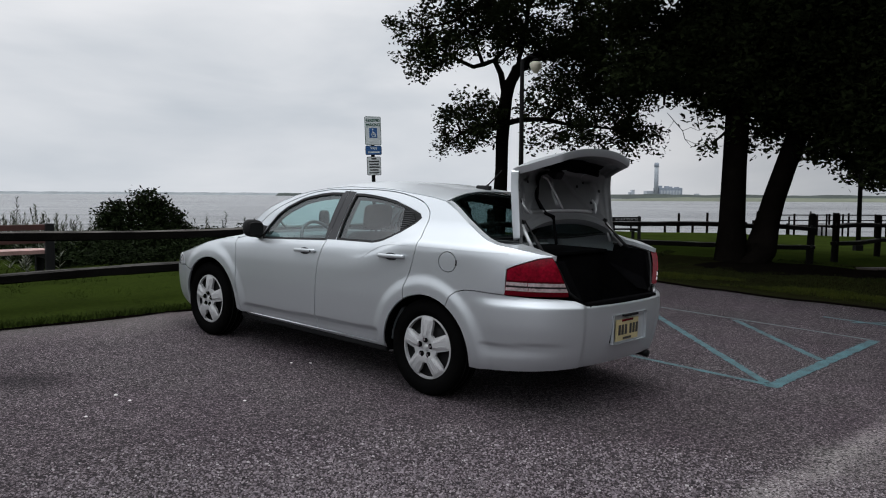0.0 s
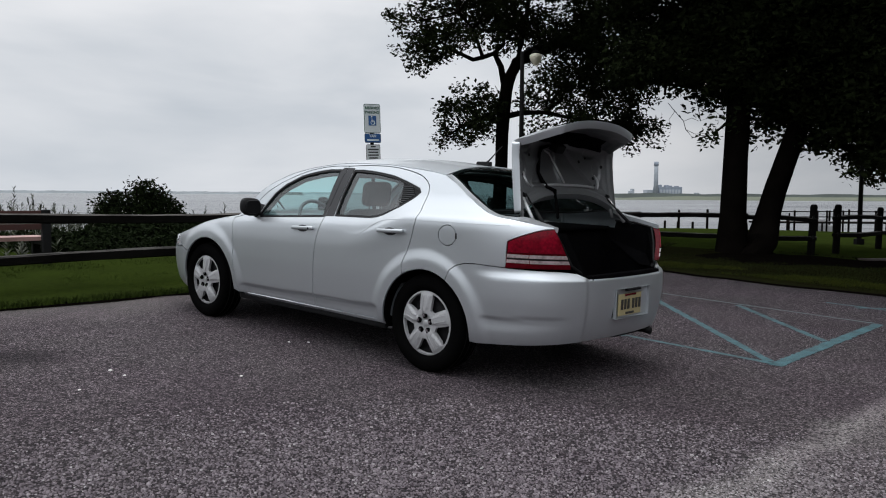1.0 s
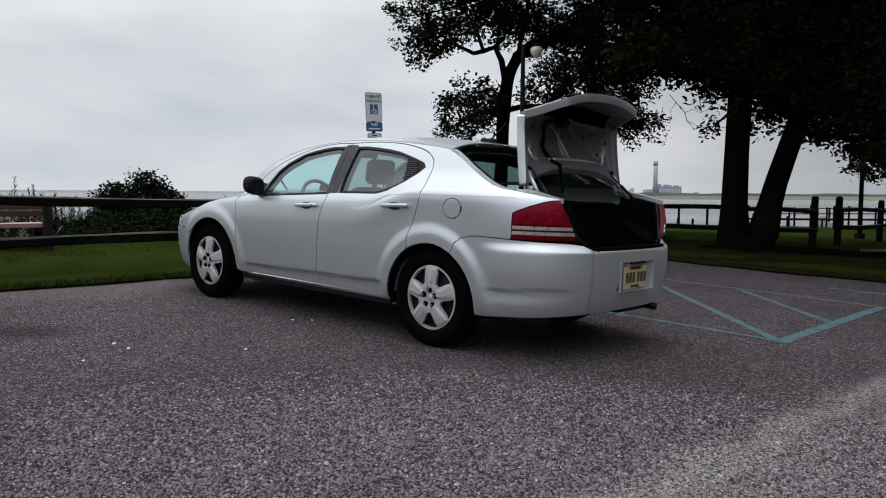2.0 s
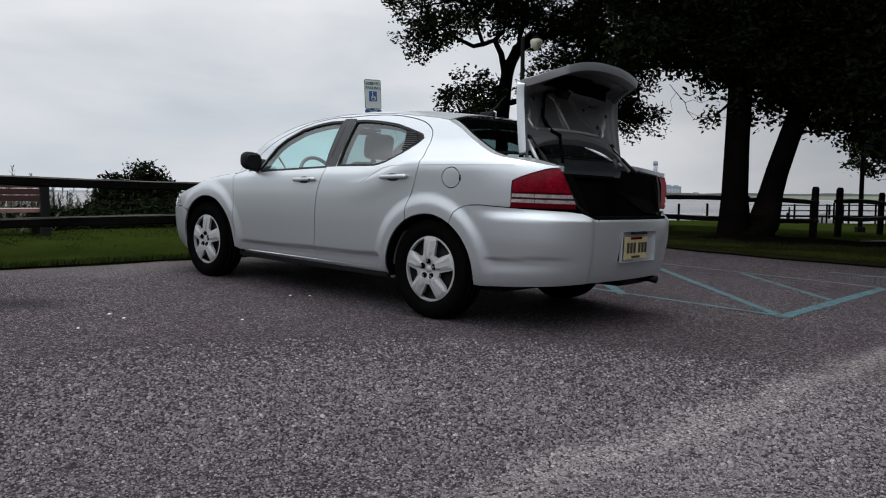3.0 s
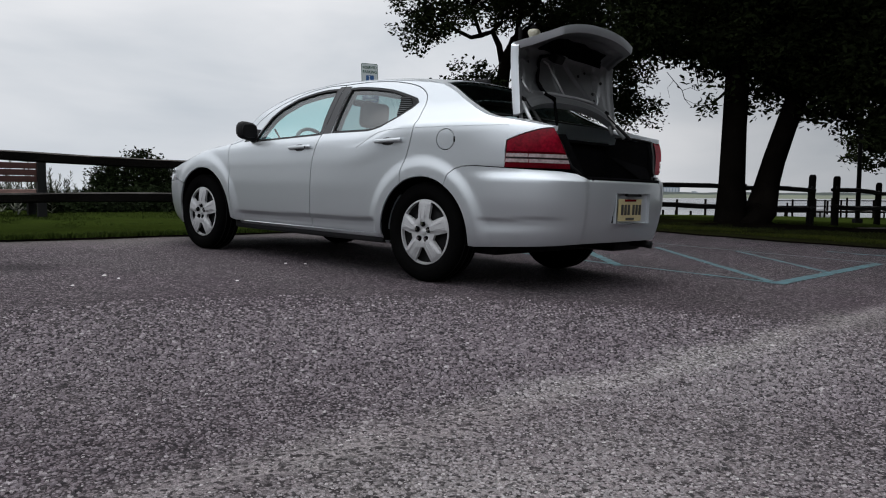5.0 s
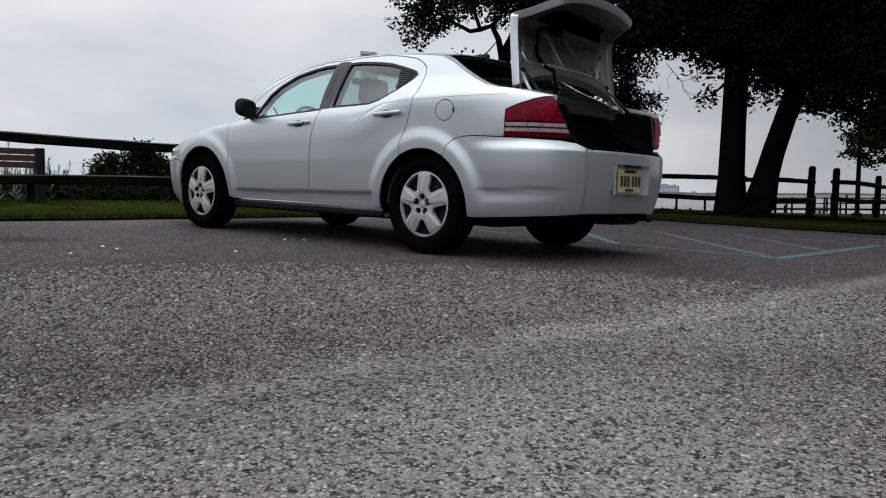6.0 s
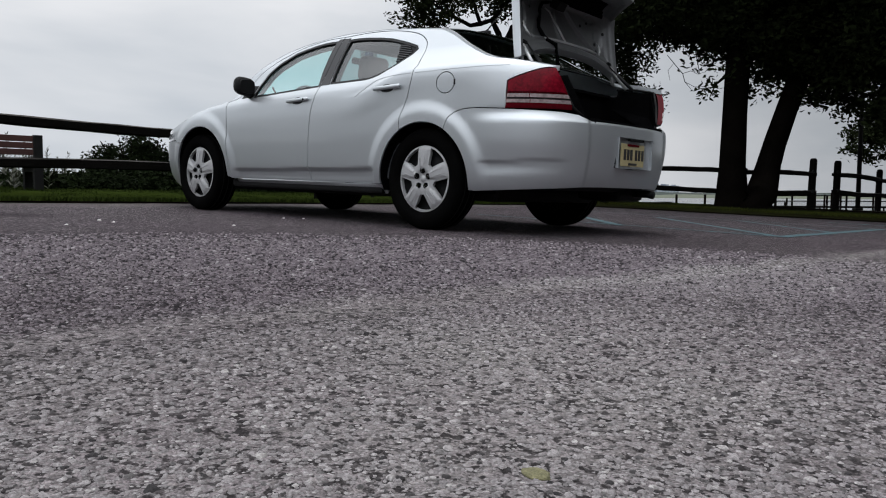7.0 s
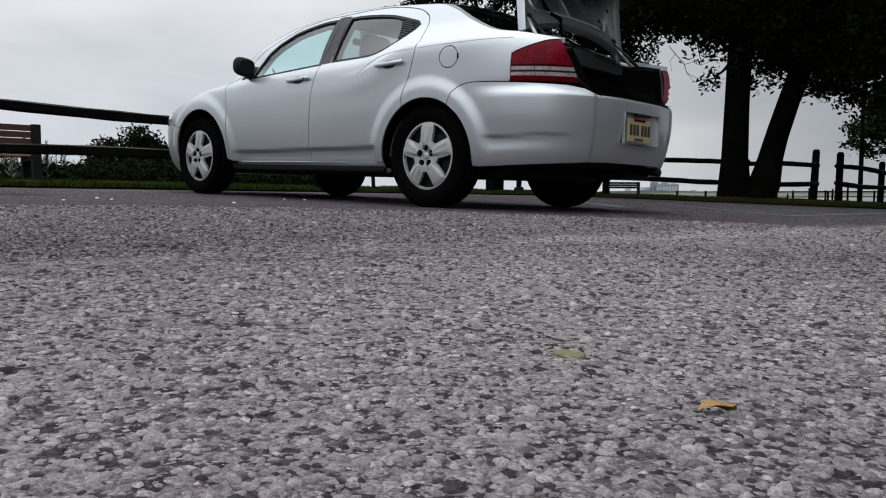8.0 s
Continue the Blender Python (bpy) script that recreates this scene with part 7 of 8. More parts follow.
tree("tree", (6.05, 16.7), [([(6.03, 16.7, 0), (6.02, 16.7, 0.32), (6.01, 16.7, 0.93), (6.02, 16.7, 2.03), (6.06, 16.7, 3.26), (6.08, 16.7, 4.49), (6.11, 16.7, 5.96)], [0.42, 0.33, 0.275, 0.255, 0.25, 0.235, 0.21]),
      ([(6.06, 16.7, 3.51), (5.74, 16.71, 3.87), (5.38, 17.13, 4.2), (4.88, 17.64, 4.57)], [0.13, 0.11, 0.08, 0.05]),
      ([(5.38, 17.13, 4.2), (5.05, 17.09, 3.63), (4.59, 16.53, 3.29), (4.42, 16.44, 3.39)], [0.04, 0.014, 0.008, 0.004]),
      ([(4.47, 16.36, 3.21), (4.63, 16.42, 3.05), (4.84, 16.5, 2.85), (4.87, 16.43, 2.67), (5.02, 16.5, 2.53)], [0.006, 0.008, 0.008, 0.007, 0.004]),
      ([(4.84, 16.5, 2.85), (5.07, 16.72, 2.94), (5.24, 16.77, 2.88), (5.4, 16.81, 2.93)], [0.005, 0.005, 0.004, 0.003]),
      ([(4.87, 16.43, 2.67), (5.12, 16.6, 2.59), (5.38, 16.73, 2.62), (5.53, 16.72, 2.5)], [0.005, 0.005, 0.004, 0.003]),
      ([(4.63, 16.42, 3.05), (4.41, 16.03, 2.84), (4.42, 15.91, 2.63)], [0.005, 0.004, 0.003]),
      ([(5.4, 16.81, 2.93), (5.55, 16.79, 3.1), (5.65, 16.73, 3.02)], [0.006, 0.005, 0.004]),
      ([(5.6, 16.73, 2.65), (5.37, 16.7, 2.5), (5.23, 16.58, 2.29)], [0.005, 0.004, 0.003]),
      ([(5.22, 17.25, 3.97), (5.24, 17, 3.43), (5.28, 16.78, 2.88)], [0.02, 0.012, 0.006]),
      ([(6.08, 16.7, 4), (6.47, 16.7, 4.49), (6.73, 16.42, 4.91), (6.78, 15.94, 5.26)], [0.14, 0.11, 0.08, 0.05]),
      ([(6.06, 16.7, 4.98), (5.51, 16.77, 5.37), (5.1, 17.48, 5.81)], [0.14, 0.1, 0.06]),
      ([(6.08, 16.7, 2.89), (5.8, 16.7, 2.83), (5.6, 16.73, 2.65), (5.49, 16.71, 2.4)], [0.05, 0.035, 0.02, 0.01])],
     [(6.5, 18.5, 9, 3.6, 3.6, 2.2), (4.5, 18, 8, 2, 3, 1.4), (4.88, 17.63, 5.08, 1.14, 1.46, 1.01), (4.12, 17.14, 4.21, 0.74, 1.3, 0.62), (5.24, 17.33, 3.98, 0.62, 1.3, 0.5), (5.52, 17.17, 3.39, 0.37, 0.8, 0.2), (6.16, 17.22, 5.11, 1.36, 1.78, 1.11), (6.79, 16.25, 4.87, 1.28, 1.78, 1.17), (6.73, 16.71, 3.63, 0.84, 1.3, 0.72), (6.76, 16.97, 2.74, 0.37, 0.8, 0.29), (5.55, 16.7, 2.65, 0.26, 0.6, 0.31), (4.51, 17.69, 5.87, 1.4, 1.78, 0.89), (6.01, 16.42, 3.82, 0.71, 1.3, 0.71), (6.2, 18.2, 12.2, 4.2, 4.2, 2.4), (3.4, 17, 10.4, 2.6, 3.2, 1.8), (6.75, 16.5, 3.3, 0.62, 0.8, 0.5), (7.0, 16.8, 2.95, 0.3, 0.5, 0.25)],
     "tall straight dark-trunked tree beside the fence", 23, spacing=0.36, size=0.125, per=50, keep=0.66)

# Lumps 8 m up and higher hang unseen over the lot, to shade it.
tree("tree", (6.53, 16.6), [([(6.37, 16.16, 0), (6.47, 16.31, 0.33), (6.71, 16.59, 0.87), (6.9, 16.69, 1.48), (7.08, 16.61, 2.13), (7.35, 16.6, 2.95), (7.63, 16.6, 3.86), (7.93, 16.41, 4.91), (8.06, 16.55, 5.91)], [0.44, 0.33, 0.26, 0.235, 0.225, 0.225, 0.22, 0.2, 0.18]),
      ([(7.35, 16.6, 2.95), (7.88, 16.57, 3.24), (8.1, 16.01, 3.28), (8.19, 15.27, 3.06)], [0.12, 0.09, 0.07, 0.04]),
      ([(7.63, 16.6, 3.86), (8.02, 16.08, 4.24), (8.56, 15.99, 4.45), (9.77, 17.1, 4.82)], [0.13, 0.1, 0.08, 0.05]),
      ([(7.49, 16.6, 3.37), (7.17, 16.6, 3.86), (6.92, 16.57, 4.46)], [0.11, 0.08, 0.05])],
     [(10.5, 17.5, 8.2, 4, 3.6, 2.6), (8.5, 12.8, 8.2, 4.6, 3.8, 1.6), (13, 16.5, 8, 3.4, 4.5, 2), (13.5, 11, 8, 3.6, 3.6, 1.8), (10.5, 8.5, 9, 3.6, 3, 1.4), (4.5, 13, 9, 3, 3.4, 1.3), (7.91, 17.16, 4.47, 1.11, 1.46, 1.11), (8, 15.57, 4.7, 1.23, 1.78, 1.12), (8.07, 14.85, 3.54, 0.86, 1.3, 0.86), (8.15, 16.63, 3.25, 0.84, 1.3, 0.7), (7.8, 16.5, 2.48, 0.53, 1.3, 0.31), (8.32, 15.53, 2.63, 0.67, 1.3, 0.56), (8.45, 16.48, 2.24, 0.42, 0.8, 0.22), (8.52, 15.26, 2.1, 0.48, 1.3, 0.39), (8.87, 16.24, 1.86, 0.25, 0.6, 0.17), (9.93, 16.94, 4.54, 1.34, 1.78, 1.46), (7.27, 16.57, 5.43, 1.31, 1.78, 0.95), (7.24, 16.34, 3.33, 0.59, 1.3, 0.59), (9.67, 16.09, 2.94, 0.69, 1.3, 0.81), (11, 16.5, 11.6, 4.6, 4.6, 2.4), (8, 11.5, 11, 3.6, 3.4, 1.8), (12.5, 12.5, 10.6, 3.6, 3.8, 1.8)],
     "leaning dark-trunked tree, its unseen upper crown added to shade the lot", 37, spacing=0.36, size=0.125, per=52, keep=0.71)

tree("tree", (19.85, 34.0), [([(19.91, 34, 0.15), (19.91, 34, 1.14), (19.96, 34, 2.13), (20.1, 34, 3.61), (20.34, 33.99, 5.59)], [0.4, 0.34, 0.31, 0.28, 0.2]),
      ([(19.96, 34, 2.37), (19.49, 34.24, 2.88), (19.51, 35.64, 3.09), (18.02, 34.53, 2.7), (16.43, 32.57, 2.21)], [0.12, 0.09, 0.06, 0.03, 0.012]),
      ([(20.1, 34, 3.61), (19.31, 33.92, 4.09), (19.02, 34.74, 4.3)], [0.1, 0.07, 0.04])],
     [(18.19, 34.5, 2.65, 0.94, 1.3, 0.6), (19.34, 35.24, 3.45, 1.26, 1.65, 0.96), (16.58, 32.77, 2.17, 0.36, 0.8, 0.21), (18.65, 34.62, 2.15, 0.6, 1, 0.3), (17.82, 34.62, 3.03, 0.6, 1, 0.35), (20.08, 34.61, 4.16, 1.5, 2, 1.5), (20.19, 33.31, 2.58, 1.2, 2, 1.2), (21.65, 33.72, 4.32, 1.94, 2.5, 1.94), (20.91, 34.09, 6.34, 2.21, 2.5, 1.97)],
     "far dark tree with low hanging branches", 51, spacing=0.45, per=40, size=0.17, keep=0.72)


# ---- bush and weeds ----
def bush(x, y, lumps, label, seed):
    z = ground_at(x, y)
    b = empty("bush", pose(x, y, z), label, "bush")
    stems_v, stems_f = [], []
    rnd = random.Random(seed)
    for k in range(9):
        a = rnd.uniform(0, 6.28)
        v, f = tube_data([(0.1 * math.cos(a), 0.1 * math.sin(a), -0.1), (0.4 * math.cos(a), 0.3 * math.sin(a), 0.45), (0.7 * math.cos(a), 0.5 * math.sin(a), 0.95)], [0.03, 0.02, 0.008], 5)
        q = len(stems_v)
        stems_v += v
        stems_f += [tuple(i + q for i in g) for g in f]
    mesh_ob("stems", stems_v, stems_f, M_BARK, b)
    c = fill_lumps(lumps, 0.17, seed, 0.86, 2.0)
    v, f = leaf_soup(c, [0.15] * len(c), 26, 0.07, seed, 0.9)
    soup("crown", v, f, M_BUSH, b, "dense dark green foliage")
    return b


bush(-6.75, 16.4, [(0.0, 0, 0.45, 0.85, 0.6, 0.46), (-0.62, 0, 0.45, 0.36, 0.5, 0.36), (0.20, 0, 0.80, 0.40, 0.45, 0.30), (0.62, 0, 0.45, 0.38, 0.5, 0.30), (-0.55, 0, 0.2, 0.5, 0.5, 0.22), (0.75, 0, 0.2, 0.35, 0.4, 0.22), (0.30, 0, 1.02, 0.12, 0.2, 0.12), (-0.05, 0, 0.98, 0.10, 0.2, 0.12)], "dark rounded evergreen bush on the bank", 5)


# low dark undergrowth between the bush and the lawn, some of it standing in for shaded ground
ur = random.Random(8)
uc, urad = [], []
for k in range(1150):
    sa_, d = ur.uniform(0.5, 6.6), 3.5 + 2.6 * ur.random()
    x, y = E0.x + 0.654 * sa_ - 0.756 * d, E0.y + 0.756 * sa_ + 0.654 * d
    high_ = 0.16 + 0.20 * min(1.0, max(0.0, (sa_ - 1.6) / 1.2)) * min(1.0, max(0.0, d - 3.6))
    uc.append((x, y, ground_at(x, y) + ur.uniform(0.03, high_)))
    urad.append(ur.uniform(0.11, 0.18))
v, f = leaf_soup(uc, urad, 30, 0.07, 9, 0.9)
tagged(soup("undergrowth", v, f, M_BUSH), "low dark leaves for undergrowth and shaded ground before the bush", "undergrowth", kind="stuff")


def weeds(name, count, s0, s1, d0, d1, h, seed, label):
    """Upright stalks with narrow leaves, in a belt beyond the fence."""
    rng = np.random.default_rng(seed)
    V = []
    for _ in range(count):
        s, d = rng.uniform(s0, s1), rng.uniform(d0, d1)
        x, y = E0.x + 0.654 * s - 0.756 * d, E0.y + 0.756 * s + 0.654 * d
        z = ground_at(x, y)
        hh = h * rng.uniform(0.5, 1.15) * (0.75 + 0.5 * noise.noise((x * 0.9, y * 0.9, seed)))
        lean = rng.normal(size=2) * 0.10
        n = int(10 + 26 * hh)
        for k in range(n):
            t = (k + rng.random()) / n
            a = rng.uniform(0, 6.28)
            L = (0.10 + 0.05 * rng.random()) * (1.15 - 0.75 * t)
            p = np.array([x + lean[0] * t * hh, y + lean[1] * t * hh, z + hh * t])
            o = np.array([math.cos(a), math.sin(a), 0.55 + 0.5 * t])
            q = np.array([-math.sin(a), math.cos(a), 0]) * 0.011
            V += [p - q, p + q, p + o * L * 0.6 + q, p + o * L]
        p0, p1 = np.array([x, y, z]), np.array([x + lean[0] * hh, y + lean[1] * hh, z + hh])
        V += [p0 - (0.005, 0, 0), p0 + (0.005, 0, 0), p1 + (0.002, 0, 0), p1 - (0.002, 0, 0)]
    V = np.array(V)
    return tagged(soup(name, V, np.arange(len(V)).reshape(-1, 4), M_WEED), label, "weeds", kind="stuff")


weeds("reed_weeds", 90, -3.6, 0.7, 3.0, 5.0, 0.46, 21, "pale green reeds and weeds behind the bench")
weeds("weeds", 230, -4.5, 2.9, 6.2, 8.6, 0.95, 8, "tall pale green weeds on the bank of the bay")
weeds("reeds", 16, 5.4, 8.0, 6.8, 8.6, 0.75, 18, "a few tall reeds beside the bush")
weeds("low_weeds", 420, -5.0, 8.5, 7.2, 9.4, 0.36, 9, "low rough weeds behind the fence")
weeds("shore_weeds", 260, 9.0, 16.0, 9.0, 19.0, 0.55, 10, "reedy tufts beside the far lawn")


# ---- lamp posts ----
def lamp_post(x, y, h, label, arm):
    z = ground_at(x, y)
    p = empty("street_lamp", pose(x, y, z), label, "street lamp", "park lamps")
    tube("pole", [(0, 0, -0.2), (0, 0, h * 0.5), (0, 0, h)], [0.075, 0.065, 0.055], M_POLE, p, "slim dark pole", n=12)
    part("foot", box_bm(-0.12, 0.12, -0.12, 0.12, -0.1, 0.12), M_POLE, p, bevel=0.02)
    tube("arm", [(0, 0, h - 0.05), (arm * 0.5, 0, h + 0.10), (arm, 0, h + 0.06)], 0.03, M_POLE, p, n=8)
    g = lathe("globe", [(-0.21, 0.02), (-0.17, 0.07), (-0.09, 0.13), (0.0, 0.165), (0.06, 0.16), (0.10, 0.11), (0.11, 0.03)], M_GLOBE, p, "cream glass globe", n=20, axis="z", centre=(arm, 0, h - 0.16))
    lathe("cap", [(0.0, 0.12), (0.05, 0.09), (0.09, 0.02)], M_POLE, g, n=16, axis="z", centre=(arm, 0, h - 0.04))
    return p


lamp_post(1.80, 21.15, 4.90, "dark park lamp with a cream globe under the tree", 0.36)
lamp_post(13.0, 25.2, 5.2, "dark park lamp standing on the far lawn", 0.4)


# ---- pilings, pier rail, boats ----
def piling(x, y, top_z, r=0.13):
    p = empty("piling", pose(x, y, -1.4), "grey weathered wooden piling standing in the water", "piling", "dock pilings")
    tube("shaft", [(0, 0, 0), (0, 0, top_z + 1.4 - 0.02), (0, 0, top_z + 1.4)], [r * 1.1, r, r * 0.8], M_BARK, p, n=8)
    return p


rnd = random.Random(77)
for k in range(34):
    x = 9.0 + k * 0.66 + rnd.uniform(-0.3, 0.3)
    piling(x, 46 + rnd.uniform(-1.5, 8), 0.05 + rnd.uniform(-0.45, 0.6), 0.05 + 0.03 * rnd.random())
pier = empty("pier_rail", Matrix.Identity(4), "low grey wooden pier with a handrail", "pier", "")
for k in range(11):
    x = 19.4 + k * 1.02
    tube("pier_post", [(x, 50, -1.4), (x, 50, 0.42 + (0.12 if k % 3 == 0 else 0))], 0.06, M_BARK, pier, n=7)
    if k % 3 == 0:
        tube("post_cap", [(x, 50, 0.53), (x, 50, 0.60)], 0.08, M_WHITE, pier, n=7)
for z in (0.34, 0.0):
    v, f = rail_data((19.0, 49.9, z), (30.4, 49.9, z), 0.07, 0.06, 5)
    mesh_ob("handrail", v, f, M_BARK, pier)
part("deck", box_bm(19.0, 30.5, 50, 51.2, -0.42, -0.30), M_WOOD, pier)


def boat(x, y, L, rz):
    b = empty("boat", pose(x, y, -1.2, 0, 0, rz), "small pale moored boat", "boat", "moored boats")
    bm = bmesh.new()
    ring = []
    for t in np.linspace(0, 1, 9):
        w = 0.55 * (1 - t ** 2.5) + 0.02
        ring.append([bm.verts.new((L * (t - 0.5), s * w * k, z)) for s, k, z in ((-1, 1, 0.55 + 0.2 * t), (-1, 0.5, 0.0), (1, 0.5, 0.0), (1, 1, 0.55 + 0.2 * t))])
    for i in range(8):
        for j in range(3):
            bm.faces.new((ring[i][j], ring[i + 1][j], ring[i + 1][j + 1], ring[i][j + 1]))
    bm.faces.new(ring[0])
    part("hull", bm, M_WHITE, b, smooth=False)
    part("console", box_bm(-0.25, 0.3, -0.3, 0.3, 0.2, 1.0), M_WHITE, b, bevel=0.05)
    return b


for x, y, L, rz in ((20.5, 53, 1.5, 70), (24.4, 53, 1.6, 100)):
    boat(x, y, L, rz)

# ---- power plant on the far bank ----
PX, PY = 236.0, 900.0
plant = empty("power_plant", pose(PX, PY, -1.0), "hazy grey power plant with a tall chimney across the water", "power plant")
k = PY / 1388.0
def pl_x(a):
    return a * k


tube("chimney", [(pl_x(-18), 0, 0), (pl_x(-18), 0, 32), (pl_x(-18), 0, 39.5)], [2.7, 2.3, 2.2], M_CONCRETE, plant, "pale tapered chimney", n=20)
tube("chimney_head", [(pl_x(-18), 0, 36.0), (pl_x(-18), 0, 40.8)], [2.7, 2.5], M_CONCRETE2, plant, n=20)
part("boiler_house", box_bm(pl_x(-13), pl_x(28), 0, 26, 0, 12.5), M_CONCRETE2, plant, "grey clad boiler house", bevel=0.3)
part("turbine_hall", box_bm(pl_x(-32), pl_x(-14), 4, 22, 0, 9.0), M_CONCRETE, plant, bevel=0.3)
for i in range(7):
    x0 = pl_x(-10 + i * 5.2)
    part("wall_panel", box_bm(x0, x0 + pl_x(3.6), -0.25, 0.2, 4.0, 9.5), M_CONCRETE, plant)
for a, h in ((-10, 15.0), (2, 14.5), (8, 14.0), (20, 13.6)):
    part("roof_plant", box_bm(pl_x(a), pl_x(a + 5), 6, 16, 12.0, h), M_CONCRETE2, plant)
for a, h in ((55, 6.0), (58, 5.0), (-58, 10.0), (-62, 7.5)):
    part("tank_house", box_bm(pl_x(a), pl_x(a + 4), 4, 14, 0, h), M_CONCRETE, plant)
tube("cooling_stack", [(pl_x(147), 60, 0), (pl_x(147), 60, 10), (pl_x(147), 60, 17)], [5.5, 4.0, 4.2], M_CONCRETE, plant, "distant grey stack", n=16)


# ---- painted lines ----
def line(name, a, b, w, mat, label, seed):
    """A thin worn stripe lying on the asphalt, with ragged sides."""
    a, b = Vector(a), Vector(b)
    d = (b - a).normalized()
    s = Vector((-d.y, d.x))
    n = max(6, int((b - a).length / 0.03))
    v, f = [], []
    for i in range(n + 1):
        p = a.lerp(b, i / n)
        for k in (-1, 1):
            e = w / 2 * (1 + 0.30 * noise.noise((p.x * 30, p.y * 30, k + seed)) + 0.25 * noise.noise((p.x * 9, p.y * 9, k + seed)))
            q = p + s * k * e
            v.append((q.x, q.y, lot(q.x, q.y) + 0.004))
    for i in range(n):
        f.append((2 * i, 2 * i + 2, 2 * i + 3, 2 * i + 1))
    return tagged(mesh_ob(name, v, f, mat), label, "parking line", "painted lines", kind="structure")


line("trim_line", (2.52, 5.66), (4.45, 7.83), 0.105, M_LINE, "wide blue-green stripe closing the access aisle", 1)
line("trim_line", (2.55, 5.72), (0.35, 7.95), 0.065, M_LINE, "worn blue stripe beside the parked car", 2)
line("trim_line", (4.42, 7.88), (1.2, 11.2), 0.055, M_LINETHIN, "faded thin stripe on the far side of the aisle", 3)
line("trim_line", (2.54, 5.80), (2.47, 9.05), 0.08, M_LINE, "blue diagonal stripe in the access aisle", 4)
line("trim_line", (3.40, 6.74), (3.36, 8.85), 0.075, M_LINE, "blue diagonal stripe in the access aisle", 5)
line("trim_line", (1.55, 6.62), (1.48, 8.6), 0.10, M_LINE, "blue diagonal stripe in the access aisle", 6)
line("trim_line", (4.62, 9.36), (6.2, 7.75), 0.08, M_LINE, "faded thin stripe of the next bay", 7)
line("trim_line", (4.78, 8.98), (6.6, 9.2), 0.07, M_LINE, "faded thin stripe of the next bay", 8)


# ---- stones of the worn surface ----
def swell(x, y):
    """Slow unevenness of the worn surface, fading out away from the near part of the lot."""
    w = np.clip((2.6 - np.hypot(x - 0.2, y - 0.8)) / 1.2, 0, 1)
    return w * (0.0022 * np.sin(23 * x + 9 * np.sin(6 * y)) * np.sin(19 * y + 3) + 0.0014 * np.sin(61 * x - 37 * y) * np.sin(47 * y + 29 * x) + 0.0006)


def powder(x, y):
    """The broad patch beside the dust ridge, where fines fill the gaps between the stones."""
    across = np.clip((1.05 - np.abs(-0.70 * x + 0.714 * y - 0.51)) / 0.9, 0, 1)
    along = np.clip((2.3 - np.abs(0.714 * x + 0.70 * y - 0.30)) / 1.7, 0, 1)
    return across * along


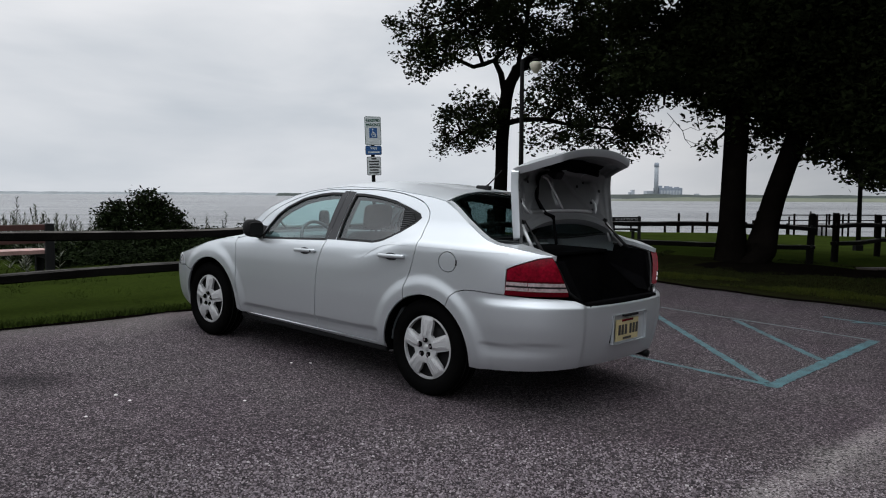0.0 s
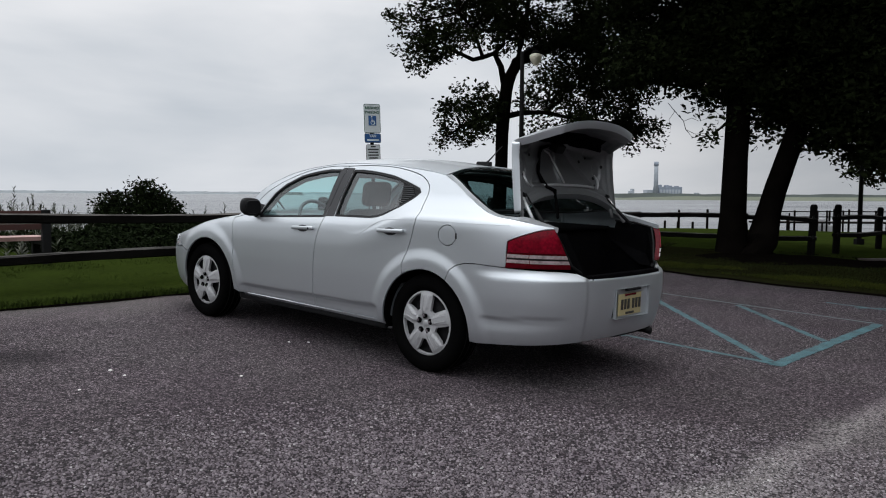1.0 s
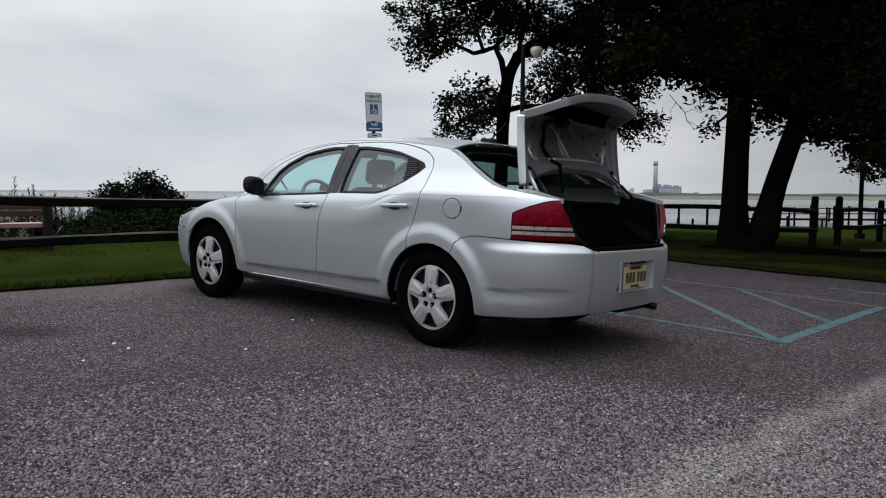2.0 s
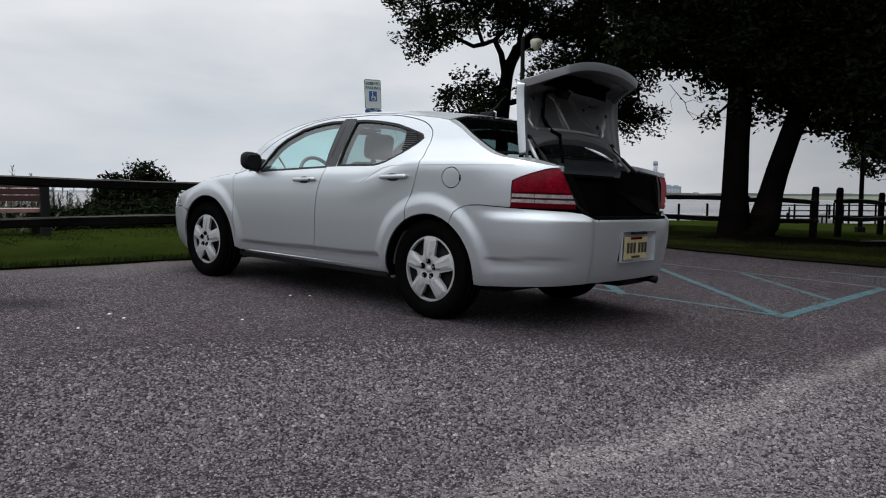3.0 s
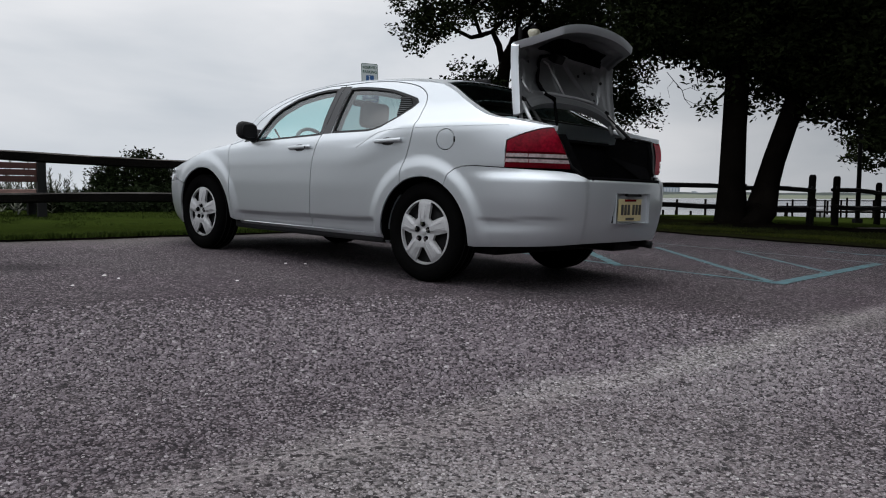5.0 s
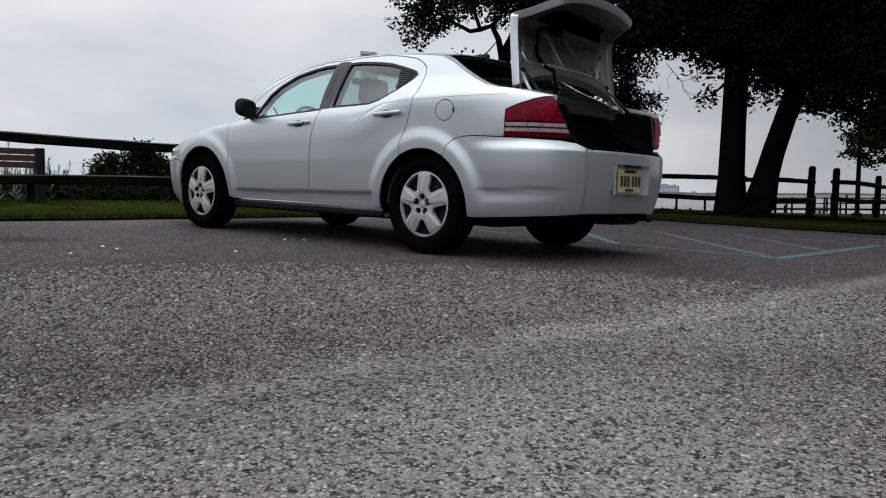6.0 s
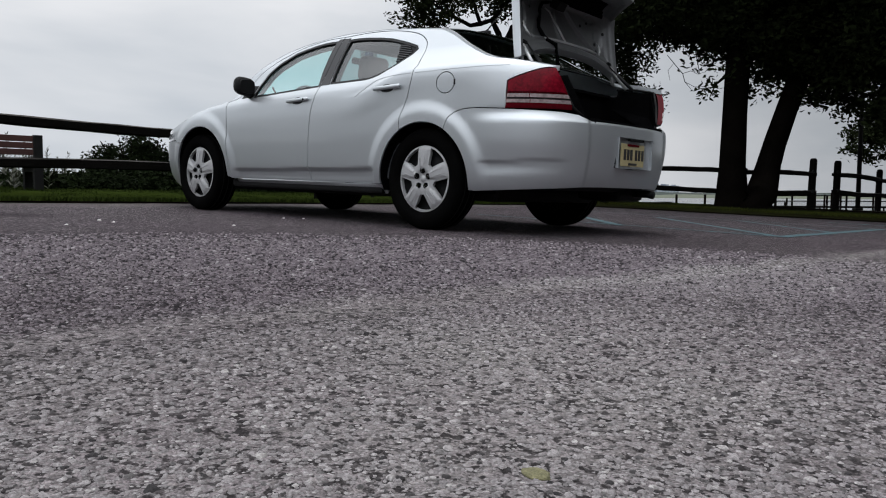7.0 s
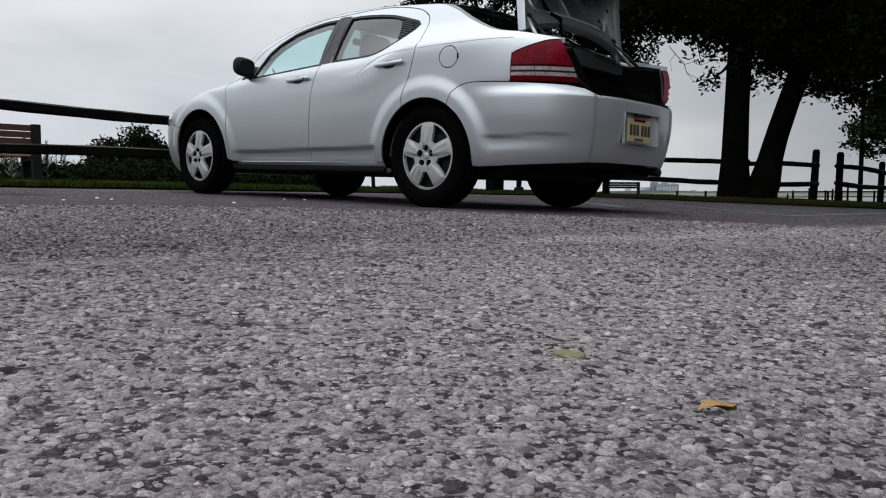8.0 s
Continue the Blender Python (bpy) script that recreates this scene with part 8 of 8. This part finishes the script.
def stones(name, x0, x1, y0, y1, spacing, ring, levels, seed, label):
    """Rounded pebbles bedded side by side, with some missing and the dust ridge filling in between them."""
    rng = np.random.default_rng(seed)
    gx_, gy_ = np.meshgrid(np.arange(x0, x1, spacing), np.arange(y0, y1, spacing * 0.87))
    gx_ = gx_ + (np.arange(gx_.shape[0]) % 2)[:, None] * spacing * 0.5
    x, y = gx_.ravel(), gy_.ravel()
    x, y = x + (rng.random(len(x)) - 0.5) * spacing * 0.8, y + (rng.random(len(x)) - 0.5) * spacing * 0.8
    hole = np.sin(x * 113 + 4 * np.sin(y * 61)) * np.sin(y * 127 + 3 * np.sin(x * 71))
    keep = (rng.random(len(x)) < np.clip((1.0 - np.hypot((x - BED[0]) / BED[2], (y - BED[1]) / BED[3])) / 0.42, 0, 1) ** 0.7) & (rng.random(len(x)) > 0.07 + 0.5 * (hole > 0.70))
    # thinning out towards the sides of the strip
    keep &= rng.random(len(x)) < (np.minimum(x - x0, x1 - x) + 0.05) / 0.3
    x, y = x[keep], y[keep]
    n = len(x)
    s = spacing * (0.34 + 0.36 * rng.random(n) ** 1.5)
    s = np.where(rng.random(n) < 0.03, s * 1.5, s)
    dust = np.clip(1 - np.abs(-0.70 * x + 0.714 * y - 1.29) / 0.16, 0, 1)
    z = lot(x, y) + swell(x, y) - s * (0.30 * rng.random(n) + 0.40 * dust + 0.14 * powder(x, y))
    a = rng.random(n) * 2 * np.pi
    th = np.arange(ring) * 2 * np.pi / ring
    ex = 0.78 + 0.44 * rng.random((n, ring))
    el = 0.68 + 0.5 * rng.random(n)
    tilt = (rng.random((n, 2)) - 0.5) * 0.5
    m_ = len(levels)
    V = np.zeros((n, ring * m_ + 1, 3))
    ca, sa = np.cos(a)[:, None], np.sin(a)[:, None]
    for j, (rr, hh) in enumerate(levels):
        lx_, ly_ = np.cos(th)[None] * ex * rr, np.sin(th)[None] * ex * rr * el[:, None]
        q = slice(j * ring, (j + 1) * ring)
        V[:, q, 0] = x[:, None] + (lx_ * ca - ly_ * sa) * s[:, None]
        V[:, q, 1] = y[:, None] + (lx_ * sa + ly_ * ca) * s[:, None]
        V[:, q, 2] = z[:, None] + (hh + lx_ * tilt[:, :1] + ly_ * tilt[:, 1:] + 0.15 * (rng.random((n, ring)) - 0.5)) * s[:, None]
    V[:, -1] = np.stack([x, y, z + s * (levels[-1][1] + 0.10)], 1)
    q = np.arange(ring)
    q2 = (q + 1) % ring
    tri = [np.stack([(m_ - 1) * ring + q, (m_ - 1) * ring + q2, np.full(ring, m_ * ring)], 1)]
    for j in range(m_ - 1):
        tri += [np.stack([j * ring + q, j * ring + q2, (j + 1) * ring + q2], 1), np.stack([j * ring + q, (j + 1) * ring + q2, (j + 1) * ring + q], 1)]
    F = (np.arange(n) * (m_ * ring + 1))[:, None, None] + np.concatenate(tri)[None]
    return tagged(soup(name, V.reshape(-1, 3), F.reshape(-1, 3), M_STONE, smooth=True), label, "gravel", kind="stuff")


stones("gravel", -1.0, 1.25, -0.12, 1.05, 0.0105, 6, ((1.0, -0.2), (0.92, 0.28), (0.60, 0.64)), 1, "small pale stones bedded in worn asphalt")
stones("gravel", -0.50, 0.68, -0.02, 0.68, 0.0078, 5, ((1.0, -0.1), (0.75, 0.7)), 4, "fine grit between the stones of the worn asphalt")
stones("gravel", -1.9, 2.3, 1.05, 2.45, 0.0108, 4, ((1.0, -0.1), (0.76, 0.62)), 2, "small mauve stones bedded in worn asphalt")
stones("gravel", -2.9, 3.5, 2.45, 4.5, 0.0135, 4, ((1.0, -0.1), (0.76, 0.62)), 3, "small grey stones bedded in worn asphalt")


def rough_patch(x0, x1, y0, y1, step):
    """The uneven matrix between the near stones, sinking into the lot at its borders."""
    xs, ys = np.arange(x0, x1, step), np.arange(y0, y1, step)
    X, Y = np.meshgrid(xs, ys)
    edge = np.minimum(np.minimum(X - x0, xs[-1] - X), np.minimum(Y - y0, ys[-1] - Y))
    rng = np.random.default_rng(6)
    H = swell(X, Y) + 0.0012 + 0.0004 * powder(X, Y) + 0.0016 * (rng.random(X.shape) - 0.5) - 0.006 * np.clip(1 - edge / 0.12, 0, 1)
    V = np.stack([X, Y, lot(X, Y) + H], -1).reshape(-1, 3)
    k = (np.arange(len(ys) - 1)[:, None] * len(xs) + np.arange(len(xs) - 1)[None]).reshape(-1)
    F = np.stack([k, k + 1, k + 1 + len(xs), k + len(xs)], 1)
    ob = soup("road_surface", V, F, M_ASPHALT, smooth=True)
    return tagged(ob, "uneven worn asphalt surface between bedded stones", "parking lot", kind="structure")


rough_patch(-1.3, 1.6, -0.2, 2.3, 0.012)

# a dry leaf
lx, ly = 0.286, 0.448
bm = bmesh.new()
prev = None
for i in range(7):
    t = i / 6
    w = 0.008 * math.sin(math.pi * (0.08 + 0.9 * t))
    rowv = [bm.verts.new((-0.015 + 0.030 * t, s * w, 0.003 + 0.004 * abs(s) * (0.4 + t) + 0.0025 * math.sin(5 * t))) for s in (-1, 0, 1)]
    if prev:
        for j in range(2):
            bm.faces.new((prev[j], rowv[j], rowv[j + 1], prev[j + 1]))
    prev = rowv
leaf = part("dry_leaf", bm, M_DRYLEAF, None, "", smooth=True)
leaf.matrix_world = pose(lx, ly, lot(lx, ly) + 0.003, 0, 0, 12)
tagged(leaf, "small curled brown dry leaf lying on the asphalt", "leaf")



def pebble(name, x, y, s, mat, label, seed, flat=0.6, group=""):
    rnd = random.Random(seed)
    bm = bmesh.new()
    bmesh.ops.create_icosphere(bm, subdivisions=2, radius=1.0)
    for v in bm.verts:
        k = 1 + 0.30 * noise.noise(v.co * 1.3 + Vector((seed, 0, 0)))
        v.co = Vector((v.co.x * s * k * 1.25, v.co.y * s * k, v.co.z * s * k * flat))
    ob = part(name, bm, mat, None, "", smooth=True)
    ob.matrix_world = pose(x, y, lot(x, y) + s * flat * 0.45, 0, 0, rnd.uniform(0, 180))
    return tagged(ob, label, "stone", group)


pebble("stone", 0.313, 0.444, 0.007, M_PEBBLE, "dark wet pebble lying beside the dry leaf", 3)
pebble("stone", 0.291, 0.440, 0.004, M_CHIP, "white stone chip bedded beside the dry leaf", 4)
pebble("moss", 0.205, 0.64, 0.016, M_MOSS, "flat olive tuft of dry moss on the asphalt", 5, 0.22)
for k, (x, y) in enumerate(((-2.14, 4.74), (-2.0, 4.63), (-2.11, 4.26), (-1.28, 4.73), (-1.21, 5.84), (-1.06, 5.86))):
    pebble("stone", x, y, 0.009 if k else 0.013, M_CHIP, "loose white stone chip on the asphalt", 10 + k, 0.5, "white stone chips")


# ---- unseen dark woods behind and beside the lot, added to dim light and reflections ----
wr = random.Random(5)
wc, wrad = [], []
for k in range(600):
    a = radians(wr.uniform(168, 405))
    tall = max(0.0, min(1.0, (math.degrees(a) - 278) / 25))
    r = wr.uniform(30, 37) - 9.0 * tall
    hgt = 5.0 + 8.5 * tall + 1.5 * noise.noise((3 * math.cos(a), 3 * math.sin(a), 0))
    wc.append((r * math.cos(a), r * math.sin(a) - 2.0, wr.uniform(0.2, hgt)))
    wrad.append(wr.uniform(1.2, 2.2))
v, f = leaf_soup(wc, wrad, 64, 0.95, 15, 0.9)
tagged(soup("backdrop_unseen_trees", v, f, M_LEAF), "dark belt of trees added out of view to dim the lot", "woods", kind="stuff")
